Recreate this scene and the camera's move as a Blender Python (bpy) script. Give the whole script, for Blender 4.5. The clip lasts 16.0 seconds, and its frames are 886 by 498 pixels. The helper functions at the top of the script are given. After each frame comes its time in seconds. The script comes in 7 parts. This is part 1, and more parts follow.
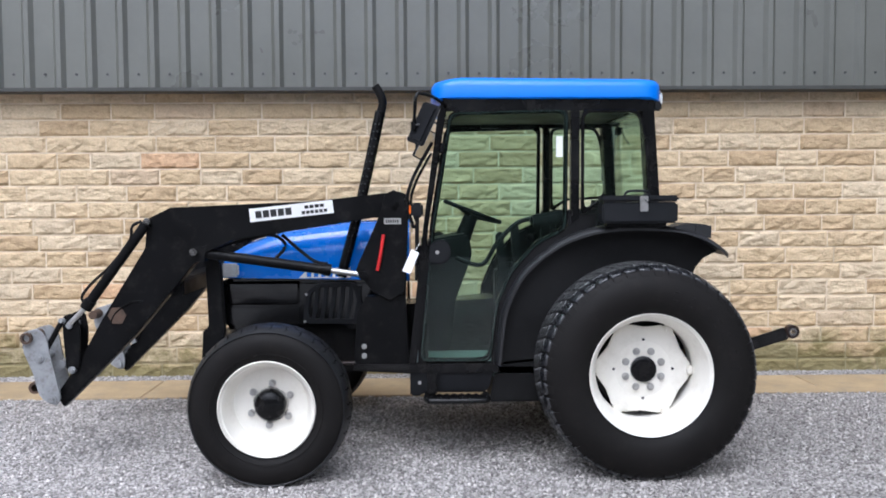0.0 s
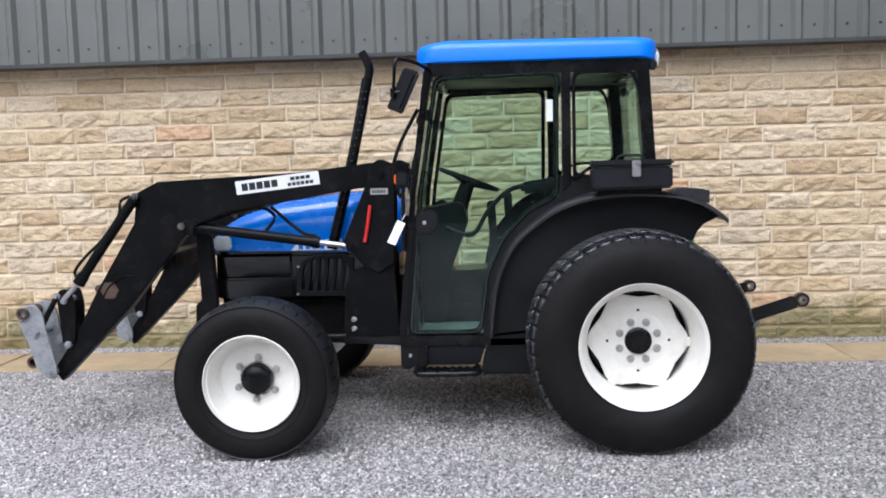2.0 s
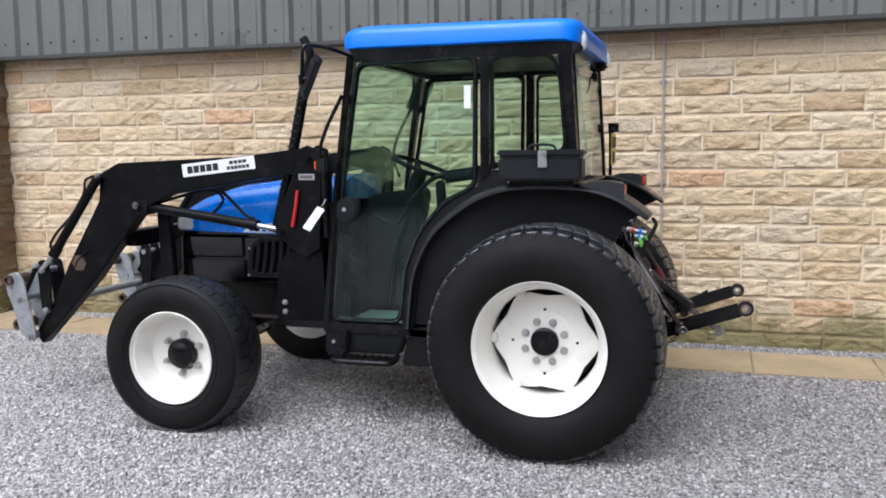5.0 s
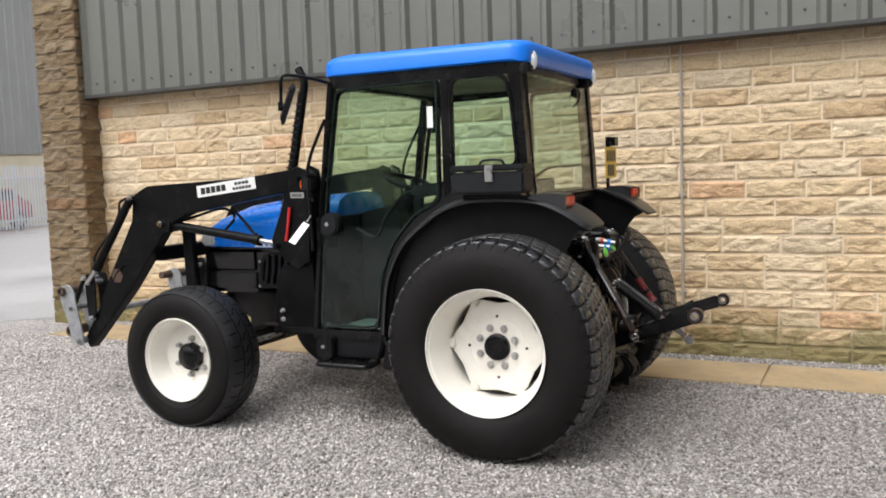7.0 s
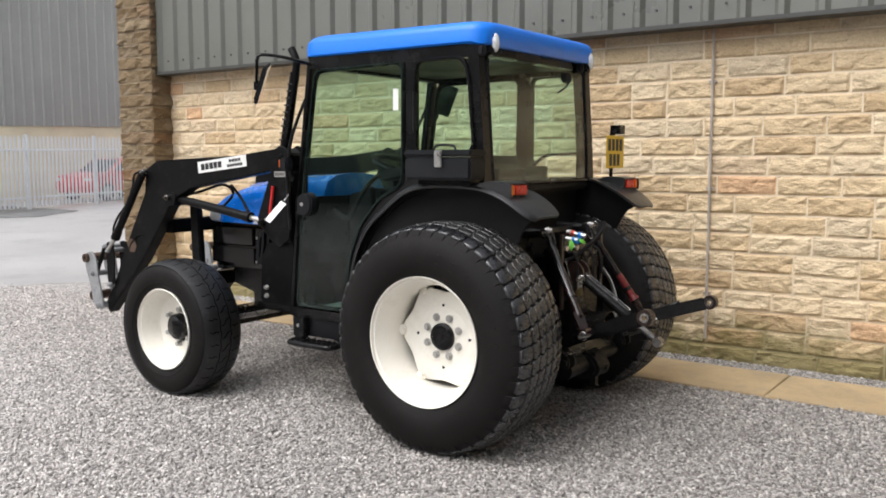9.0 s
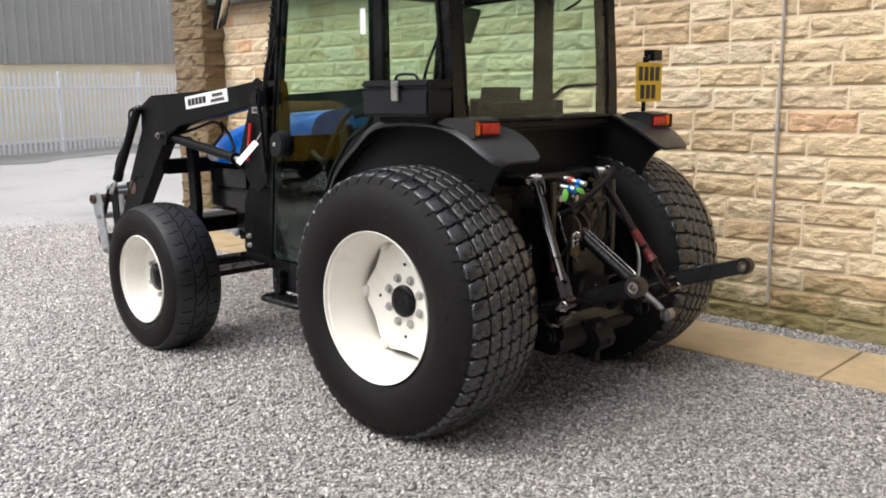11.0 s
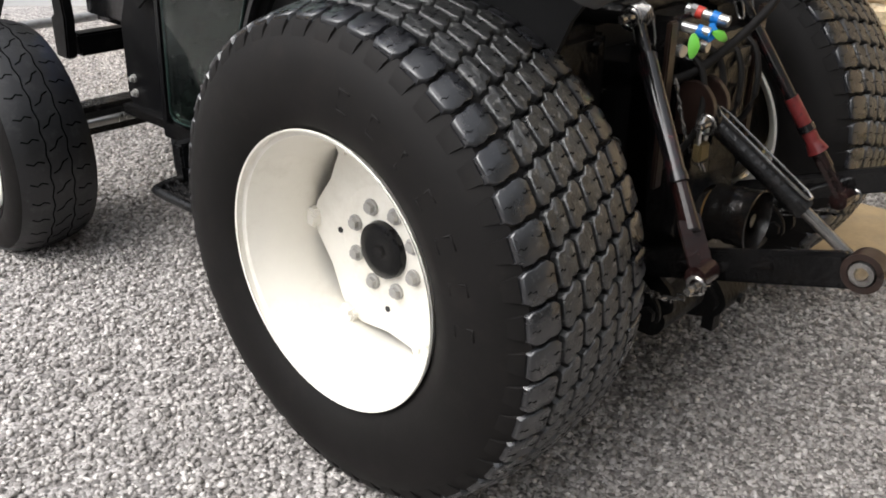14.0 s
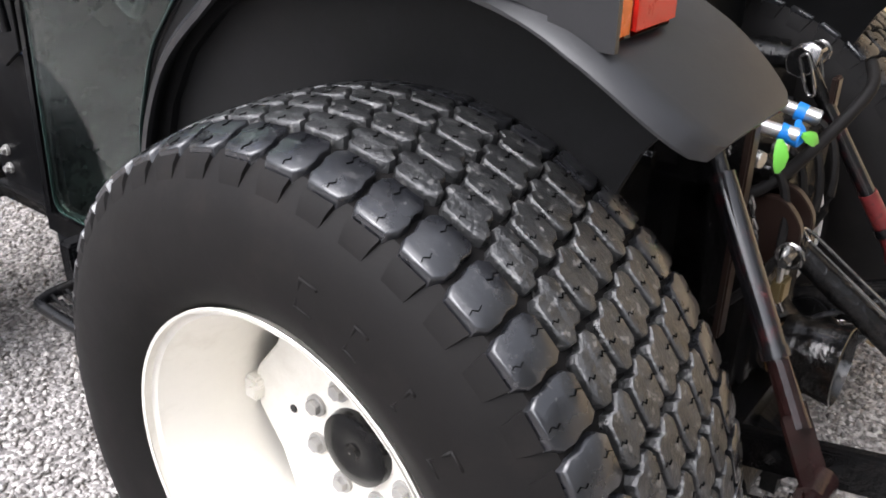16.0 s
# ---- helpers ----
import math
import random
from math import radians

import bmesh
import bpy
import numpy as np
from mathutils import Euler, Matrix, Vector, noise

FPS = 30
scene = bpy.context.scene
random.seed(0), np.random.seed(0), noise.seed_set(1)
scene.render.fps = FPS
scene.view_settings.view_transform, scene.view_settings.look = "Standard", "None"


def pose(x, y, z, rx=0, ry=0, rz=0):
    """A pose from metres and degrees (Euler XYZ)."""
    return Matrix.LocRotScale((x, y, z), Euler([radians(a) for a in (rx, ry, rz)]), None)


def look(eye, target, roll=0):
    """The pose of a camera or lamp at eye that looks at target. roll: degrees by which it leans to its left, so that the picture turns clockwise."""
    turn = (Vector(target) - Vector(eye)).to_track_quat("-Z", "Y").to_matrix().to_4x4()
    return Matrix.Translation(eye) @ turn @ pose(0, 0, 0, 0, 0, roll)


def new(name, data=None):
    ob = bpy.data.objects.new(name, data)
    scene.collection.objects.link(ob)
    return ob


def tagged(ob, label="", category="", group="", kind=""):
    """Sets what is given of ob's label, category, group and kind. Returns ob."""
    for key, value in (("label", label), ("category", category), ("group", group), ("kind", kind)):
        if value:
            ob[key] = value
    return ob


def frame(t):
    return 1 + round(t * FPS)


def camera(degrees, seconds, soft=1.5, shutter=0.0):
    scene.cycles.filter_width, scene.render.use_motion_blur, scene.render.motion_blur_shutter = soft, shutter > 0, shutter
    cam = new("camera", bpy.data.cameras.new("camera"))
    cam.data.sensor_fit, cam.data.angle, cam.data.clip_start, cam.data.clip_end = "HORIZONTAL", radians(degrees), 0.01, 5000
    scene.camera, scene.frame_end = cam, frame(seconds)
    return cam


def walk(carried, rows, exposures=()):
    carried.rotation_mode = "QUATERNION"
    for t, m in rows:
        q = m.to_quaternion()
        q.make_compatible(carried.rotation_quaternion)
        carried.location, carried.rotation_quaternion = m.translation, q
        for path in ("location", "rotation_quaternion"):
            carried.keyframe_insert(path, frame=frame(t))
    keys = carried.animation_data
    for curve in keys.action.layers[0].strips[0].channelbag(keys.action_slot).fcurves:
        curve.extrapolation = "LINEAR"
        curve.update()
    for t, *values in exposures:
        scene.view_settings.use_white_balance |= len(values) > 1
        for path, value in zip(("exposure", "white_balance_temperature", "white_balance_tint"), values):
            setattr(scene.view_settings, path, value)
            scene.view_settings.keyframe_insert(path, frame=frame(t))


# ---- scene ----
cam = camera(53.5, 16.0, 1.8)
PATH = [
    (0, (-1.221, -5.639, 1.574), (-1.186, -3.643, 1.459), -0.3),
    (0.5, (-1.186, -5.56, 1.591), (-1.143, -3.566, 1.438), -0.1),
    (1, (-1.11, -5.529, 1.593), (-1.126, -3.535, 1.43), -1.1),
    (1.5, (-0.982, -5.506, 1.583), (-1.045, -3.513, 1.432), -0.9),
    (2, (-0.781, -5.499, 1.59), (-0.895, -3.512, 1.397), -1.5),
    (2.5, (-0.615, -5.393, 1.58), (-0.782, -3.407, 1.42), -1.6),
    (3, (-0.418, -5.218, 1.607), (-0.643, -3.24, 1.418), -1.5),
    (3.5, (-0.171, -5.165, 1.591), (-0.483, -3.197, 1.412), -1.8),
    (4, (0.174, -5.191, 1.599), (-0.242, -3.245, 1.399), -1.8),
    (4.5, (0.458, -5.167, 1.581), (0.02, -3.227, 1.375), -1.7),
    (4.7, (0.594, -5.147, 1.592), (0.103, -3.221, 1.374), -1.3),
    (6.8, (1.746, -5.086, 1.551), (0.885, -3.29, 1.373), -1.6),
    (7, (1.843, -5.048, 1.549), (0.957, -3.263, 1.377), -2.0),
    (7.5, (2.167, -4.999, 1.547), (1.213, -3.253, 1.347), -0.3),
    (8, (2.371, -4.896, 1.544), (1.359, -3.185, 1.319), -1.7),
    (8.2, (2.428, -4.817, 1.543), (1.382, -3.126, 1.327), -1.3),
    (10.3, (2.926, -3.767, 1.533), (1.621, -2.274, 1.273), -0.6),
    (10.5, (2.91, -3.664, 1.538), (1.584, -2.198, 1.233), -1.0),
    (11, (2.839, -3.372, 1.519), (1.464, -1.961, 1.174), -0.4),
    (11.5, (2.695, -3.076, 1.527), (1.253, -1.757, 1.103), 1.0),
    (12, (2.425, -2.84, 1.51), (0.99, -1.527, 1.042), 0.5),
    (12.5, (2.195, -2.679, 1.526), (0.748, -1.411, 0.977), -0.8),
    (13, (1.953, -2.419, 1.524), (0.504, -1.17, 0.942), -0.1),
    (13.5, (1.713, -2.219, 1.517), (0.339, -0.963, 0.785), 1.2),
    (14, (1.431, -2.031, 1.518), (0.195, -0.711, 0.664), 0.0),
    (14.5, (1.23, -1.821, 1.504), (0.075, -0.482, 0.57), -0.5),
    (15, (1.089, -1.619, 1.507), (-0.018, -0.304, 0.486), -0.1),
    (15.5, (0.991, -1.569, 1.542), (-0.142, -0.234, 0.576), 0.6),
    (16, (0.85, -1.583, 1.591), (-0.243, -0.167, 0.696), 0.8),
]
walk(cam, [(t, look(eye, target, roll)) for t, eye, target, roll in PATH],
     [(0, 0.59, 5650, 13), (4.7, 0.58, 5690, 13), (6.8, 0.62, 6380, 11), (10.3, 0.74, 6380, 11), (13, 0.92, 6380, 10), (14.5, 0.86, 6400, 11), (15.2, 0.88, 6330, 12), (15.6, 1.02, 6250, 13), (16, 1.42, 6150, 14)])

# ---- world, sun, exposure ----
world = bpy.data.worlds.new("overcast")
scene.world = world
world.use_nodes = True
wn = world.node_tree.nodes
sky = wn.new("ShaderNodeTexSky")
sky.sky_type, sky.sun_disc = "NISHITA", False
sky.sun_elevation, sky.sun_rotation = radians(55), radians(200)
sky.dust_density, sky.air_density, sky.ozone_density = 4.0, 1.0, 1.0
grey = wn.new("ShaderNodeHueSaturation")
grey.inputs["Saturation"].default_value = 0.18
world.node_tree.links.new(sky.outputs[0], grey.inputs["Color"])
world.node_tree.links.new(grey.outputs[0], wn["Background"].inputs["Color"])
wn["Background"].inputs["Strength"].default_value = 0.15

sun_data = bpy.data.lights.new("sun", "SUN")
sun_data.energy, sun_data.angle, sun_data.color = 1.0, radians(60), (1.0, 0.97, 0.92)
sun = new("sun", sun_data)
sun.matrix_world = look((-2.5, -9, 13), (0, 0, 0))


# ---- materials ----
def node_material(name):
    m = bpy.data.materials.new(name)
    m.use_nodes = True
    nt = m.node_tree
    return m, nt.nodes, nt.links, nt.nodes["Principled BSDF"]


def noise_node(nodes, links, scale, detail=6, rough=0.6, coord=None):
    n = nodes.new("ShaderNodeTexNoise")
    n.inputs["Scale"].default_value, n.inputs["Detail"].default_value, n.inputs["Roughness"].default_value = scale, detail, rough
    if coord is not None:
        links.new(coord, n.inputs["Vector"])
    return n


def ramp_node(nodes, links, source, stops):
    r = nodes.new("ShaderNodeValToRGB")
    el = r.color_ramp.elements
    while len(el) < len(stops):
        el.new(0.5)
    for e, (p, c) in zip(el, stops):
        e.position = p
        e.color = (*c, 1) if len(c) == 3 else c
    links.new(source, r.inputs["Fac"])
    return r


def mix_node(nodes, links, fac, a, b, blend="MIX"):
    n = nodes.new("ShaderNodeMix")
    n.data_type, n.blend_type = "RGBA", blend
    for sock, v in ((n.inputs[0], fac), (n.inputs[6], a), (n.inputs[7], b)):
        if isinstance(v, (int, float)):
            sock.default_value = v
        elif isinstance(v, tuple):
            sock.default_value = (*v, 1)
        else:
            links.new(v, sock)
    return n.outputs[2]


def bump_node(nodes, links, height, strength, distance, normal=None):
    b = nodes.new("ShaderNodeBump")
    b.inputs["Strength"].default_value, b.inputs["Distance"].default_value = strength, distance
    links.new(height, b.inputs["Height"])
    if normal is not None:
        links.new(normal, b.inputs["Normal"])
    return b.outputs[0]


def surface(name, col, rough=0.5, metal=0.0, var=0.25, scale=6.0, fine=80.0, bump=0.15, dirt=None, dirt_amount=0.3, coat=0.0, dist=0.002, spec=0.5, specks=0.0):
    """A paint, rubber or metal with large and fine variation, a little relief and patches of dirt."""
    m, nodes, links, bsdf = node_material(name)
    coord = nodes.new("ShaderNodeTexCoord").outputs["Object"]
    big = noise_node(nodes, links, scale, 5, 0.6, coord)
    small = noise_node(nodes, links, fine, 4, 0.65, coord)
    dark = tuple(c * (1 - var) for c in col)
    light = tuple(min(1, c * (1 + var * 0.6)) for c in col)
    c1 = ramp_node(nodes, links, big.outputs["Fac"], [(0.3, dark), (0.7, light)]).outputs[0]
    c2 = mix_node(nodes, links, 0.25, c1, ramp_node(nodes, links, small.outputs["Fac"], [(0.3, dark), (0.7, light)]).outputs[0])
    if dirt:
        spots = noise_node(nodes, links, scale * 2.3, 8, 0.7, coord)
        mask = ramp_node(nodes, links, spots.outputs["Fac"], [(0.52, (0, 0, 0)), (0.72, (dirt_amount,) * 3)]).outputs[0]
        c2 = mix_node(nodes, links, mask, c2, dirt)
    if specks:
        chips = noise_node(nodes, links, 75, 2, 0.5, coord)
        spot = ramp_node(nodes, links, chips.outputs["Fac"], [(0.61, (0, 0, 0)), (0.68, (specks,) * 3)]).outputs[0]
        c2 = mix_node(nodes, links, spot, c2, (0.30, 0.29, 0.28))
    links.new(c2, bsdf.inputs["Base Color"])
    rr = ramp_node(nodes, links, big.outputs["Fac"], [(0.3, (max(0, rough - 0.08),) * 3), (0.7, (min(1, rough + 0.1),) * 3)])
    links.new(rr.outputs[0], bsdf.inputs["Roughness"])
    bsdf.inputs["Metallic"].default_value = metal
    bsdf.inputs["Specular IOR Level"].default_value = spec
    bsdf.inputs["Coat Weight"].default_value = coat
    bsdf.inputs["Coat Roughness"].default_value = 0.08
    links.new(bump_node(nodes, links, small.outputs["Fac"], bump, dist), bsdf.inputs["Normal"])
    return m


def glass(name, tint, gloss_base=0.028):
    """Thin tinted pane: what is behind shows through the tint, the front mirrors by Fresnel."""
    m, nodes, links, bsdf = node_material(name)
    nodes.remove(bsdf)
    clear = nodes.new("ShaderNodeBsdfTransparent")
    clear.inputs[0].default_value = (*tint, 1)
    gloss = nodes.new("ShaderNodeBsdfGlossy")
    gloss.inputs["Roughness"].default_value = 0.02
    lw = nodes.new("ShaderNodeLayerWeight")
    lw.inputs["Blend"].default_value = 0.5
    fres = nodes.new("ShaderNodeMath")
    fres.operation = "POWER"
    fres.inputs[1].default_value = 3.8
    links.new(lw.outputs["Facing"], fres.inputs[0])
    lift = nodes.new("ShaderNodeMath")
    lift.operation = "MULTIPLY_ADD"
    lift.inputs[1].default_value, lift.inputs[2].default_value = 0.75, gloss_base
    lift.use_clamp = True
    links.new(fres.outputs[0], lift.inputs[0])
    mixer = nodes.new("ShaderNodeMixShader")
    links.new(lift.outputs[0], mixer.inputs[0])
    links.new(clear.outputs[0], mixer.inputs[1])
    links.new(gloss.outputs[0], mixer.inputs[2])
    links.new(mixer.outputs[0], nodes["Material Output"].inputs["Surface"])
    return m


def open_yard_light(nodes, links, coord, col):
    """Gravel painted paler towards the open yard to carry its brighter light; uneven border."""
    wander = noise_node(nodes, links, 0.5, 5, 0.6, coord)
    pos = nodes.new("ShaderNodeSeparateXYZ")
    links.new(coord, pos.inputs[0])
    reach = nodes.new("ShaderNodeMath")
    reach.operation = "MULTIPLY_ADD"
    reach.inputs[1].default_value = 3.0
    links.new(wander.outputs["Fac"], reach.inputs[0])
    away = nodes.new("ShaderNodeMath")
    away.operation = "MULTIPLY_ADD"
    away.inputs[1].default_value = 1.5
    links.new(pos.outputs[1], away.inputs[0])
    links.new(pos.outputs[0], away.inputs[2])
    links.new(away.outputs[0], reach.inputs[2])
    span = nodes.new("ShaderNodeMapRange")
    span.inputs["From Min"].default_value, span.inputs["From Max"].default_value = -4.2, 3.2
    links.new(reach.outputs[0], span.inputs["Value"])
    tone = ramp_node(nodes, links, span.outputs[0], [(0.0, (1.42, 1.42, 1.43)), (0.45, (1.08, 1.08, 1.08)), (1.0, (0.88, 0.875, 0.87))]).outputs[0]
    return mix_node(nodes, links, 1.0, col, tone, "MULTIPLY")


def gravel_material(name):
    m, nodes, links, bsdf = node_material(name)
    coord = nodes.new("ShaderNodeTexCoord").outputs["Object"]
    vor = nodes.new("ShaderNodeTexVoronoi")
    vor.inputs["Scale"].default_value = 75
    links.new(coord, vor.inputs["Vector"])
    sep = nodes.new("ShaderNodeSeparateColor")
    links.new(vor.outputs["Color"], sep.inputs[0])
    stone = ramp_node(nodes, links, sep.outputs[0], [(0.0, (0.11, 0.104, 0.098)), (0.35, (0.23, 0.217, 0.207)), (0.7, (0.37, 0.352, 0.338)), (1.0, (0.57, 0.55, 0.528))]).outputs[0]
    big = noise_node(nodes, links, 0.9, 6, 0.6, coord)
    worn = ramp_node(nodes, links, big.outputs["Fac"], [(0.3, (0.80, 0.79, 0.79)), (0.7, (1.12, 1.10, 1.09))]).outputs[0]
    col = open_yard_light(nodes, links, coord, mix_node(nodes, links, 1.0, stone, worn, "MULTIPLY"))
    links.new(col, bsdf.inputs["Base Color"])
    bsdf.inputs["Roughness"].default_value = 0.8
    inv = nodes.new("ShaderNodeMath")
    inv.operation = "SUBTRACT"
    inv.inputs[0].default_value = 1.0
    links.new(vor.outputs["Distance"], inv.inputs[1])
    links.new(bump_node(nodes, links, inv.outputs[0], 0.7, 0.011), bsdf.inputs["Normal"])
    return m


def pebble_material(name):
    m, nodes, links, bsdf = node_material(name)
    geo = nodes.new("ShaderNodeNewGeometry")
    coord = nodes.new("ShaderNodeTexCoord").outputs["Object"]
    base = ramp_node(nodes, links, geo.outputs["Random Per Island"], [(0.0, (0.16, 0.150, 0.142)), (0.25, (0.28, 0.264, 0.251)), (0.55, (0.40, 0.381, 0.366)), (0.82, (0.50, 0.478, 0.460)), (1.0, (0.70, 0.672, 0.645))]).outputs[0]
    fine = noise_node(nodes, links, 160, 3, 0.6, coord)
    tint = ramp_node(nodes, links, fine.outputs["Fac"], [(0.3, (0.8, 0.79, 0.78)), (0.7, (1.1, 1.09, 1.08))]).outputs[0]
    links.new(open_yard_light(nodes, links, coord, mix_node(nodes, links, 1.0, base, tint, "MULTIPLY")), bsdf.inputs["Base Color"])
    bsdf.inputs["Roughness"].default_value = 0.75
    return m


def algae_and_shade(nodes, links, geo, col):
    """Green algae along the damp foot of the wall, with a ragged upper border; spread higher to paint in the lower
    wall's shade.
    """
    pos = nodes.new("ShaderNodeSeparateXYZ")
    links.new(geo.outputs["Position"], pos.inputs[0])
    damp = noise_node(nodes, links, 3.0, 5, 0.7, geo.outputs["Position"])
    algae_shade_h = nodes.new("ShaderNodeMath")
    algae_shade_h.operation = "MULTIPLY_ADD"
    algae_shade_h.inputs[1].default_value, algae_shade_h.inputs[2].default_value = 1.05, -0.09
    links.new(damp.outputs["Fac"], algae_shade_h.inputs[0])
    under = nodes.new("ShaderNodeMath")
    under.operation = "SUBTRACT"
    links.new(algae_shade_h.outputs[0], under.inputs[0])
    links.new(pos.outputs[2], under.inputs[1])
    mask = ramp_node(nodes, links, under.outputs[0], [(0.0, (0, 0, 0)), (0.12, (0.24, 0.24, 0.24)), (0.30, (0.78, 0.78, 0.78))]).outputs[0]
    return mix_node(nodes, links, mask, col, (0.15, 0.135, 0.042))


def mortar_material(name):
    m, nodes, links, bsdf = node_material(name)
    geo = nodes.new("ShaderNodeNewGeometry")
    coord = nodes.new("ShaderNodeTexCoord").outputs["Object"]
    big = noise_node(nodes, links, 3.0, 6, 0.65, coord)
    fine = noise_node(nodes, links, 90, 4, 0.65, coord)
    col = ramp_node(nodes, links, big.outputs["Fac"], [(0.28, (0.52, 0.42, 0.29)), (0.5, (0.73, 0.62, 0.46)), (0.75, (0.78, 0.68, 0.53))]).outputs[0]
    links.new(algae_and_shade(nodes, links, geo, col), bsdf.inputs["Base Color"])
    bsdf.inputs["Roughness"].default_value = 0.95
    links.new(bump_node(nodes, links, fine.outputs["Fac"], 0.5, 0.003), bsdf.inputs["Normal"])
    return m


def stone_material(name, dark=1.0, tint=(1.0, 1.0, 1.0)):
    """Pitch-faced buff sandstone, each stone with its own tint."""
    m, nodes, links, bsdf = node_material(name)
    coord = nodes.new("ShaderNodeTexCoord").outputs["Object"]
    info = nodes.new("ShaderNodeObjectInfo")
    geo = nodes.new("ShaderNodeNewGeometry")
    addr = nodes.new("ShaderNodeMath")
    addr.operation = "ADD"
    links.new(info.outputs["Random"], addr.inputs[0])
    links.new(geo.outputs["Random Per Island"], addr.inputs[1])
    frac = nodes.new("ShaderNodeMath")
    frac.operation = "FRACT"
    links.new(addr.outputs[0], frac.inputs[0])
    tone = ramp_node(nodes, links, frac.outputs[0], [
        (0.0, (0.54, 0.405, 0.255)), (0.25, (0.63, 0.49, 0.32)), (0.5, (0.68, 0.545, 0.37)), (0.72, (0.72, 0.60, 0.435)), (0.88, (0.62, 0.52, 0.385)), (0.94, (0.66, 0.43, 0.265)), (1.0, (0.64, 0.44, 0.285))]).outputs[0]
    off = nodes.new("ShaderNodeVectorMath")
    off.operation = "ADD"
    comb = nodes.new("ShaderNodeCombineXYZ")
    scale_r = nodes.new("ShaderNodeMath")
    scale_r.operation = "MULTIPLY"
    scale_r.inputs[1].default_value = 37.0
    links.new(frac.outputs[0], scale_r.inputs[0])
    links.new(scale_r.outputs[0], comb.inputs[0])
    links.new(scale_r.outputs[0], comb.inputs[2])
    links.new(coord, off.inputs[0])
    links.new(comb.outputs[0], off.inputs[1])
    big = noise_node(nodes, links, 9, 6, 0.65, off.outputs[0])
    fine = noise_node(nodes, links, 60, 5, 0.7, off.outputs[0])
    shade = ramp_node(nodes, links, big.outputs["Fac"], [(0.25, (0.72 * dark, 0.68 * dark, 0.63 * dark)), (0.45, (dark, dark, dark)), (0.75, (1.12 * dark, 1.11 * dark, 1.09 * dark))]).outputs[0]
    grain = ramp_node(nodes, links, fine.outputs["Fac"], [(0.25, (0.75, 0.74, 0.72)), (0.7, (1.1, 1.1, 1.1))]).outputs[0]
    col = mix_node(nodes, links, 1.0, mix_node(nodes, links, 1.0, tone, shade, "MULTIPLY"), grain, "MULTIPLY")
    col = algae_and_shade(nodes, links, geo, mix_node(nodes, links, 1.0, col, tint, "MULTIPLY"))
    links.new(col, bsdf.inputs["Base Color"])
    bsdf.inputs["Roughness"].default_value = 0.92
    # flakes and hollows that run along the bed of the stone
    bed = nodes.new("ShaderNodeVectorMath")
    bed.operation = "MULTIPLY"
    bed.inputs[1].default_value = (0.85, 1.0, 1.55)
    links.new(off.outputs[0], bed.inputs[0])
    ridge = noise_node(nodes, links, 9.5, 4, 0.5, bed.outputs[0])
    flake = ramp_node(nodes, links, ridge.outputs["Fac"], [(0.28, (0, 0, 0)), (0.55, (0.75, 0.75, 0.75)), (0.80, (1, 1, 1))]).outputs[0]
    n1 = bump_node(nodes, links, flake, 1.0, 0.020)
    links.new(bump_node(nodes, links, fine.outputs["Fac"], 0.5, 0.006, n1), bsdf.inputs["Normal"])
    return m


M_GRAVEL = gravel_material("gravel")
M_PEBBLE = pebble_material("gravel_stone")
M_STONE = stone_material("buff_stone", 0.94, (1.0, 0.975, 0.92))
M_PILLAR = stone_material("weathered_stone", 0.29, (1.0, 0.90, 0.74))
M_MORTAR = mortar_material("mortar")
M_MORTAR_DARK = surface("dark_mortar", (0.23, 0.18, 0.125), 0.95, var=0.25, scale=5, fine=90, bump=0.5)
M_FLAG = surface("paving_flag", (0.40, 0.30, 0.175), 0.75, var=0.3, scale=3, fine=45, bump=0.35, dirt=(0.20, 0.19, 0.16), dirt_amount=0.5)
M_CLAD = surface("steel_cladding", (0.128, 0.130, 0.112), 0.32, 0.0, spec=0.8, var=0.14, scale=1.3, fine=20, bump=0.03, dirt=(0.085, 0.082, 0.070), dirt_amount=0.25)
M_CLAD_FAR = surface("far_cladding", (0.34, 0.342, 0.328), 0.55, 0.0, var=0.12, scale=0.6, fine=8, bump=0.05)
M_TRIM = surface("cladding_trim", (0.055, 0.055, 0.05), 0.45, var=0.2, scale=2, fine=30, bump=0.05)
M_SCREW = surface("screw_head", (0.06, 0.06, 0.06), 0.4, 0.4)
M_BLUE = surface("blue_paint", (0.002, 0.175, 0.74), 0.25, var=0.08, scale=2.5, fine=60, bump=0.03, coat=0.5)
M_ROOF = surface("blue_plastic", (0.003, 0.19, 0.82), 0.38, var=0.10, scale=3, fine=120, bump=0.06, coat=0.15)
M_BLACK = surface("black_paint", (0.005, 0.005, 0.0055), 0.24, spec=0.2, var=0.35, scale=4, fine=60, bump=0.08, dirt=(0.05, 0.045, 0.04), dirt_amount=0.3, coat=0.1)
M_ARM = surface("loader_black_paint", (0.0035, 0.0035, 0.004), 0.40, spec=0.14, var=0.35, scale=5, fine=70, bump=0.06, dirt=(0.06, 0.055, 0.05), dirt_amount=0.2)
M_PLASTIC = surface("grey_black_plastic", (0.007, 0.0075, 0.009), 0.5, spec=0.22, var=0.25, scale=4, fine=220, bump=0.2)
M_GUARD = surface("grey_mudguard_plastic", (0.0150, 0.0152, 0.0166), 0.36, spec=0.6, var=0.2, scale=4, fine=220, bump=0.12)
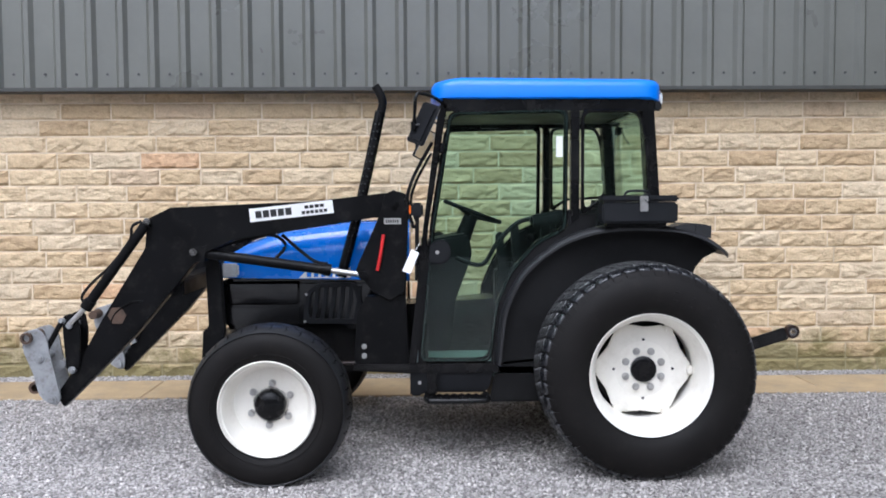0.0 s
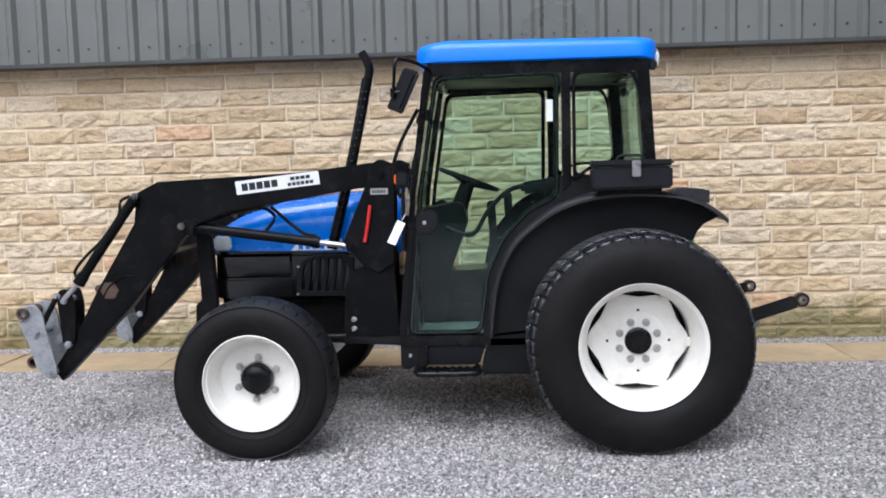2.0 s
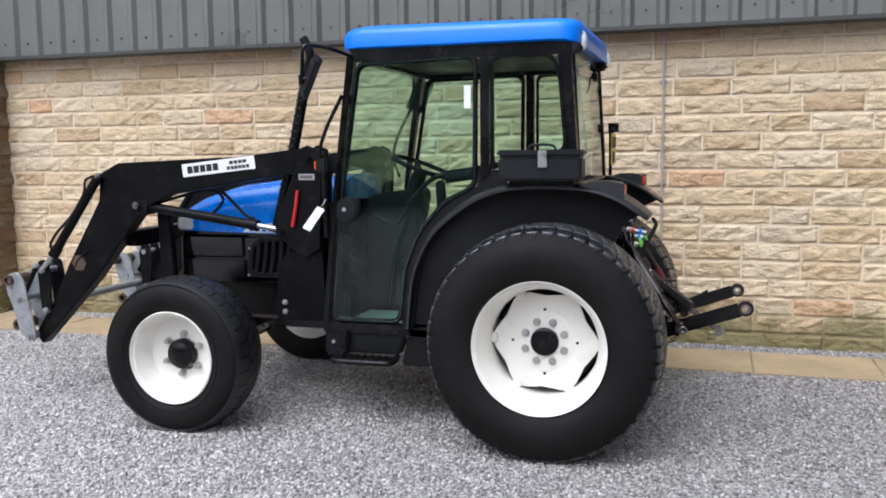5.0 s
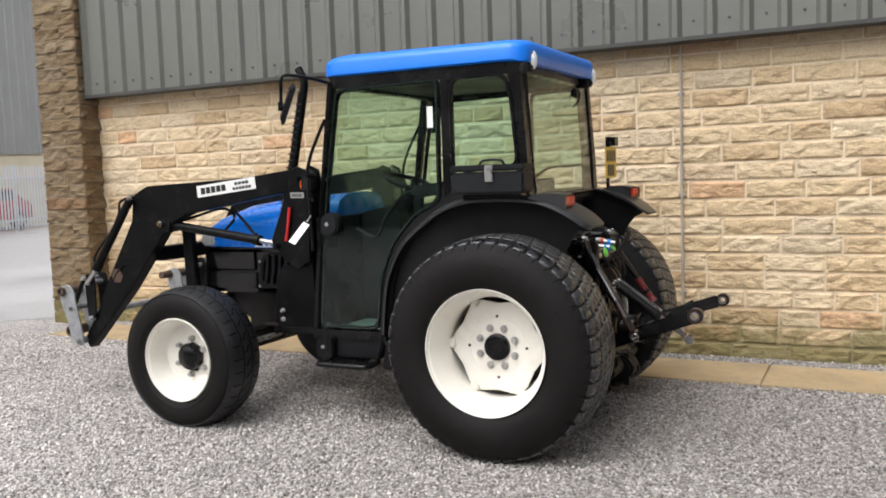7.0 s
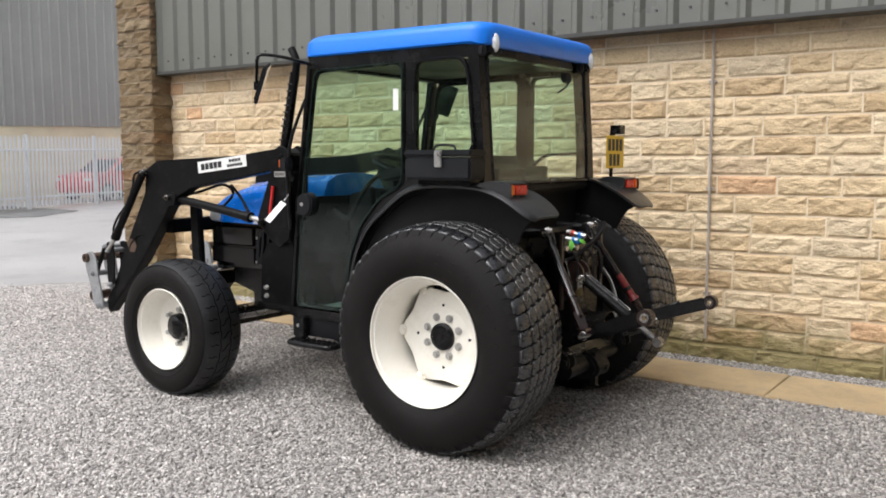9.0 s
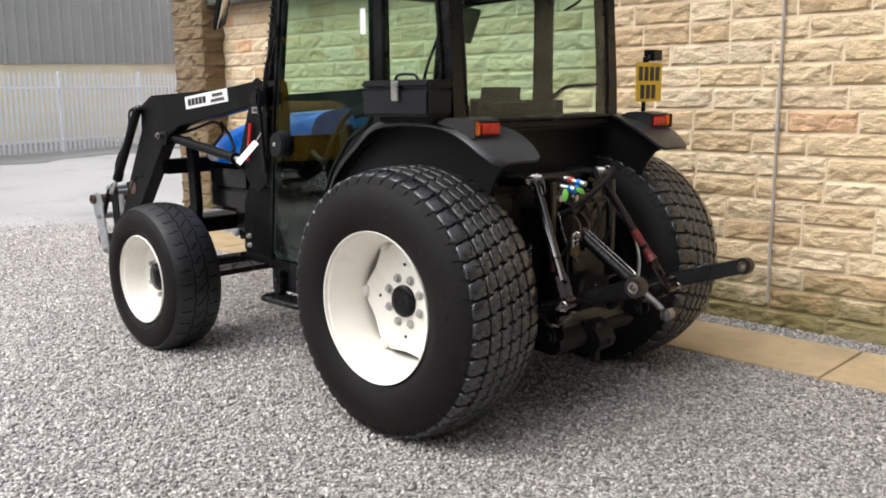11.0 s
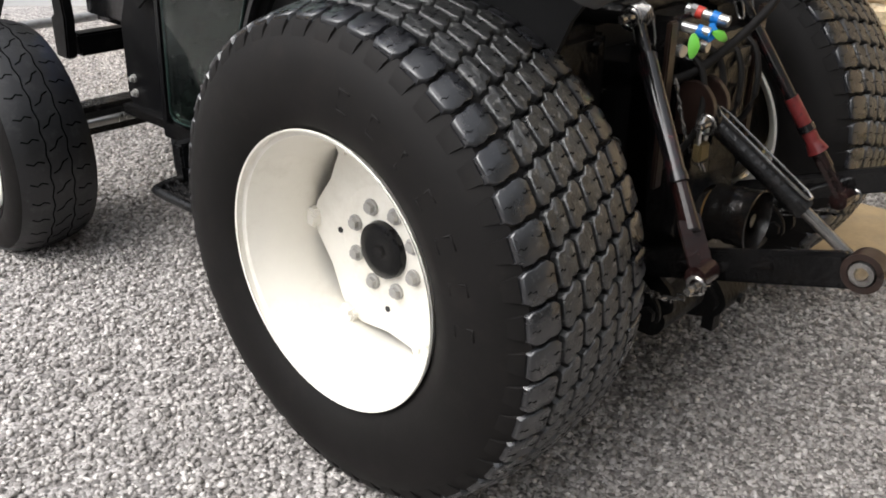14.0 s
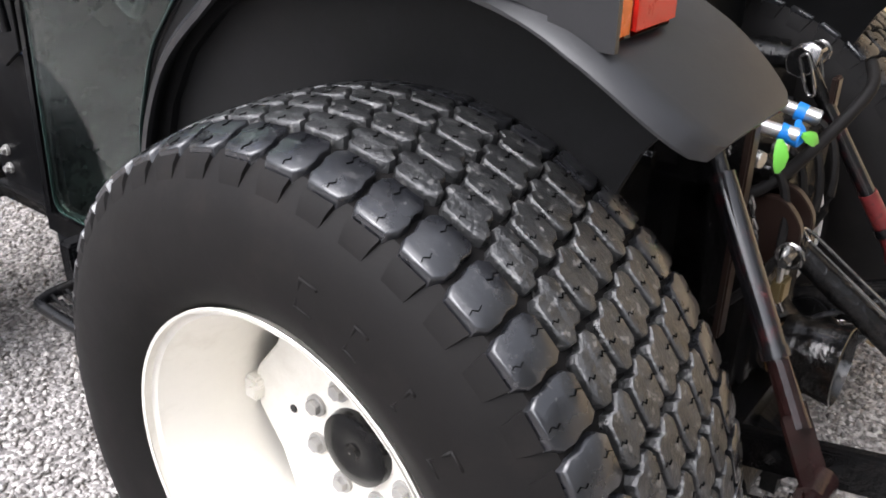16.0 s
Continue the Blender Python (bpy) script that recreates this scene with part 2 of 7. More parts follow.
M_LINER = surface("dusty_black_liner", (0.0075, 0.0075, 0.0078), 0.5, spec=0.2, var=0.3, scale=5, dirt=(0.018, 0.018, 0.020), dirt_amount=0.25)
M_BOX = surface("toolbox_plastic", (0.008, 0.009, 0.011), 0.5, spec=0.25, var=0.25, scale=6, fine=200, bump=0.15)
M_RUBBER = surface("tyre_rubber", (0.0095, 0.0086, 0.0082), 0.6, spec=0.15, var=0.3, scale=5, fine=120, bump=0.12, dirt=(0.022, 0.0185, 0.0165), dirt_amount=0.4)
M_TREAD_EDGE = surface("smooth_tread_rubber", (0.014, 0.0146, 0.0172), 0.27, spec=1.0, var=0.35, scale=12, fine=90, bump=0.25, dirt=(0.022, 0.022, 0.024), dirt_amount=0.4, specks=0.10)
M_TREAD = surface("tread_rubber", (0.018, 0.0184, 0.0190), 0.34, spec=1.0, specks=0.38, var=0.5, scale=18, fine=110, bump=1.0, dirt=(0.072, 0.071, 0.069), dirt_amount=0.65, dist=0.0035)
M_TREAD_FRONT = surface("worn_front_tread_rubber", (0.013, 0.0133, 0.0146), 0.40, spec=0.5, var=0.35, scale=9, fine=90, bump=0.5, dirt=(0.06, 0.06, 0.06), dirt_amount=0.5)
M_RIM = surface("cream_white_paint", (0.83, 0.80, 0.725), 0.4, var=0.05, scale=4, fine=50, bump=0.04, dirt=(0.45, 0.40, 0.30), dirt_amount=0.25)
M_NUT = surface("zinc_nut", (0.42, 0.41, 0.39), 0.45, 0.5, var=0.2, scale=30)
M_STEEL = surface("bright_steel", (0.58, 0.57, 0.55), 0.3, 0.9, var=0.2, scale=12, dirt=(0.12, 0.08, 0.05), dirt_amount=0.3)
M_GREYIRON = surface("galvanised_bracket", (0.36, 0.37, 0.38), 0.5, 0.4, var=0.25, scale=12, dirt=(0.10, 0.07, 0.05), dirt_amount=0.6)
M_GRIME = surface("oily_black_dirt", (0.0040, 0.0038, 0.0037), 0.5, spec=0.22, var=0.5, scale=14, fine=50, bump=0.9, dist=0.006)
M_ROD = surface("oily_steel_rod", (0.30, 0.29, 0.28), 0.18, 0.85, var=0.4, scale=14, dirt=(0.02, 0.012, 0.01), dirt_amount=0.6)
M_RUST = surface("rusty_steel", (0.022, 0.0115, 0.0085), 0.34, 0.15, var=0.5, scale=14, fine=70, bump=0.4, dirt=(0.02, 0.018, 0.016), dirt_amount=0.7)
M_GREASE = surface("greasy_black_iron", (0.0062, 0.0060, 0.0062), 0.19, 0.1, spec=0.5, var=0.5, scale=10, fine=48, bump=0.7, dirt=(0.020, 0.012, 0.009), dirt_amount=0.3, dist=0.006)
M_REDROD = surface("red_paint_worn", (0.16, 0.022, 0.022), 0.32, var=0.5, scale=18, dirt=(0.02, 0.015, 0.015), dirt_amount=0.9)
M_REDFORK = surface("rusty_red_fork", (0.016, 0.006, 0.0055), 0.20, var=0.5, scale=20, fine=70, bump=0.4, dirt=(0.012, 0.010, 0.009), dirt_amount=0.9)
M_OCHRE = surface("ochre_inner_sleeve", (0.22, 0.11, 0.025), 0.5, var=0.4, scale=10, dirt=(0.03, 0.02, 0.01), dirt_amount=0.8)
M_PANE_EDGE = surface("green_glass_edge", (0.022, 0.040, 0.035), 0.15, var=0.15, scale=6)
M_RED = surface("red_plastic", (0.55, 0.02, 0.02), 0.4, var=0.1)
M_WHITE = surface("white_label", (0.80, 0.80, 0.78), 0.45, var=0.05, scale=10)
M_INK = surface("black_ink", (0.012, 0.012, 0.012), 0.5)
M_GREENCAP = surface("green_plastic_cap", (0.16, 0.55, 0.06), 0.4, var=0.1)
M_BLUECAP = surface("blue_plastic_cap", (0.01, 0.20, 0.62), 0.4, var=0.1)
M_YELLOW = surface("yellow_plate", (0.75, 0.50, 0.02), 0.4, var=0.08)
M_DIGGER = surface("yellow_machine_paint", (0.72, 0.40, 0.02), 0.4, var=0.12, scale=2, dirt=(0.25, 0.16, 0.05), dirt_amount=0.4)
M_FLOORMAT = surface("cab_floor_mat", (0.21, 0.28, 0.26), 0.8, var=0.25, scale=8)
M_SEAT = surface("seat_fabric", (0.010, 0.0105, 0.011), 0.9, var=0.3, fine=200, bump=0.4)
M_LENS_RED = surface("red_lens", (0.62, 0.022, 0.012), 0.3, var=0.1, scale=40, spec=0.3)
M_LENS_AMBER = surface("amber_lens", (0.80, 0.15, 0.008), 0.3, var=0.1, scale=40, spec=0.3)
M_LENS_CLEAR = surface("clear_lens", (0.72, 0.74, 0.74), 0.12, 0.0, var=0.2, scale=40, coat=0.8)
M_TUBERUST = surface("dull_rusty_tube", (0.10, 0.062, 0.042), 0.6, 0.2, var=0.4, scale=12, dirt=(0.04, 0.03, 0.025), dirt_amount=0.6)
# near-black that paints the shade inside tyre cuts, used on raised strips
M_CUT_SHADE = surface("cut_shade_black", (0.0025, 0.0025, 0.0025), 0.9, spec=0.0)
M_PANEL = surface("glossy_black_panel", (0.006, 0.006, 0.0065), 0.12, spec=0.55, var=0.3, scale=4, fine=60, bump=0.03, dirt=(0.03, 0.026, 0.022), dirt_amount=0.2)
M_RODPAINT = surface("chipped_black_rod_paint", (0.006, 0.006, 0.0068), 0.15, spec=0.8, var=0.4, scale=16, fine=60, bump=0.15, dirt=(0.13, 0.022, 0.02), dirt_amount=0.45)
M_SHIELD = surface("oily_shield_steel", (0.013, 0.012, 0.0115), 0.12, 0.3, spec=0.9, var=0.5, scale=14, fine=40, bump=0.5, dirt=(0.05, 0.026, 0.014), dirt_amount=0.5, dist=0.006)
M_CARGLASS = surface("dark_car_glass", (0.05, 0.065, 0.075), 0.08, var=0.2, scale=2)
M_BRASS = surface("brass_padlock", (0.20, 0.15, 0.07), 0.35, 0.6, var=0.25, scale=30)
M_REDCAP = surface("red_plastic_cap", (0.62, 0.06, 0.04), 0.4, var=0.1)
M_MIRROR = surface("mirror_glass", (0.55, 0.57, 0.58), 0.04, 1.0, var=0.03, bump=0.0)
M_GLASS = glass("green_cab_glass", (0.84, 0.945, 0.90))
M_GALV = surface("galvanised_fence", (0.72, 0.73, 0.745), 0.5, 0.0, var=0.12, scale=3)
M_TARMAC = surface("worn_tarmac", (0.21, 0.21, 0.207), 0.6, var=0.3, scale=0.5, fine=14, bump=0.2, dirt=(0.30, 0.30, 0.295), dirt_amount=0.6)
M_YARD = surface("wet_concrete_yard", (0.50, 0.49, 0.485), 0.34, var=0.22, scale=0.35, fine=14, bump=0.15, dirt=(0.20, 0.20, 0.20), dirt_amount=0.5)
M_BLOCKWALL = surface("pale_block_wall", (0.76, 0.68, 0.50), 0.9, var=0.12, scale=1.2, fine=20, bump=0.2)
M_GUTTER = surface("pale_yellow_trim", (0.72, 0.66, 0.34), 0.5, var=0.1, scale=1)
M_PIPE = surface("weathered_conduit", (0.42, 0.37, 0.33), 0.6, var=0.25, scale=8)


# ---- mesh helpers ----
def xyz(v):
    return Vector(v)


def part(name, bm, material, parent=None, label="", smooth=40):
    me = bpy.data.meshes.new(name)
    bmesh.ops.recalc_face_normals(bm, faces=bm.faces)
    bm.to_mesh(me)
    bm.free()
    me.materials.append(material)
    if smooth:
        me.shade_smooth()
        me.set_sharp_from_angle(angle=radians(smooth))
    ob = new(name, me)
    if parent is not None:
        ob.parent = parent
    if label:
        ob["label"] = label
    return ob


def thing(name, label, category, group="", kind="", at=(0, 0, 0)):
    ob = new(name)
    ob.location = at
    ob.empty_display_size = 0.1
    return tagged(ob, label, category, group, kind)


def bevel_new(bm, start, width, segs=2, angle=25):
    if width <= 0:
        return
    bm.edges.ensure_lookup_table()
    bm.normal_update()
    es = [e for e in bm.edges[start:] if len(e.link_faces) == 2 and e.calc_face_angle(0) > radians(angle)]
    bmesh.ops.bevel(bm, geom=es, offset=width, segments=segs, affect="EDGES", clamp_overlap=True)


def rbox(bm, x0, x1, y0, y1, z0, z1, bev=0.0, segs=2, turn=None):
    n = len(bm.edges)
    m = Matrix.Translation(((x0 + x1) / 2, (y0 + y1) / 2, (z0 + z1) / 2))
    if turn is not None:
        m = m @ turn
    bmesh.ops.create_cube(bm, size=1, matrix=m @ Matrix.Diagonal((x1 - x0, y1 - y0, z1 - z0, 1)))
    bevel_new(bm, n, bev, segs)


def prism(bm, pts, y0, y1, bev=0.0, segs=2):
    """The outline pts in x and z, from y0 to y1."""
    n = len(bm.edges)
    a = [bm.verts.new((x, y0, z)) for x, z in pts]
    b = [bm.verts.new((x, y1, z)) for x, z in pts]
    bm.faces.new(a)
    bm.faces.new(b[::-1])
    k = len(pts)
    for i in range(k):
        j = (i + 1) % k
        bm.faces.new((a[i], b[i], b[j], a[j]))
    bevel_new(bm, n, bev, segs)


def tube(bm, a, b, r, r2=None, seg=16, caps=True):
    a, b = xyz(a), xyz(b)
    d = b - a
    m = Matrix.Translation((a + b) / 2) @ d.to_track_quat("Z", "Y").to_matrix().to_4x4()
    bmesh.ops.create_cone(bm, cap_ends=caps, segments=seg, radius1=r, radius2=r if r2 is None else r2, depth=d.length, matrix=m)


def sweep(bm, pts, r, seg=10, smooth=4, flat=1.0):
    """A round bar along a smoothed line through pts."""
    p = [xyz(q) for q in pts]
    line = []
    if smooth > 1 and len(p) > 2:
        for i in range(len(p) - 1):
            p0, p1, p2, p3 = p[max(i - 1, 0)], p[i], p[i + 1], p[min(i + 2, len(p) - 1)]
            for k in range(smooth):
                t = k / smooth
                line.append(0.5 * ((2 * p1) + (p2 - p0) * t + (2 * p0 - 5 * p1 + 4 * p2 - p3) * t * t + (3 * p1 - p0 - 3 * p2 + p3) * t ** 3))
        line.append(p[-1])
    else:
        line = p
    up = Vector((0.13, 0.21, 1)).normalized()
    rings = []
    for i, q in enumerate(line):
        d = (line[min(i + 1, len(line) - 1)] - line[max(i - 1, 0)]).normalized()
        s = d.cross(up).normalized()
        u = s.cross(d).normalized()
        rings.append([bm.verts.new(q + r * (math.cos(2 * math.pi * k / seg) * s + flat * math.sin(2 * math.pi * k / seg) * u)) for k in range(seg)])
    for a, b in zip(rings, rings[1:]):
        for k in range(seg):
            bm.faces.new((a[k], a[(k + 1) % seg], b[(k + 1) % seg], b[k]))
    bm.faces.new(rings[0][::-1])
    bm.faces.new(rings[-1])


def lathe(bm, prof, c, seg=64, closed=True):
    """The profile of (radius, y) turned round the y axis through c."""
    rings = []
    for r, y in prof:
        rings.append([bm.verts.new((c[0] + r * math.cos(2 * math.pi * k / seg), c[1] + y, c[2] + r * math.sin(2 * math.pi * k / seg))) for k in range(seg)])
    pairs = list(zip(rings, rings[1:])) + ([(rings[-1], rings[0])] if closed else [])
    for a, b in pairs:
        for k in range(seg):
            bm.faces.new((a[k], a[(k + 1) % seg], b[(k + 1) % seg], b[k]))


def bolt(bm, p, r, h, axis=(0, -1, 0)):
    p, axis = xyz(p), xyz(axis)
    tube(bm, p, p + axis * h, r, seg=6)


def bars(bm, x0, z0, w, h, y, n, thick=0.0015):
    """A row of small plain bars standing in for writing."""
    step = w / n
    for i in range(n):
        rbox(bm, x0 + i * step, x0 + i * step + step * 0.62, y - thick, y, z0, z0 + h)


def offset_poly(pts, d):
    """The outline grown by d; the points run clockwise or not."""
    n = len(pts)
    area = sum(pts[i][0] * pts[(i + 1) % n][1] - pts[(i + 1) % n][0] * pts[i][1] for i in range(n))
    sgn = 1 if area > 0 else -1
    res = []
    for i in range(n):
        p0, p1, p2 = Vector(pts[i - 1]), Vector(pts[i]), Vector(pts[(i + 1) % n])
        e1, e2 = (p1 - p0).normalized(), (p2 - p1).normalized()
        n1, n2 = Vector((e1.y, -e1.x)) * sgn, Vector((e2.y, -e2.x)) * sgn
        b = n1 + n2
        k = d / max(0.35, 1 + n1.dot(n2))
        res.append((p1.x + b.x * k, p1.y + b.y * k))
    return res


def ring_prism(bm, outer, inner, y0, y1, bev=0.0):
    n0 = len(bm.edges)
    loops = [[bm.verts.new((x, y, z)) for x, z in pts] for pts, y in ((outer, y0), (inner, y0), (inner, y1), (outer, y1))]
    k = len(outer)
    for a, b in zip(loops, loops[1:] + loops[:1]):
        for i in range(k):
            j = (i + 1) % k
            bm.faces.new((a[i], a[j], b[j], b[i]))
    bevel_new(bm, n0, bev, 1)


def round_poly(pts, r, seg=4):
    """The outline with its corners rounded."""
    res = []
    n = len(pts)
    for i in range(n):
        p0, p1, p2 = Vector(pts[i - 1]), Vector(pts[i]), Vector(pts[(i + 1) % n])
        d = min(r, 0.45 * (p0 - p1).length, 0.45 * (p2 - p1).length)
        a, b = p1 + (p0 - p1).normalized() * d, p1 + (p2 - p1).normalized() * d
        for k in range(seg + 1):
            t = k / seg
            q = a * (1 - t) ** 2 + p1 * 2 * t * (1 - t) + b * t * t
            res.append((q.x, q.y))
    return res


# ---- the setting ----
WALL_Y, CLAD_Y, CLAD_Z = 2.185, 2.0, 2.535
WALL_X0, WALL_X1 = -6.0, 6.0

bm = bmesh.new()
v = [bm.verts.new(p) for p in ((-400, -400, 0), (400, -400, 0), (400, 400, 0), (-400, 400, 0))]
bm.faces.new(v)
ground = tagged(part("ground", bm, M_GRAVEL), "pale grey crushed stone gravel covering the yard", "gravel ground", kind="structure")

# concrete yard past the end of the wall, with the road running behind the building
def yard_z(y):
    return 0.004 + 0.012 * max(0.0, y - 4.5)


bm = bmesh.new()
ys = (-60, -10, -3, 0.2, 1.5, 2.3, 4.5, 10, 20, 60)
xe = (-8.4, -8.4, -8.35, -8.25, -7.6, -6.75, -6.7, -6.7, -6.7, -6.7)
near = [bm.verts.new((x, y, yard_z(y))) for x, y in zip(xe, ys)]
away = [bm.verts.new((-90, y, yard_z(y))) for y in ys]
for i in range(len(ys) - 1):
    bm.faces.new((near[i], near[i + 1], away[i + 1], away[i]))
tagged(part("road", bm, M_YARD), "damp pale grey concrete yard beyond the gravel", "concrete yard", kind="structure")

# apron added out of view so that the cab glass reflects an even tone
bm = bmesh.new()
rbox(bm, -8.4, 30, -18.9, -7.2, -0.05, 0.012)
tagged(part("reflection_apron", bm, M_YARD), "pale grey concrete apron added for an even reflection in the cab glass", "concrete yard", kind="structure")

bm = bmesh.new()
rbox(bm, WALL_X0, WALL_X1, WALL_Y + 0.003, WALL_Y + 0.30, -0.05, 2.62)
wall = tagged(part("wall_north", bm, M_MORTAR), "coursed pitch-faced buff sandstone wall with pale mortar", "stone wall", kind="structure")

# gable end of the building, running back behind the pillar, and the walls that close it
bm = bmesh.new()
rbox(bm, -6.25, -6.0, WALL_Y + 0.35, 22, -0.05, 2.6)
tagged(part("wall_west", bm, M_MORTAR), "plain end wall of the stone building", "stone wall", kind="structure")

# profiled sheet cladding over the stone
bm = bmesh.new()
pitch, depth = 0.2655, 0.035
prof = []
x = WALL_X0 + 0.1135 - pitch
while x < WALL_X1:
    prof += [(x, 0.0), (x + 0.150, 0.0), (x + 0.182, -depth), (x + 0.222, -depth), (x + 0.254, 0.0)]
    x += pitch
rows = []
for z in (CLAD_Z, 4.2, 6.2):
    rows.append([bm.verts.new((a, CLAD_Y + b + 0.02, z)) for a, b in prof])
for a, b in zip(rows, rows[1:]):
    for i in range(len(prof) - 1):
        bm.faces.new((a[i], a[i + 1], b[i + 1], b[i]))
cladding = tagged(part("wall_cladding", bm, M_CLAD, smooth=0), "dark grey profiled steel sheet cladding", "cladding", kind="structure")
bm = bmesh.new()
rbox(bm, WALL_X0, WALL_X1, CLAD_Y + 0.03, WALL_Y + 0.30, CLAD_Z + 0.02, 6.2)
part("backing", bm, M_TRIM, cladding)
bm = bmesh.new()
x = WALL_X0 + 0.1885
while x < WALL_X1:
    tube(bm, (x, CLAD_Y + 0.021, CLAD_Z + 0.115), (x, CLAD_Y + 0.011, CLAD_Z + 0.115), 0.011, seg=8)
    x += pitch
tagged(part("cladding_screws", bm, M_SCREW, cladding), kind="stuff")
# drip flashing, made dark and deeper to paint the shade band under the cladding
bm = bmesh.new()
rbox(bm, WALL_X0, WALL_X1, CLAD_Y - 0.025, WALL_Y - 0.02, CLAD_Z - 0.036, CLAD_Z - 0.002, 0.004)
part("flashing_and_shade", bm, M_TRIM, cladding, "metal flashing below the cladding, darkened for the shade band there")

# plain grey shed that closes the yard behind the walk
bm = bmesh.new()
rbox(bm, -34, 34, -19.3, -19.0, -0.05, 6.0)
tagged(part("wall_south", bm, M_CLAD), "plain dark grey shed wall across the yard", "wall", kind="structure")
# unseen wall, added to hold low skylight off the right side
bm = bmesh.new()
rbox(bm, 7.0, 7.3, -8.0, 2.10, -0.05, 6.4)
tagged(part("shade_wall_east", bm, M_CLAD), "plain dark grey unseen wall added to shade the yard's right side", "wall", kind="structure")

# stone gable pillar at the end of the wall
PIL = (-6.62, -5.98, 1.90, 2.55)
bm = bmesh.new()
rbox(bm, PIL[0] + 0.02, PIL[1] - 0.02, PIL[2] + 0.02, PIL[3], -0.05, 6.3)
pillar = tagged(part("pillar", bm, M_MORTAR_DARK), "weathered brown rock-faced stone pillar at the building's end", "stone pillar", kind="structure")

# conduit on the wall
pipe = thing("wall_conduit", "thin weathered vertical conduit fixed to the stone wall", "pipe")
bm = bmesh.new()
tube(bm, (0.43, WALL_Y - 0.03, 0.16), (0.43, WALL_Y - 0.03, 2.50), 0.0105, seg=10)
part("tube", bm, M_PIPE, pipe)
for z in (0.5, 1.3, 2.1):
    bm = bmesh.new()
    rbox(bm, 0.40, 0.46, WALL_Y - 0.03, WALL_Y + 0.012, z, z + 0.02, 0.003)
    part("clip", bm, M_PIPE, pipe)

# paving flags along the wall foot
bm = bmesh.new()
rbox(bm, WALL_X0, WALL_X1, 1.275, 1.925, -0.04, 0.004)
path = tagged(part("pavement", bm, M_MORTAR), "strip of worn buff sandstone paving flags", "pavement", kind="structure")

# ---- the tractor ----
YC = 0.12
HUB = (0.0, 0.6)
FHUB = (-2.10, 0.435)
tractor = thing("tractor", "blue compact tractor with black loader arms and cream wheels", "tractor")


def my(y):
    return 2 * YC - y


def sides(y):
    """The near and the far place of a thing that stands on both sides."""
    return ((1, y), (-1, my(y)))


def tyre_mesh(bm, c, prof, seg, out):
    lathe(bm, [(r, out * y) for r, y in prof], c, seg)


def tread_edges(width, cols):
    """The borders of the tread's columns; the two outer ones are wider."""
    wide = 1.36
    unit = width / (cols - 2 + 2 * wide)
    return [-width / 2] + [-width / 2 + unit * (wide + k) for k in range(cols - 1)] + [width / 2]


def tread(bm, c, out, N, cols, width, R, drop, depth, slant, use):
    """Rows of raised tread blocks with wavy edges round a tyre; the crown falls by drop towards both shoulders."""
    def radius(v):
        s = min(1.0, abs(v) / (width / 2))
        return R - drop * s ** 2.6

    edge = tread_edges(width, cols)
    for col in range(cols):
        v0, v1 = edge[col] + 0.0050, edge[col + 1] - 0.0050
        slip = 0.40
        if col not in use:
            continue
        for i in range(N):
            a0 = 2 * math.pi / N * (i + 0.5 * slip * (cols - 1 - col))
            h = math.pi / N * 0.885
            wav = math.pi / N * slant
            ch = math.pi / N * 0.24
            out_pts = []
            for k, f in enumerate((0.0, 0.16, 0.40, 0.60, 0.84, 1.0)):
                w = wav * (1 if f < 0.5 else -1) * (0.85 if k in (0, 5) else 1.0)
                cc = ch if k in (0, 5) else 0
                out_pts.append((a0 + h + w - cc, v0 + f * (v1 - v0)))
            for k, f in enumerate((1.0, 0.84, 0.60, 0.40, 0.16, 0.0)):
                w = wav * (1 if f < 0.5 else -1) * (0.85 if k in (0, 5) else 1.0)
                cc = ch if k in (0, 5) else 0
                out_pts.append((a0 - h + w + cc, v0 + f * (v1 - v0)))
            ca = a0
            cv = (v0 + v1) / 2
            rings = []
            for grow, dr in ((1.03, -depth - 0.004), (1.0, -0.0055), (0.97, -0.0016), (0.90, 0.0)):
                ring = []
                for a, vv in out_pts:
                    aa, v2 = ca + (a - ca) * grow, cv + (vv - cv) * (1 - (1 - grow) * 0.8)
                    r = radius(v2) + dr
                    ring.append(bm.verts.new((c[0] + r * math.cos(aa), c[1] + v2 * out, c[2] + r * math.sin(aa))))
                rings.append(ring)
            k2 = len(out_pts)
            for p, q in zip(rings, rings[1:]):
                for k in range(k2):
                    bm.faces.new((p[k], p[(k + 1) % k2], q[(k + 1) % k2], q[k]))
            # the top, split in strips so that it follows the curve
            t = rings[-1]
            for k in range(5):
                bm.faces.new((t[k], t[k + 1], t[10 - k], t[11 - k]))


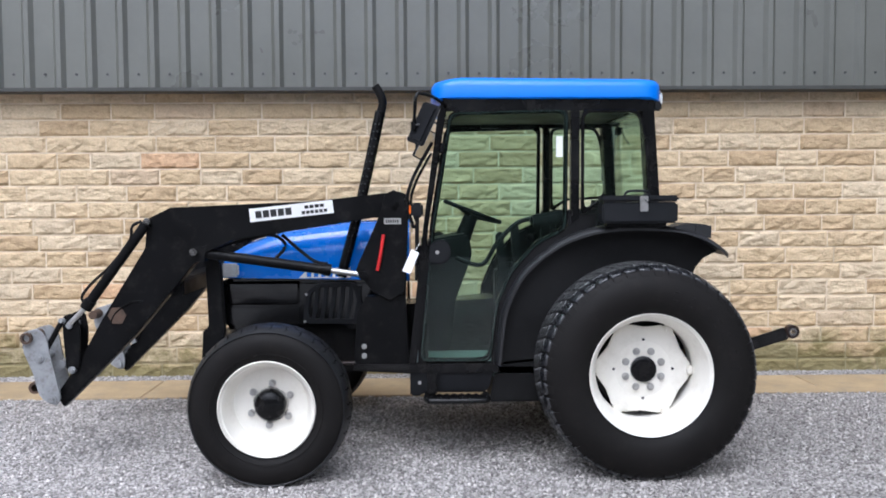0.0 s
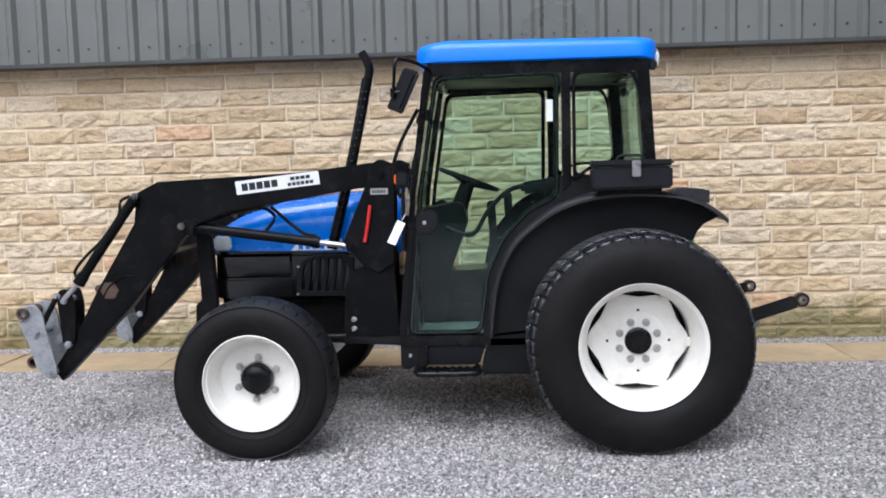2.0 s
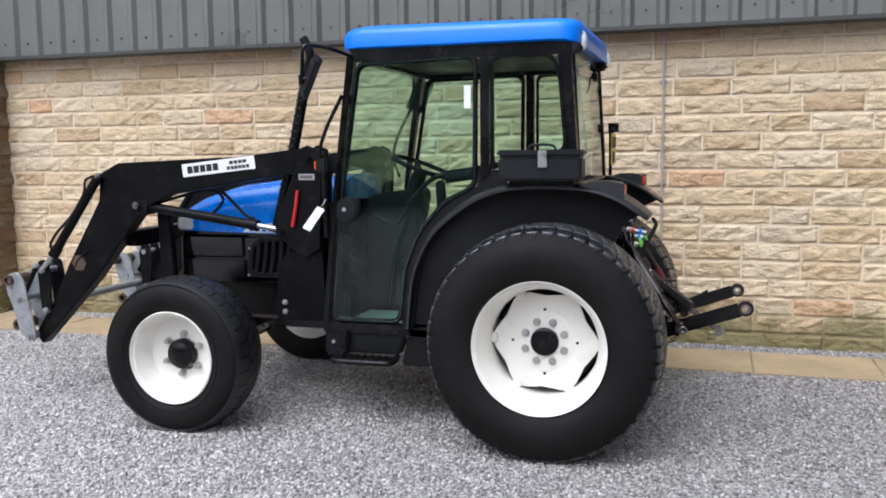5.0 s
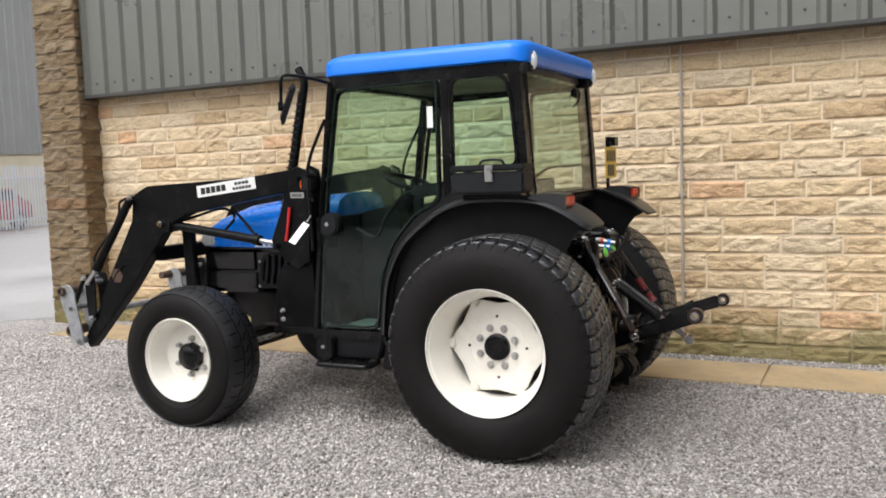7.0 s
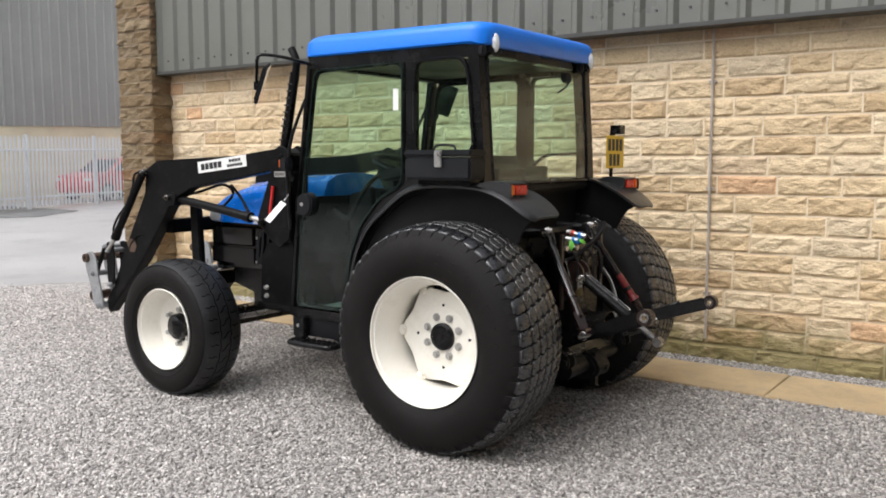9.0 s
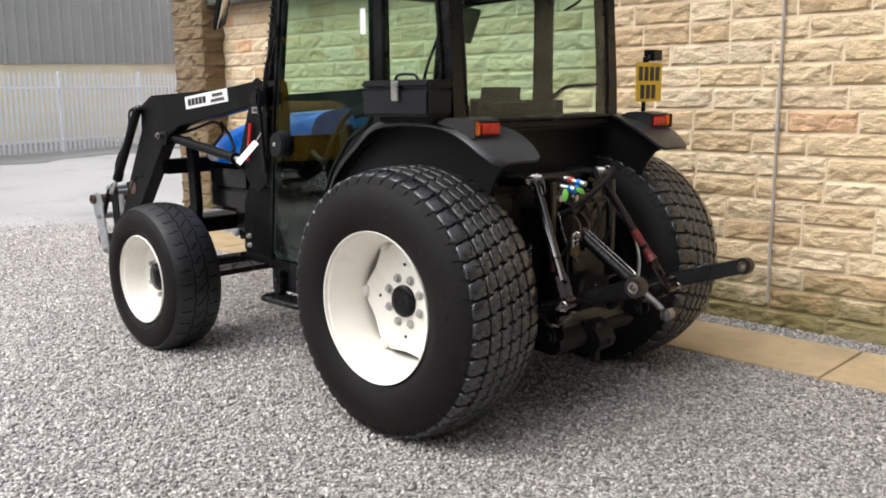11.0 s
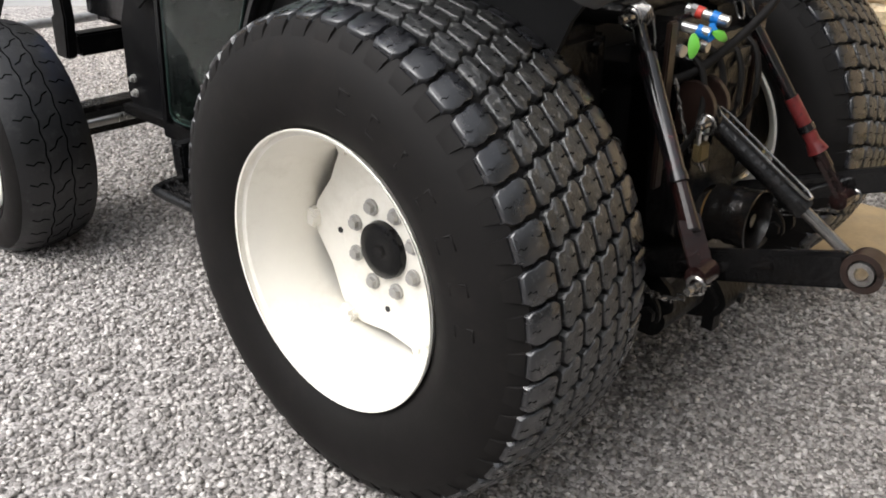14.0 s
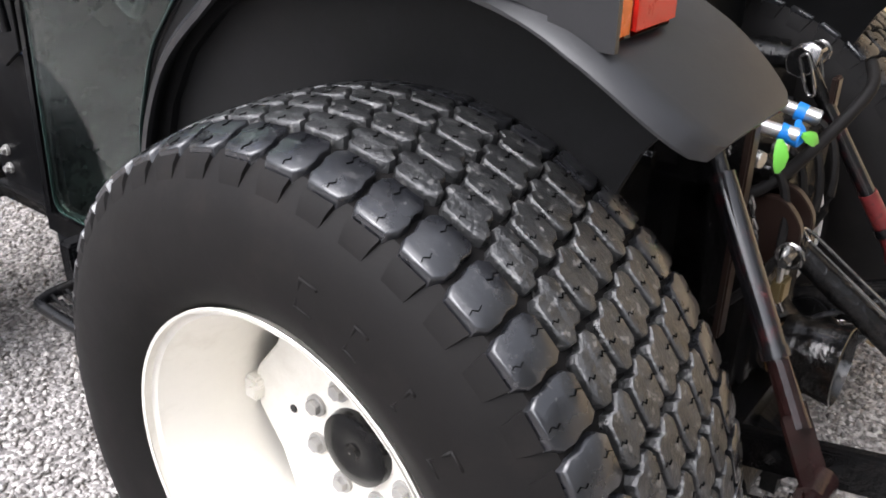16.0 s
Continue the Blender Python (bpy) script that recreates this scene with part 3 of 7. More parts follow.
def lugs(bm, c, out, N, cols, width, R, drop, deep):
    """Lugs that run from the tread's edge down the upper sidewall, on both sides."""
    r1 = R - drop
    for side in (-1, 1):
        first = last = None
        for i in range(N):
            a0 = 2 * math.pi / N * (i + (0.0 if side > 0 else 0.2 * (cols - 1)))
            ring = []
            for k, (v, r) in enumerate(((width / 2 - 0.002, r1 - 0.009), (width / 2 + 0.008, r1 - 0.022), (width / 2 + 0.0150, r1 - deep))):
                h = math.pi / N * (0.74 - 0.07 * k)
                for t in (-1, 1):
                    for dr in (0.0, -0.022):
                        aa = a0 + t * h * (1.0 if dr else 0.90)
                        rr, vv = r + dr, side * (v + dr * 0.5)
                        ring.append(bm.verts.new((c[0] + rr * math.cos(aa), c[1] + vv * out, c[2] + rr * math.sin(aa))))
            for k in range(2):
                o, o2 = 4 * k, 4 * k + 4
                bm.faces.new((ring[o], ring[o + 2], ring[o2 + 2], ring[o2]))
                bm.faces.new((ring[o], ring[o2], ring[o2 + 1], ring[o + 1]))
                bm.faces.new((ring[o + 2], ring[o + 3], ring[o2 + 3], ring[o2 + 2]))
            bm.faces.new((ring[8], ring[10], ring[11], ring[9]))
            if last:
                bm.faces.new((last[3], ring[1], ring[5], last[7]))
            first, last = first or ring, ring
        bm.faces.new((last[3], first[1], first[5], last[7]))


def sipes(bm, c, out, N, cols, width, R, drop):
    """Two short kinked cuts in each tread block, running in from its sides; raised dark strips paint their shade."""
    rng = random.Random(12)
    edge = tread_edges(width, cols)
    pitch = 2 * math.pi / N
    for col in range(cols):
        for i in range(N):
            a0 = pitch * (i + 0.2 * (cols - 1 - col))
            for start, sign in ((0.10, 1), (0.90, -1)):
                off = a0 + pitch * (0.10 * sign + rng.uniform(-0.04, 0.04))
                path = []
                for f, kink in ((0.0, 0.0), (0.08, 0.04), (0.15, -0.025), (0.17 + rng.uniform(0.03, 0.08), 0.015)):
                    path.append((edge[col] + (start + sign * f) * (edge[col + 1] - edge[col]), off + kink * pitch))
                rows = []
                for v, a in path:
                    r = R - drop * min(1.0, abs(v) / (width / 2)) ** 2.6
                    q = []
                    for d, lift in ((-0.0008, -0.004), (-0.0005, 0.0008), (0.0005, 0.0008), (0.0008, -0.004)):
                        aa = a + d / R
                        q.append(bm.verts.new((c[0] + (r + lift) * math.cos(aa), c[1] + v * out, c[2] + (r + lift) * math.sin(aa))))
                    rows.append(q)
                for p, q in zip(rows, rows[1:]):
                    for k in range(3):
                        bm.faces.new((p[k], p[k + 1], q[k + 1], q[k]))


def rear_wheel(out, yc):
    """out: -1 when its face looks to -y. yc: the tyre's middle."""
    c = (HUB[0], yc, HUB[1])
    s = -out  # profile coordinates: +y points outwards
    # rim barrel with flanges and a deep dish
    bm = bmesh.new()
    prof = [(0.337, 0.224), (0.342, 0.218), (0.336, 0.210), (0.324, 0.206), (0.322, 0.20), (0.300, 0.15), (0.281, 0.075), (0.278, -0.05), (0.312, -0.18), (0.345, -0.215), (0.352, -0.212),
            (0.345, -0.200), (0.335, -0.175), (0.318, -0.06), (0.316, 0.06), (0.322, 0.16), (0.335, 0.208), (0.342, 0.226)]
    lathe(bm, [(r, out * y) for r, y in prof[::-1]], c, 72)
    wheel = part("rear_wheel", bm, M_RIM, tractor, "cream painted steel wheel")
    bm = bmesh.new()
    tp = [(0.335, 0.203), (0.362, 0.228), (0.410, 0.246), (0.455, 0.250), (0.500, 0.244), (0.537, 0.227), (0.560, 0.211), (0.579, 0.194), (0.588, 0.12), (0.592, 0.0),
          (0.588, -0.12), (0.579, -0.194), (0.560, -0.211), (0.537, -0.227), (0.500, -0.244), (0.455, -0.250), (0.410, -0.246), (0.372, -0.232), (0.350, -0.205), (0.33, -0.1), (0.33, 0.1)]
    tyre_mesh(bm, c, tp, 96, out)
    # worn moulded marks on the sidewall
    if out < 0:
        for k, wide in enumerate((0.034, 0.026, 0.012, 0.030, 0.034, 0.028, 0.030)):
            a0 = radians(74 - 11.5 * k)
            for lo, hi, w in ((0.020, 0.026, wide), (-0.026, -0.020, wide), (-0.022, 0.022, 0.006)):
                m = Matrix.Translation((c[0], 0, c[2])) @ Matrix.Rotation(-a0, 4, "Y")
                b3 = bmesh.new()
                o = (wide - w) / 2
                rbox(b3, 0.455 + lo, 0.455 + hi, yc - 0.2497, yc - 0.243, o - w / 2, o + w / 2, 0.002, 1)
                bmesh.ops.transform(b3, matrix=m, verts=b3.verts)
                me3 = bpy.data.meshes.new("mark")
                b3.to_mesh(me3)
                b3.free()
                bm.from_mesh(me3)
                bpy.data.meshes.remove(me3)
    lugs(bm, c, out, 46, 6, 0.416, 0.612, 0.028, 0.041)
    part("tyre", bm, M_RUBBER, wheel, "black turf tyre sidewall with shoulder lugs")
    bm = bmesh.new()
    tread(bm, c, out, 46, 6, 0.416, 0.612, 0.028, 0.018, 0.20, (1, 2, 3, 4))
    part("tread", bm, M_TREAD, wheel, "worn blocky turf tread with wavy grooves")
    bm = bmesh.new()
    sipes(bm, c, out, 46, 6, 0.416, 0.612, 0.028)
    tagged(part("tread_cut_strips", bm, M_CUT_SHADE, wheel, "short raised dark strips standing for zigzag cuts in the tread blocks"), kind="stuff")
    bm = bmesh.new()
    tread(bm, c, out, 46, 6, 0.416, 0.612, 0.028, 0.018, 0.08, (5,))
    part("outer_shoulder_tread", bm, M_TREAD_EDGE, wheel, "smooth dark shoulder blocks")
    bm = bmesh.new()
    tread(bm, c, out, 46, 6, 0.416, 0.612, 0.028, 0.018, 0.08, (0,))
    part("inner_shoulder_tread", bm, M_TREAD_EDGE, wheel, "smooth dark shoulder blocks")
    # six-cornered wheel disc
    bm = bmesh.new()
    k = 6
    n = len(bm.edges)
    pts = []
    for i in range(k):
        a = 2 * math.pi * i / k + radians(-2)
        for d, r in ((-0.17, 0.268), (0.0, 0.279), (0.17, 0.268)):
            pts.append((c[0] + r * math.cos(a + d), c[2] + r * math.sin(a + d)))
        a2 = a + math.pi / k
        pts.append((c[0] + 0.240 * math.cos(a2), c[2] + 0.240 * math.sin(a2)))
    yd = yc + out * 0.026
    prism(bm, pts, yd, yd - out * 0.014, 0.004, 1)
    lathe(bm, [(0.168, out * 0.0235), (0.145, out * 0.030), (0.02, out * 0.030), (0.02, out * 0.0235)], c, 48)
    part("wheel_disc", bm, M_RIM, wheel, "cream wheel centre with six corners")
    for i in range(k):
        a = 2 * math.pi * i / k + radians(-2)
        m = Matrix.Translation((c[0], 0, c[2])) @ Matrix.Rotation(-a, 4, "Y")
        bm = bmesh.new()
        rbox(bm, 0.250, 0.290, yd - 0.02, yd + 0.02, -0.026, 0.026, 0.006)
        tube(bm, (0.258, yd, 0), (0.258, yd + out * 0.026, 0), 0.012, seg=6)
        bmesh.ops.transform(bm, matrix=m, verts=bm.verts)
        part("rim_lug", bm, M_RIM, wheel)
    bm = bmesh.new()
    lathe(bm, [(0.001, out * 0.056), (0.014, out * 0.056), (0.017, out * 0.050), (0.044, out * 0.053), (0.062, out * 0.051), (0.072, out * 0.046), (0.075, out * 0.028), (0.001, out * 0.028)], c, 40, closed=False)
    part("hub", bm, M_BLACK, wheel, "black hub cap")
    for i in range(8):
        a = 2 * math.pi * i / 8 + radians(22)
        p = Vector((c[0] + 0.109 * math.cos(a), yc + out * 0.029, c[2] + 0.109 * math.sin(a)))
        bm = bmesh.new()
        tube(bm, p, p + Vector((0, out * 0.008, 0)), 0.021, seg=14)
        tube(bm, p, p + Vector((0, out * 0.019, 0)), 0.0165, 0.0145, seg=6)
        part("wheel_nut", bm, M_NUT, wheel)
    # vent holes drawn as raised black discs, painting their shaded depth
    for i in range(4):
        bm = bmesh.new()
        a = math.pi / 2 * i
        p = Vector((c[0] + 0.168 * math.cos(a), yd, c[2] + 0.168 * math.sin(a)))
        tube(bm, p, p + Vector((0, out * 0.003, 0)), 0.008, seg=10)
        part("vent_hole_dot", bm, M_INK, wheel)
    return wheel


def front_wheel(out, yc):
    c = (FHUB[0], yc, FHUB[1])
    bm = bmesh.new()
    prof = [(0.262, 0.150), (0.268, 0.143), (0.262, 0.134), (0.246, 0.128), (0.236, 0.10), (0.226, 0.05), (0.205, 0.01), (0.15, 0.0), (0.05, 0.0), (0.05, -0.012), (0.15, -0.012), (0.215, -0.01),
            (0.232, -0.06), (0.240, -0.11), (0.262, -0.14), (0.262, -0.128), (0.246, -0.10), (0.238, 0.0), (0.240, 0.09), (0.252, 0.13)]
    lathe(bm, [(r, out * y) for r, y in prof[::-1]], c, 64)
    wheel = part("front_wheel", bm, M_RIM, tractor, "cream painted dished front wheel")
    bm = bmesh.new()
    tp = [(0.262, 0.126), (0.285, 0.150), (0.320, 0.164), (0.360, 0.166), (0.395, 0.156), (0.420, 0.138), (0.436, 0.105), (0.443, 0.0), (0.436, -0.105), (0.420, -0.138), (0.395, -0.156),
          (0.360, -0.166), (0.320, -0.164), (0.285, -0.150), (0.262, -0.126), (0.245, 0.0)]
    tyre_mesh(bm, c, tp, 80, out)
    lathe(bm, [(0.30, out * 0.150), (0.303, out * 0.162), (0.309, out * 0.163), (0.312, out * 0.155)], c, 64)
    part("tyre", bm, M_RUBBER, wheel, "black front tyre")
    # a smooth worn band; raised dark strips paint the shade of shallow zigzag grooves and slanting cuts
    def crown(v):
        return 0.4515 - 0.030 * (abs(v) / 0.146) ** 2.6

    bm = bmesh.new()
    band = [(crown(v), out * v) for v in np.linspace(-0.146, 0.146, 17)]
    lathe(bm, band + [(0.415, out * 0.140), (0.415, out * -0.140)], c, 80)
    part("tread", bm, M_TREAD_FRONT, wheel, "smooth worn front tread")

    def groove(bm2, line, half):
        rows = []
        for i, (a, v) in enumerate(line):
            a2, v2 = line[min(i + 1, len(line) - 1)]
            a1, v1 = line[max(i - 1, 0)]
            du, dv = (a2 - a1) * 0.45, v2 - v1
            n = math.hypot(du, dv)
            row = []
            for k, lift in ((-1.4, -0.004), (-1.0, 0.0007), (1.0, 0.0007), (1.4, -0.004)):
                aa, vv = a - k * half * dv / n / 0.45, v + k * half * du / n
                r = crown(vv) + lift
                row.append(bm2.verts.new((c[0] + r * math.cos(aa), c[1] + out * vv, c[2] + r * math.sin(aa))))
            rows.append(row)
        for p, q in zip(rows, rows[1:]):
            for k in range(3):
                bm2.faces.new((p[k], p[k + 1], q[k + 1], q[k]))

    bm = bmesh.new()
    N = 34
    turn = 2 * math.pi / N
    for v in (-0.040, 0.040):
        groove(bm, [(turn * (k * 0.5), v + (0.004 if k % 2 else -0.004)) for k in range(2 * N + 1)], 0.0024)
    for i in range(N):
        for vc, lean in ((-0.085, 0.30), (0.0, -0.30), (0.085, 0.30)):
            a = turn * (i + 0.33 * vc / 0.085)
            groove(bm, [(a + turn * lean * f, vc + 0.060 * f) for f in (-0.5, -0.15)] + [(a + turn * (lean * f - 0.22), vc + 0.060 * f) for f in (0.12, 0.5)], 0.0026)
    tagged(part("tread_cut_strips", bm, M_CUT_SHADE, wheel, "raised dark strips standing for shallow zigzag grooves worn almost smooth"), kind="stuff")
    bm = bmesh.new()
    lathe(bm, [(0.001, out * 0.060), (0.050, out * 0.058), (0.062, out * 0.050), (0.080, out * 0.046), (0.086, out * 0.036), (0.088, out * 0.0), (0.001, out * 0.0)], c, 36, closed=False)
    part("hub", bm, M_BLACK, wheel, "black planetary hub")
    for i in range(6):
        a = 2 * math.pi * i / 6 + radians(25)
        p = Vector((c[0] + 0.118 * math.cos(a), yc, c[2] + 0.118 * math.sin(a)))
        bm = bmesh.new()
        tube(bm, p, p + Vector((0, out * 0.010, 0)), 0.020, seg=12)
        tube(bm, p, p + Vector((0, out * 0.034, 0)), 0.0155, seg=6)
        part("wheel_nut", bm, M_NUT, wheel)
    return wheel


RW_Y, FW_Y = -0.68, -0.775
rear_wheel(-1, RW_Y)
rear_wheel(1, my(RW_Y))
front_wheel(-1, FW_Y)
front_wheel(1, my(FW_Y))

# chassis, gearbox, axles
bm = bmesh.new()
prism(bm, [(-2.42, 0.62), (-2.42, 0.86), (-1.35, 0.90), (-0.5, 0.95), (0.32, 0.98), (0.36, 0.45), (-0.4, 0.40), (-1.2, 0.44), (-1.9, 0.48)], YC - 0.17, YC + 0.17, 0.02)
rbox(bm, -0.25, 0.25, YC - 0.24, YC + 0.24, 0.42, 0.92, 0.04)
part("gearbox", bm, M_GREASE, tractor, "oily black gearbox housing")
bm = bmesh.new()
tube(bm, (0, YC - 0.24, 0.6), (0, RW_Y + 0.05, 0.6), 0.14, 0.10, 24)
part("axle_tube", bm, M_GREASE, tractor)
bm = bmesh.new()
tube(bm, (0, YC + 0.24, 0.6), (0, my(RW_Y) - 0.05, 0.6), 0.14, 0.10, 24)
part("axle_tube", bm, M_GREASE, tractor)
bm = bmesh.new()
rbox(bm, -2.17, -2.03, FW_Y + 0.12, my(FW_Y) - 0.12, 0.38, 0.50, 0.02)
tube(bm, (-2.10, FW_Y - 0.0, 0.435), (-2.10, FW_Y + 0.22, 0.435), 0.10, 0.12, 20)
tube(bm, (-2.10, my(FW_Y), 0.435), (-2.10, my(FW_Y) - 0.22, 0.435), 0.10, 0.12, 20)
rbox(bm, -2.25, -1.95, YC - 0.12, YC + 0.12, 0.42, 0.66, 0.03)
part("front_axle", bm, M_GREASE, tractor)
# dark drums added over the inner rims, standing in for their shade and dirt
for sgn, wy in ((1, RW_Y), (-1, my(RW_Y))):
    bm = bmesh.new()
    tube(bm, (0, wy + sgn * 0.06, 0.6), (0, wy + sgn * 0.215, 0.6), 0.262, 0.25, 40)
    part("rim_shade_drum", bm, M_GREASE, tractor, "dark drum added to cover the pale inner rim")
bm = bmesh.new()
tube(bm, (-1.98, FW_Y + 0.16, 0.45), (-1.98, my(FW_Y) - 0.16, 0.45), 0.018)
part("track_rod", bm, M_STEEL, tractor)

# bonnet
bm = bmesh.new()
secs = []
HW = 0.315
for x, zt, zb, w in ((-2.515, 1.165, 1.085, 0.80), (-2.49, 1.225, 1.085, 0.86), (-2.35, 1.305, 1.085, 0.93), (-2.11, 1.378, 1.082, 0.98), (-1.73, 1.425, 1.075, 1.0), (-1.335, 1.445, 1.065, 1.0)):
    hw = HW * w
    ring = []
    for fy, fz in ((-1.0, 0.0), (-1.0, 0.45), (-0.97, 0.68), (-0.86, 0.86), (-0.62, 0.955), (-0.3, 0.99), (0.0, 1.0), (0.3, 0.99), (0.62, 0.955), (0.86, 0.86), (0.97, 0.68), (1.0, 0.45), (1.0, 0.0)):
        ring.append(bm.verts.new((x, YC + fy * hw, zb + fz * (zt - zb))))
    secs.append(ring)
for a, b in zip(secs, secs[1:]):
    for i in range(len(a) - 1):
        bm.faces.new((a[i], a[i + 1], b[i + 1], b[i]))
bm.faces.new(secs[0])
bm.faces.new(secs[-1][::-1])
bonnet = part("bonnet", bm, M_BLUE, tractor, "glossy blue bonnet", 35)
for s, y in sides(YC - HW * 0.86):
    bm = bmesh.new()
    rbox(bm, -2.505, -2.395, y - 0.02 - (0.012 if s > 0 else 0), y + 0.02 + (0.012 if s < 0 else 0), 1.092, 1.178, 0.012)
    part("headlight", bm, M_LENS_CLEAR, bonnet, "clear headlight lens")
bm = bmesh.new()
yb = YC - HW - 0.003
prism(bm, [(-2.02, 1.085), (-1.98, 1.125), (-1.78, 1.150), (-1.70, 1.150), (-1.70, 1.085)], yb, yb + 0.002)
part("decal_panel", bm, M_WHITE, bonnet, "white model decal")
bm = bmesh.new()
bars(bm, -1.97, 1.092, 0.22, 0.035, yb - 0.001, 5)
part("decal_bars", bm, M_BLUE, bonnet)
# engine side panels, grille and nose below the bonnet
bm = bmesh.new()
rbox(bm, -2.50, -1.36, YC - 0.30, YC + 0.30, 0.76, 1.078, 0.03)
panel = part("engine_panel", bm, M_PANEL, tractor, "glossy black engine side panels")
bm = bmesh.new()
rbox(bm, -2.46, -2.02, YC - 0.318, YC - 0.298, 0.92, 1.06, 0.012)
rbox(bm, -2.46, -2.02, YC - 0.316, YC - 0.298, 0.80, 0.905, 0.012)
part("panel_press", bm, M_PANEL, panel)
bm = bmesh.new()
ring_prism(bm, round_poly([(-2.00, 0.80), (-1.975, 1.005), (-1.90, 1.055), (-1.66, 1.060), (-1.595, 0.80)], 0.05), round_poly([(-1.965, 0.832), (-1.942, 0.995), (-1.88, 1.028), (-1.685, 1.032), (-1.635, 0.832)], 0.04), YC - 0.322, YC - 0.298, 0.004)
for k in range(6):
    x = -1.945 + k * 0.052
    prism(bm, [(x, 0.825), (x + 0.022, 0.825), (x + 0.046, 0.94), (x + 0.052, 1.036), (x + 0.030, 1.036), (x + 0.022, 0.94)], YC - 0.330, YC - 0.298, 0.004, 1)
part("side_grille", bm, M_PLASTIC, panel, "black slatted side grille")
for bx, bz in ((-1.975, 0.985), (-1.985, 0.815)):
    bm = bmesh.new()
    bolt(bm, (bx, YC - 0.320, bz), 0.009, 0.006)
    part("grille_screw", bm, M_NUT, panel)
bm = bmesh.new()
for k in range(7):
    rbox(bm, -2.515, -2.495, YC - 0.22, YC + 0.22, 0.80 + k * 0.04, 0.822 + k * 0.04, 0.004)
part("front_grille", bm, M_PLASTIC, panel)

# exhaust stack
bm = bmesh.new()
sweep(bm, [(-1.75, -0.27, 1.10), (-1.615, -0.27, 1.60), (-1.502, -0.27, 2.10)], 0.032, 18, 5)
part_ex = part("exhaust", bm, M_BLACK, tractor, "black upright exhaust stack")
bm = bmesh.new()
sweep(bm, [(-1.502, -0.27, 2.085), (-1.488, -0.27, 2.15), (-1.500, -0.27, 2.20), (-1.532, -0.27, 2.255)], 0.026, 16, 4)
part("outlet", bm, M_ARM, part_ex)
# perforation of the guard, its dark depth painted as black dots
bm = bmesh.new()
for k in range(16):
    f = 0.25 + k * 0.045
    p = Vector((-1.75, -0.27, 1.10)).lerp(Vector((-1.502, -0.27, 2.10)), f)
    for d in (-0.012, 0.012):
        tube(bm, p + Vector((d, -0.030, 0)), p + Vector((d, -0.036, 0)), 0.006, seg=8)
tagged(part("perforation_dots", bm, M_INK, part_ex), kind="stuff")


# ---- cab ----
CY = -0.53
DOOR = [(-1.262, 0.627), (-1.186, 1.415), (-1.082, 2.062), (-0.412, 2.078), (-0.420, 1.394), (-0.585, 1.312), (-0.734, 1.148), (-0.820, 0.950), (-0.862, 0.627)]
QUARTER = [(-0.305, 1.508), (-0.305, 2.062), (-0.005, 2.062), (0.030, 1.96), (0.062, 1.588), (-0.22, 1.575)]
bm = bmesh.new()
for s, y in sides(CY):
    i = y + s * 0.06
    prism(bm, [(-1.335, 0.60), (-1.29, 0.60), (-1.215, 1.415), (-1.108, 2.08), (-1.09, 2.12), (-1.15, 2.12), (-1.245, 1.415)], min(y + s * 0.005, i), max(y + s * 0.005, i), 0.008)
    prism(bm, [(-0.385, 1.42), (-0.335, 1.46), (-0.335, 2.10), (-0.385, 2.10)], min(y + s * 0.003, i), max(y + s * 0.003, i), 0.008)
    prism(bm, [(0.062, 1.40), (0.140, 1.40), (0.132, 1.60), (0.097, 2.10), (0.030, 2.10), (0.062, 1.60)], *sorted((y + s * 0.004, y + s * 0.098)), 0.010)
    prism(bm, [(-1.33, 0.55), (-0.80, 0.55), (-0.82, 0.605), (-1.33, 0.605)], min(y + s * 0.007, i), max(y + s * 0.007, i), 0.008)
    prism(bm, [(-1.10, 2.075), (0.10, 2.075), (0.10, 2.15), (-1.13, 2.15)], min(y, i), max(y, i), 0.008)
rbox(bm, -1.135, -1.07, CY + 0.062, my(CY) - 0.062, 2.08, 2.148, 0.01)
rbox(bm, 0.03, 0.095, CY + 0.062, my(CY) - 0.062, 2.088, 2.148, 0.01)
rbox(bm, -1.28, -1.22, CY + 0.02, my(CY) - 0.02, 0.60, 1.30, 0.01)
frame_part = part("cab_frame", bm, M_BLACK, tractor, "black cab frame")
bm = bmesh.new()
rbox(bm, -1.33, 0.12, CY + 0.03, my(CY) - 0.03, 0.52, 0.60, 0.02)
part("cab_floor", bm, M_FLOORMAT, tractor, "grey-green cab floor mat")
bm = bmesh.new()
rbox(bm, 0.06, 0.155, -0.44, my(-0.44), 1.345, 1.405, 0.02)
rbox(bm, -0.35, 0.06, -0.44, my(-0.44), 0.85, 1.36, 0.03)
part("rear_panel", bm, M_LINER, tractor, "black panel under the rear window")
bm = bmesh.new()
rbox(bm, -1.12, 0.06, CY + 0.06, my(CY) - 0.06, 2.10, 2.14, 0.02)
part("headliner", bm, M_PLASTIC, tractor)

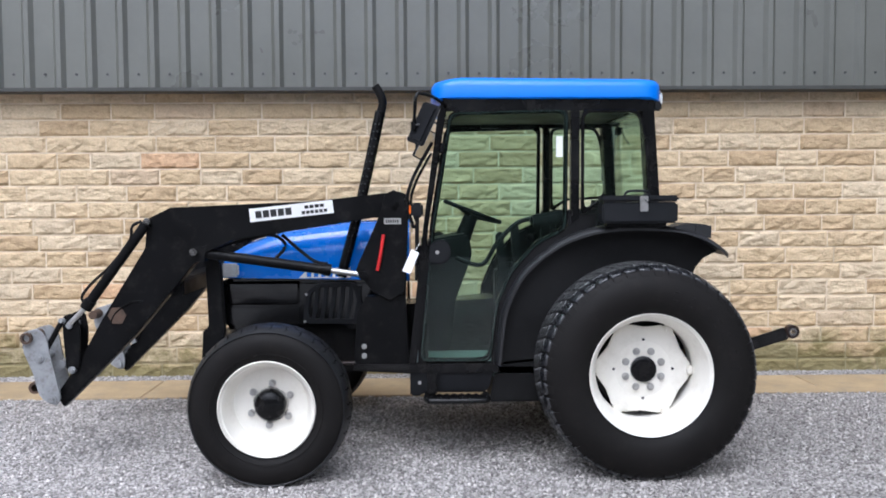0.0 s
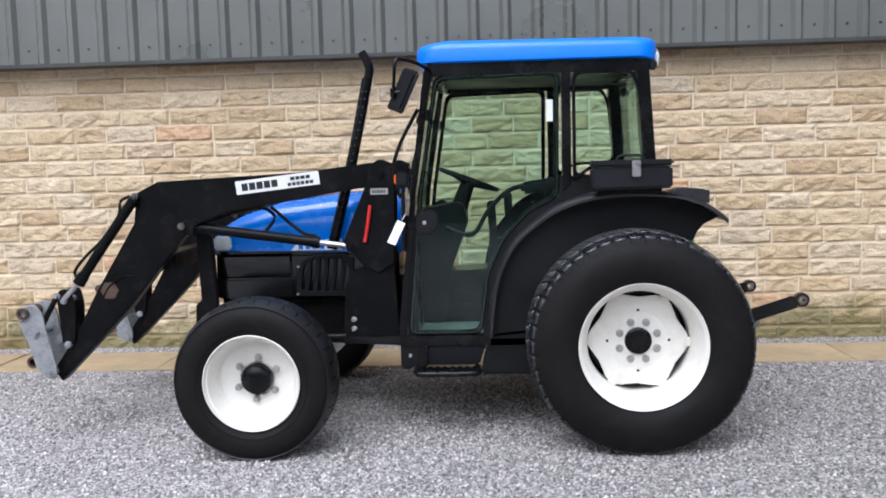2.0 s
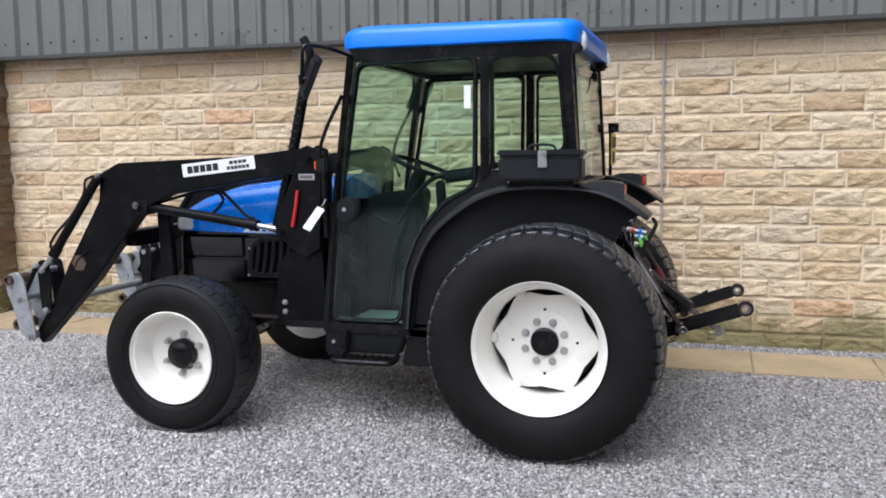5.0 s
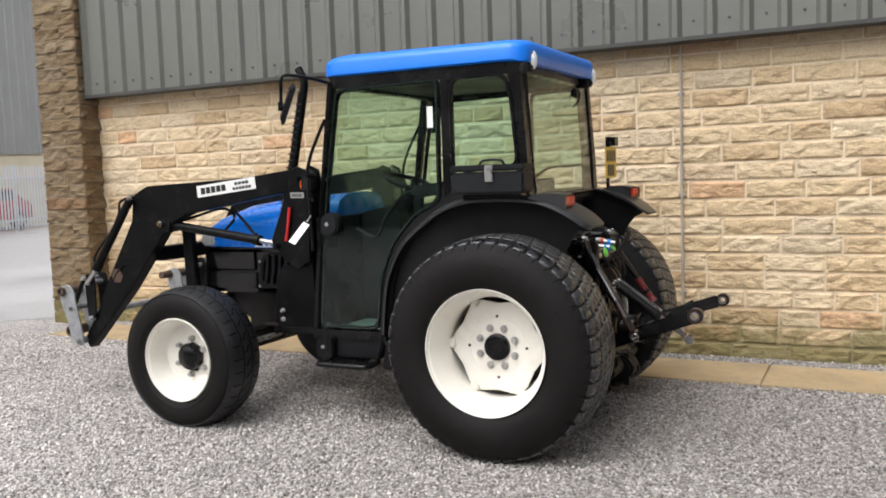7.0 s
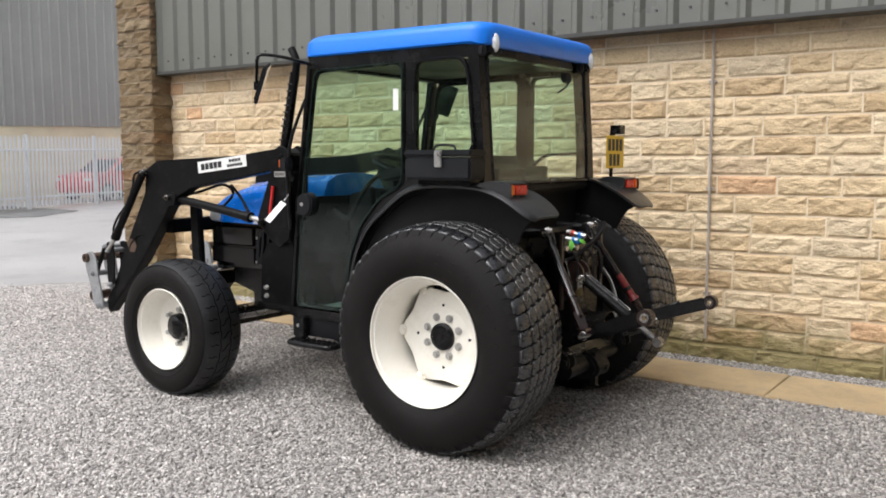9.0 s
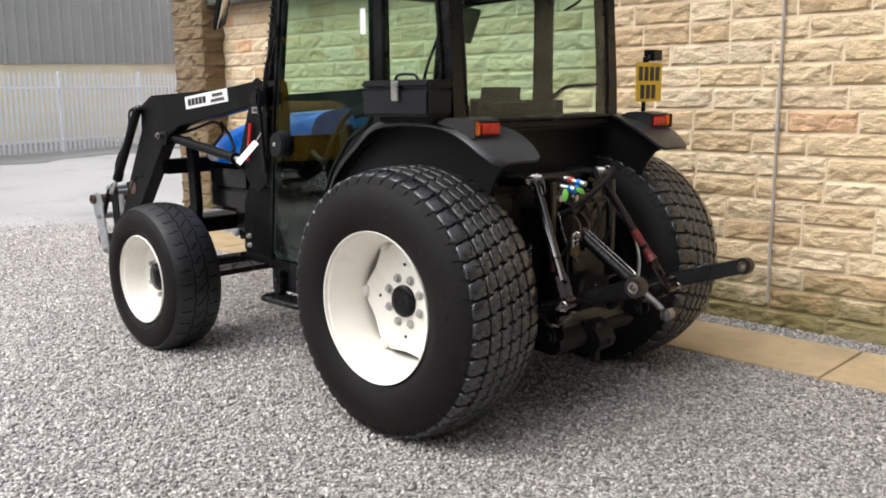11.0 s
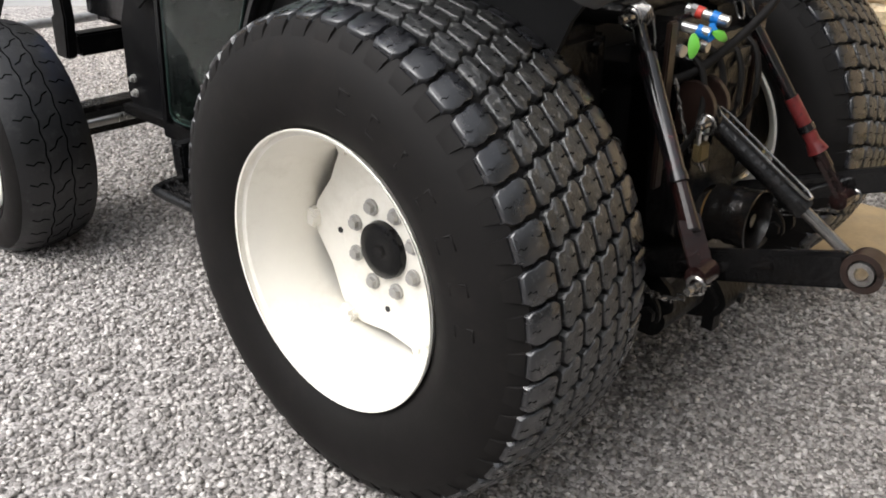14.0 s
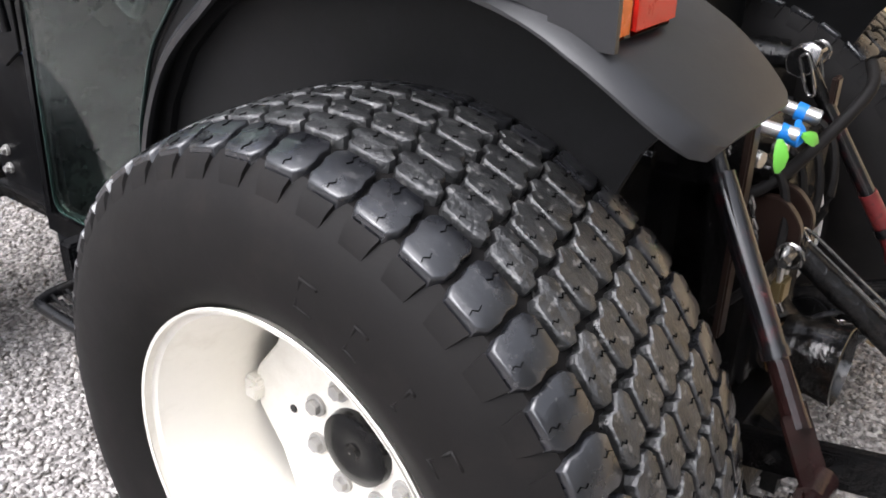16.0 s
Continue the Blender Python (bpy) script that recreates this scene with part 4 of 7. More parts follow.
for s, y in sides(CY):
    yo = y - s * 0.012
    bm = bmesh.new()
    ring_prism(bm, round_poly(offset_poly(DOOR, 0.014), 0.05), round_poly(offset_poly(DOOR, -0.012), 0.05), *sorted((y + s * 0.007, y + s * 0.03)), 0.004)
    door = part("cab_door", bm, M_BLACK, tractor, "black framed glazed cab door")
    bm = bmesh.new()
    prism(bm, round_poly(DOOR, 0.05), min(y, y + s * 0.005), max(y, y + s * 0.005))
    pane = part("door_pane", bm, M_GLASS, door, "green-tinted door glass", 0)
    pane.visible_shadow = False
    bm = bmesh.new()
    ring_prism(bm, round_poly(offset_poly(DOOR, 0.004), 0.05), round_poly(DOOR, 0.05), *sorted((y - s * 0.001, y + s * 0.006)))
    part("pane_edge", bm, M_PANE_EDGE, door, "green ground edge of the glass")
    bm = bmesh.new()
    prism(bm, round_poly([(-1.215, 1.20), (-1.21, 1.31), (-1.13, 1.34), (-1.085, 1.30), (-1.09, 1.22), (-1.14, 1.185)], 0.03), min(yo - s * 0.03, y + s * 0.03), max(yo - s * 0.03, y + s * 0.03), 0.01)
    lock = part("door_latch", bm, M_PLASTIC, door, "black door latch with round key lock")
    bm = bmesh.new()
    lathe(bm, [(0.001, -s * 0.005), (0.010, -s * 0.005), (0.012, 0.0), (0.001, 0.0)], (-1.165, yo - s * 0.030, 1.262), 16, closed=False)
    ob = part("key_barrel", bm, M_NUT, door)
    for z, x in ((1.86, -1.135),):
        bm = bmesh.new()
        tube(bm, (x, yo - s * 0.010, z - 0.03), (x + 0.01, yo - s * 0.010, z + 0.03), 0.014, seg=12)
        part("hinge", bm, M_BLACK, door)
    bm = bmesh.new()
    ring_prism(bm, round_poly(offset_poly(QUARTER, 0.022), 0.05), round_poly(offset_poly(QUARTER, 0.004), 0.05), min(yo, y + s * 0.02), max(yo, y + s * 0.02), 0.004)
    quarter = part("quarter_window", bm, M_BLACK, tractor)
    bm = bmesh.new()
    prism(bm, round_poly(offset_poly(QUARTER, 0.008), 0.05), min(y, y + s * 0.005), max(y, y + s * 0.005))
    pane = part("quarter_pane", bm, M_GLASS, quarter, "green-tinted side glass", 0)
    pane.visible_shadow = False

# rear and front windows
bm = bmesh.new()
ya, yb2 = -0.435, my(-0.435)
v = [bm.verts.new(p) for p in ((0.138, ya, 1.41), (0.138, yb2, 1.41), (0.098, yb2, 2.09), (0.098, ya, 2.09))]
w = [bm.verts.new(q.co + Vector((-0.005, 0, 0))) for q in v]
bm.faces.new(v)
bm.faces.new(w[::-1])
for i in range(4):
    bm.faces.new((v[i], w[i], w[(i + 1) % 4], v[(i + 1) % 4]))
pane = part("rear_pane", bm, M_GLASS, frame_part, "green-tinted rear window", 0)
pane.visible_shadow = False
bm = bmesh.new()
v = [bm.verts.new(p) for p in ((-1.262, CY + 0.06, 1.28), (-1.262, my(CY) - 0.06, 1.28), (-1.125, my(CY) - 0.06, 2.08), (-1.125, CY + 0.06, 2.08))]
w = [bm.verts.new(q.co + Vector((-0.005, 0, 0))) for q in v]
bm.faces.new(v)
bm.faces.new(w[::-1])
for i in range(4):
    bm.faces.new((v[i], w[i], w[(i + 1) % 4], v[(i + 1) % 4]))
pane = part("windscreen", bm, M_GLASS, frame_part, "green-tinted windscreen", 0)
pane.visible_shadow = False
bm = bmesh.new()
sweep(bm, [(0.098, ya - 0.01, 2.09), (0.118, ya - 0.012, 1.75), (0.136, ya + 0.0, 1.43), (0.140, ya + 0.06, 1.405), (0.140, yb2 - 0.06, 1.405), (0.136, yb2, 1.43), (0.118, yb2 + 0.012, 1.75), (0.098, yb2 + 0.01, 2.09)], 0.011, 8, 4)
part("rear_window_seal", bm, M_BLACK, frame_part)

# roof
bm = bmesh.new()
secs = []
outline = round_poly([(-1.195, -0.545), (0.150, -0.565), (0.150, my(-0.565)), (-1.195, my(-0.545))], 0.15, 7)
cx = -0.54
levels = [(2.146, 0.985), (2.154, 1.0), (2.222, 1.0), (2.247, 0.990), (2.265, 0.960), (2.275, 0.90), (2.280, 0.6), (2.282, 0.2)]
for z, k in levels:
    ring = []
    for x, y in outline:
        xx = cx + (x - cx) * (1 - (1 - k) * 0.6)
        yy = YC + (y - YC) * k
        lift = 0.0
        if x < -0.75:
            f = (x + 0.75) / -0.475
            lift = (-0.024 * f * f) if z > 2.2 else 0.0
            lift += 0.012 * math.sin(f * 3.14)
            if z < 2.2:
                lift -= 0.008 * f
        ring.append(bm.verts.new((xx, yy, z - 0.014 * (x + 1.2) / 1.35 + lift * min(1, (z - 2.14) * 8 + 0.3) + (0.010 if z < 2.2 and x > -0.75 and x < 0.1 else 0))))
    secs.append(ring)
for a, b in zip(secs, secs[1:]):
    for i in range(len(a)):
        j = (i + 1) % len(a)
        bm.faces.new((a[i], a[j], b[j], b[i]))
bm.faces.new(secs[-1])
bm.faces.new(secs[0][::-1])
roof = part("roof", bm, M_ROOF, tractor, "bright blue moulded cab roof", 50)
for y in (-0.44, my(-0.44)):
    bm = bmesh.new()
    m = Matrix.Translation((0.150, y, 2.148)) @ Matrix.Rotation(radians(90), 4, "Y")
    bmesh.ops.create_uvsphere(bm, u_segments=16, v_segments=10, radius=0.05, matrix=m @ Matrix.Diagonal((1.0, 0.50, 0.40, 1)))
    part("work_lamp", bm, M_LENS_CLEAR, roof, "clear rear work lamp")
    bm = bmesh.new()
    rbox(bm, 0.09, 0.152, y - 0.034, y + 0.034, 2.085, 2.205, 0.015)
    part("lamp_housing", bm, M_PLASTIC, roof)
    bm = bmesh.new()
    rbox(bm, 0.095, 0.14, y - 0.10, y - 0.06, 2.075, 2.13, 0.01)
    part("reflector_clip", bm, M_PLASTIC, roof)

# mirror on its bent arm, and front grab rail
for s, y in sides(-0.80):
    bm = bmesh.new()
    y0 = y + s * 0.30
    sweep(bm, [(-1.10, y0, 2.10), (-1.17, y + s * 0.14, 2.135), (-1.245, y + s * 0.03, 2.15), (-1.278, y, 2.135), (-1.286, y, 2.06), (-1.294, y, 1.945)], 0.010, 8, 4)
    arm = part("mirror_arm", bm, M_BLACK, tractor, "bent black mirror arm")
    turn = Matrix.Translation((-1.238, y, 1.98)) @ Matrix.Rotation(radians(25), 4, "Y") @ Matrix.Rotation(radians(40 * s), 4, "Z")
    bm = bmesh.new()
    rbox(bm, -0.012, 0.008, -0.075, 0.075, -0.118, 0.118, 0.008, 3)
    rbox(bm, -0.020, -0.012, -0.055, 0.055, -0.095, 0.095, 0.004, 2)
    bmesh.ops.transform(bm, matrix=turn, verts=bm.verts)
    part("mirror_shell", bm, M_PLASTIC, arm, "black ribbed mirror back")
    bm = bmesh.new()
    rbox(bm, 0.008, 0.011, -0.066, 0.066, -0.108, 0.108, 0.0)
    bmesh.ops.transform(bm, matrix=turn, verts=bm.verts)
    part("mirror_glass", bm, M_MIRROR, arm, "mirror glass", 0)
    bm = bmesh.new()
    tube(bm, (-1.294, y, 1.995), (-1.294, y, 1.945), 0.016, seg=12)
    tube(bm, (-1.294, y, 1.970), (-1.250, y, 1.975), 0.012, seg=10)
    part("mirror_clamp", bm, M_BLACK, arm)
    bm = bmesh.new()
    sweep(bm, [(-1.30, CY + 0.02 if s > 0 else my(CY) - 0.02, 1.40), (-1.34, y0, 1.55), (-1.30, y0, 1.70), (-1.19, y0, 1.90)], 0.011, 8, 5)
    part("grab_rail", bm, M_BLACK, tractor)
bm = bmesh.new()
rbox(bm, -1.315, -1.245, -0.615, -0.55, 1.465, 1.55, 0.012)
ind = part("front_indicator", bm, M_PLASTIC, tractor, "black front lamp with amber lens")
bm = bmesh.new()
rbox(bm, -1.326, -1.314, -0.603, -0.56, 1.485, 1.535, 0.004)
part("amber_lens", bm, M_LENS_AMBER, ind)
bm = bmesh.new()
tube(bm, (-1.28, -0.58, 1.47), (-1.285, -0.55, 1.10), 0.012, seg=10)
part("lamp_bracket", bm, M_BLACK, ind)

# inside the cab
bm = bmesh.new()
rbox(bm, -0.62, -0.16, YC - 0.25, YC + 0.25, 0.98, 1.10, 0.05, 3)
seat = part("driver_seat", bm, M_SEAT, tractor, "black driver's seat")
bm = bmesh.new()
rbox(bm, -0.23, -0.09, YC - 0.24, YC + 0.20, 1.08, 1.56, 0.068, 5, Matrix.Rotation(radians(10), 4, "Y"))
part("seat_back", bm, M_SEAT, seat)
bm = bmesh.new()
rbox(bm, -0.42, -0.02, 0.46, 0.70, 1.10, 1.49, 0.09, 5)
part("control_console", bm, M_SEAT, tractor, "black control console beside the seat")
bm = bmesh.new()
rbox(bm, 0.085, 0.118, 0.40, 0.50, 2.00, 2.06, 0.01)
sweep(bm, [(0.13, 0.45, 2.03), (0.135, 0.40, 1.98), (0.138, 0.28, 1.93)], 0.006, 6, 3)
part("rear_wiper", bm, M_PLASTIC, frame_part, "rear window wiper and motor")
bm = bmesh.new()
rbox(bm, -0.55, -0.22, YC - 0.18, YC + 0.18, 0.60, 0.98, 0.03)
part("seat_base", bm, M_PLASTIC, seat)
bm = bmesh.new()
prism(bm, round_poly([(-1.225, 1.31), (-0.965, 1.355), (-0.935, 1.22), (-1.045, 0.93), (-1.08, 0.60), (-1.235, 0.60)], 0.04), YC - 0.20, YC + 0.20, 0.02)
part("dashboard", bm, M_PLASTIC, tractor, "black dashboard console")
wheel_m = Matrix.Translation((-0.925, YC, 1.485)) @ Matrix.Rotation(radians(21), 4, "Y")
bm = bmesh.new()
ringv = []
for k in range(40):
    a = 2 * math.pi * k / 40
    ringv.append([bm.verts.new(wheel_m @ Vector(((0.19 + 0.015 * math.cos(b)) * math.cos(a), (0.19 + 0.015 * math.cos(b)) * math.sin(a), 0.015 * math.sin(b)))) for b in (0, 1.05, 2.09, 3.14, 4.19, 5.24)])
for k in range(40):
    a, b = ringv[k], ringv[(k + 1) % 40]
    for i in range(6):
        bm.faces.new((a[i], a[(i + 1) % 6], b[(i + 1) % 6], b[i]))
for k in range(3):
    a = 2 * math.pi * k / 3
    tube(bm, wheel_m @ Vector((0, 0, -0.03)), wheel_m @ Vector((0.19 * math.cos(a), 0.19 * math.sin(a), 0)), 0.014, seg=8)
tube(bm, wheel_m @ Vector((0, 0, -0.02)), wheel_m @ Vector((0, 0, -0.30)), 0.045, 0.06, 12)
part("steering_wheel", bm, M_PLASTIC, tractor, "black steering wheel")
bm = bmesh.new()
sweep(bm, [(-1.05, -0.40, 1.22), (-0.90, -0.44, 1.18), (-0.80, -0.44, 1.32), (-0.66, -0.44, 1.44), (-0.42, -0.46, 1.47)], 0.014, 8, 5)
part("grab_handle", bm, M_PLASTIC, tractor)
bm = bmesh.new()
rbox(bm, -0.62, -0.36, -0.50, -0.42, 1.42, 1.49, 0.02, 2, Matrix.Rotation(radians(-8), 4, "Y"))
part("arm_rest", bm, M_PLASTIC, tractor)
for x, y, z in ((-0.78, -0.30, 1.22), (-0.70, -0.32, 1.16), (-0.55, -0.34, 1.30), (-0.50, 0.5, 1.30)):
    bm = bmesh.new()
    tube(bm, (x + 0.05, y, 0.75), (x, y, z), 0.009, seg=8)
    bmesh.ops.create_uvsphere(bm, u_segments=10, v_segments=8, radius=0.024, matrix=Matrix.Translation((x, y, z)))
    part("lever", bm, M_PLASTIC, tractor)
for dx, top in ((0.0, 1.375), (0.10, 1.42)):
    bm = bmesh.new()
    prism(bm, round_poly([(-0.83 + dx, 0.84), (-0.80 + dx, 1.17), (-0.815 + dx, top - 0.02), (-0.79 + dx, top), (-0.765 + dx, top - 0.01), (-0.755 + dx, 1.17), (-0.72 + dx, 0.84)], 0.02, 3), -0.39 + dx, -0.345 + dx, 0.006)
    part("control_lever", bm, M_PLASTIC, tractor, "black control lever with flat grip")
bm = bmesh.new()
rbox(bm, -0.66, -0.38, -0.46, -0.26, 0.60, 0.90, 0.05, 3)
part("side_console", bm, M_PLASTIC, tractor)
bm = bmesh.new()
rbox(bm, -0.75, -0.10, 0.48, 0.70, 0.60, 1.12, 0.05)
part("side_console", bm, M_PLASTIC, tractor)
bm = bmesh.new()
rbox(bm, -0.472, -0.435, CY - 0.003, CY - 0.0012, 1.81, 1.93)
part("window_sticker", bm, M_WHITE, tractor, "small white paper sticker on the glass")

# ---- mudguards ----
ARC_KEYS = [(-0.832, 0.60), (-0.815, 0.769), (-0.794, 0.899), (-0.746, 1.029), (-0.665, 1.158), (-0.536, 1.270), (-0.407, 1.349), (-0.246, 1.403), (-0.052, 1.421), (0.142, 1.412), (0.290, 1.380), (0.405, 1.328), (0.518, 1.246)]
ARC = []
for i in range(len(ARC_KEYS) - 1):
    p0, p1, p2, p3 = [Vector(ARC_KEYS[min(max(i + k, 0), len(ARC_KEYS) - 1)]) for k in (-1, 0, 1, 2)]
    for k in range(6):
        t = k / 6
        q = 0.5 * ((2 * p1) + (p2 - p0) * t + (2 * p0 - 5 * p1 + 4 * p2 - p3) * t * t + (3 * p1 - p0 - 3 * p2 + p3) * t ** 3)
        ARC.append((q.x, q.y))
ARC.append(ARC_KEYS[-1])
for s, y in sides(-0.65):
    bm = bmesh.new()
    rings = []
    nA = len(ARC)
    for i, (x, z) in enumerate(ARC):
        f = max(0.0, (x - 0.05) / 0.45)
        g = min(1.0, max(0.0, (f - 0.76) / 0.28))
        tip = 1 - math.sqrt(1 - g * g)
        front = min(1.0, max(0.0, (-0.20 - x) / 0.35))
        yo = y + s * 0.085 * front * front * (3 - 2 * front) - s * (0.045 * min(1, f * 1.5) - 0.065 * tip)
        yi = (CY if s > 0 else my(CY)) + s * (0.02 + 0.165 * min(1, f * 1.6) - 0.06 * tip)
        p, q = Vector(ARC[max(i - 1, 0)]), Vector(ARC[min(i + 1, nA - 1)])
        d = (q - p).normalized()
        nx, nz = -d.y, d.x
        drop = 0.036 - 0.010 * min(1.0, f * 2)
        sec = [(yi, 0.0), (yo + s * 0.05, 0.0), (yo + s * 0.018, -0.005), (yo, -0.022), (yo, -drop), (yo + s * 0.012, -drop), (yo + s * 0.016, -0.026), (yo + s * 0.05, -0.014), (yi, -0.014)]
        rings.append([bm.verts.new((x + nx * o, yy, z + nz * o)) for yy, o in sec])
    for a, b in zip(rings, rings[1:]):
        for k in range(len(a)):
            kk = (k + 1) % len(a)
            bm.faces.new((a[k], a[kk], b[kk], b[k]))
    bm.faces.new(rings[0])
    bm.faces.new(rings[-1][::-1])
    guard = part("mudguard", bm, M_GUARD, tractor, "black plastic rear mudguard")
    bm = bmesh.new()
    iy = CY + 0.03 if s > 0 else my(CY) - 0.03
    prism(bm, [(x, z - 0.012) for x, z in ARC if x < 0.49] + [(0.46, 1.245), (0.40, 1.215), (0.36, 1.165), (0.26, 0.95), (0.0, 0.72), (-0.5, 0.62)], min(iy, iy + s * 0.015), max(iy, iy + s * 0.015))
    part("wheel_arch_liner", bm, M_LINER, guard)
    bm = bmesh.new()
    ly = y + s * 0.095
    prism(bm, round_poly([(0.17, 1.402), (0.24, 1.424), (0.31, 1.424), (0.374, 1.416), (0.374, 1.338), (0.28, 1.376), (0.20, 1.394)], 0.012), ly - (0.114 if s > 0 else 0.064), ly + (0.064 if s > 0 else 0.114), 0.010)
    rbox(bm, 0.30, 0.392, ly - 0.119 if s > 0 else ly + 0.110, ly - 0.110 if s > 0 else ly + 0.119, 1.342, 1.412, 0.005)
    lamp = part("tail_lamp", bm, M_GUARD, guard, "red and amber rear lamp")
    bm = bmesh.new()
    rbox(bm, 0.372, 0.386, ly - 0.064 if s > 0 else ly - 0.058, ly + 0.058 if s > 0 else ly + 0.064, 1.350, 1.409, 0.008)
    part("red_lens", bm, M_LENS_RED, lamp)
    bm = bmesh.new()
    rbox(bm, 0.372, 0.3855, ly - 0.109 if s > 0 else ly + 0.066, ly - 0.066 if s > 0 else ly + 0.109, 1.350, 1.409, 0.008)
    part("amber_lens", bm, M_LENS_AMBER, lamp)

# panels that close the gap between the door and the mudguard
for s, y in sides(CY):
    bm = bmesh.new()
    edge = [(-0.395, 1.48), (-0.408, 1.392), (-0.578, 1.306), (-0.726, 1.143), (-0.810, 0.948), (-0.852, 0.600)]
    arch = [(-0.780, 0.600), (-0.762, 0.769), (-0.742, 0.899), (-0.695, 1.029), (-0.615, 1.150), (-0.500, 1.250), (-0.385, 1.320), (-0.240, 1.375), (-0.240, 1.48)]
    a, b = sorted((y + s * 0.012, y + s * 0.034))
    prism(bm, edge + arch, a, b)
    part("fender_panel", bm, M_LINER, tractor, "black panel between door and mudguard")

# toolbox on the mudguard
bm = bmesh.new()
rbox(bm, -0.240, 0.186, -0.733, -0.58, 1.428, 1.548, 0.012)
tool = part("toolbox", bm, M_BOX, tractor, "black plastic toolbox bolted on the mudguard")
bm = bmesh.new()
rbox(bm, -0.246, 0.192, -0.738, -0.574, 1.5495, 1.585, 0.012)
part("toolbox_lid", bm, M_BOX, tool)
bm = bmesh.new()
rbox(bm, -0.032, 0.014, -0.748, -0.736, 1.495, 1.582, 0.004)
part("toolbox_latch", bm, M_STEEL, tool, "bright metal clasp")
bm = bmesh.new()
sweep(bm, [(-0.10, -0.655, 1.582), (-0.085, -0.655, 1.606), (-0.03, -0.655, 1.612), (0.03, -0.655, 1.606), (0.045, -0.655, 1.582)], 0.007, 8, 3)
part("toolbox_handle", bm, M_BOX, tool)
bm = bmesh.new()
rbox(bm, -0.20, 0.14, -0.66, -0.58, 1.40, 1.430)
part("toolbox_foot", bm, M_BLACK, tool)

# step below the door
bm = bmesh.new()
prism(bm, [(-1.328, 0.41), (-1.328, 0.605), (-0.815, 0.605), (-0.872, 0.43), (-1.245, 0.43), (-1.262, 0.41)], -0.51, -0.43, 0.010)
step = part("step", bm, M_PLASTIC, tractor, "black cab step with serrated tread")
bm = bmesh.new()
prism(bm, [(-1.228, 0.425), (-1.228, 0.560), (-1.170, 0.560), (-1.170, 0.425)], -0.560, -0.512, 0.008)
part("step_bracket", bm, M_BLACK, step)
for bx, bz in ((-1.272, 0.566), (-1.130, 0.566), (-1.272, 0.49)):
    bm = bmesh.new()
    bolt(bm, (bx, -0.51, bz), 0.011, 0.010)
    part("step_bolt", bm, M_NUT, step)
bm = bmesh.new()
sweep(bm, [(-0.885, -0.50, 0.418), (-0.872, -0.58, 0.414), (-0.885, -0.635, 0.412), (-0.93, -0.652, 0.412), (-1.18, -0.652, 0.412), (-1.222, -0.635, 0.412), (-1.235, -0.58, 0.414), (-1.225, -0.50, 0.418)], 0.017, 10, 3)
part("step_hoop", bm, M_BLACK, step)
for k in range(3):
    bm = bmesh.new()
    yy = -0.535 - 0.040 * k
    teeth = [(-1.222 + 0.0215 * i, 0.420 + (0.010 if i % 2 else 0.0)) for i in range(17)]
    prism(bm, teeth + [(-0.878, 0.398), (-1.222, 0.398)], yy - 0.004, yy + 0.004)
    part("tread_bar", bm, M_BLACK, step, "serrated tread bar")
# skirt between the step and the rear wheel
bm = bmesh.new()
prism(bm, [(-0.862, 0.368), (-0.812, 0.618), (-0.46, 0.650), (-0.46, 0.368)], -0.50, -0.24, 0.012)
part("side_skirt", bm, M_LINER, tractor, "black tank skirt behind the step")
bm = bmesh.new()
rbox(bm, -1.66, -1.30, -0.50, -0.20, 0.56, 0.60, 0.005)
part("underframe", bm, M_GREASE, tractor)
bm = bmesh.new()
tube(bm, (-2.0, -0.14, 0.54), (-1.25, -0.35, 0.585), 0.012, seg=8)
part("brake_pipe", bm, M_RUST, tractor)

# ---- loader ----
ARM = [(-2.727, 1.528), (-1.871, 1.562), (-1.474, 1.607), (-1.400, 1.606), (-1.350, 1.570), (-1.345, 1.500), (-1.400, 1.462), (-1.541, 1.462), (-2.36, 1.335), (-2.50, 1.275), (-2.60, 1.190), (-2.93, 0.795), (-3.378, 0.350), (-3.425, 0.420), (-3.278, 0.627), (-3.139, 0.877), (-2.880, 1.291), (-2.862, 1.463)]
TOWER = [(-1.497, 1.490), (-1.470, 1.600), (-1.420, 1.625), (-1.360, 1.600), (-1.334, 1.482), (-1.352, 1.030), (-1.443, 0.974), (-1.541, 1.024), (-1.644, 1.156), (-1.571, 1.320)]
HEAD = [(-3.586, 0.805), (-3.494, 0.833), (-3.442, 0.777), (-3.425, 0.665), (-3.372, 0.440), (-3.385, 0.374), (-3.432, 0.383), (-3.494, 0.426), (-3.532, 0.579), (-3.583, 0.700)]
LUG = [(-3.368, 0.890), (-3.325, 0.912), (-3.280, 0.900), (-3.262, 0.819), (-3.272, 0.596), (-3.316, 0.555), (-3.350, 0.582), (-3.366, 0.821)]
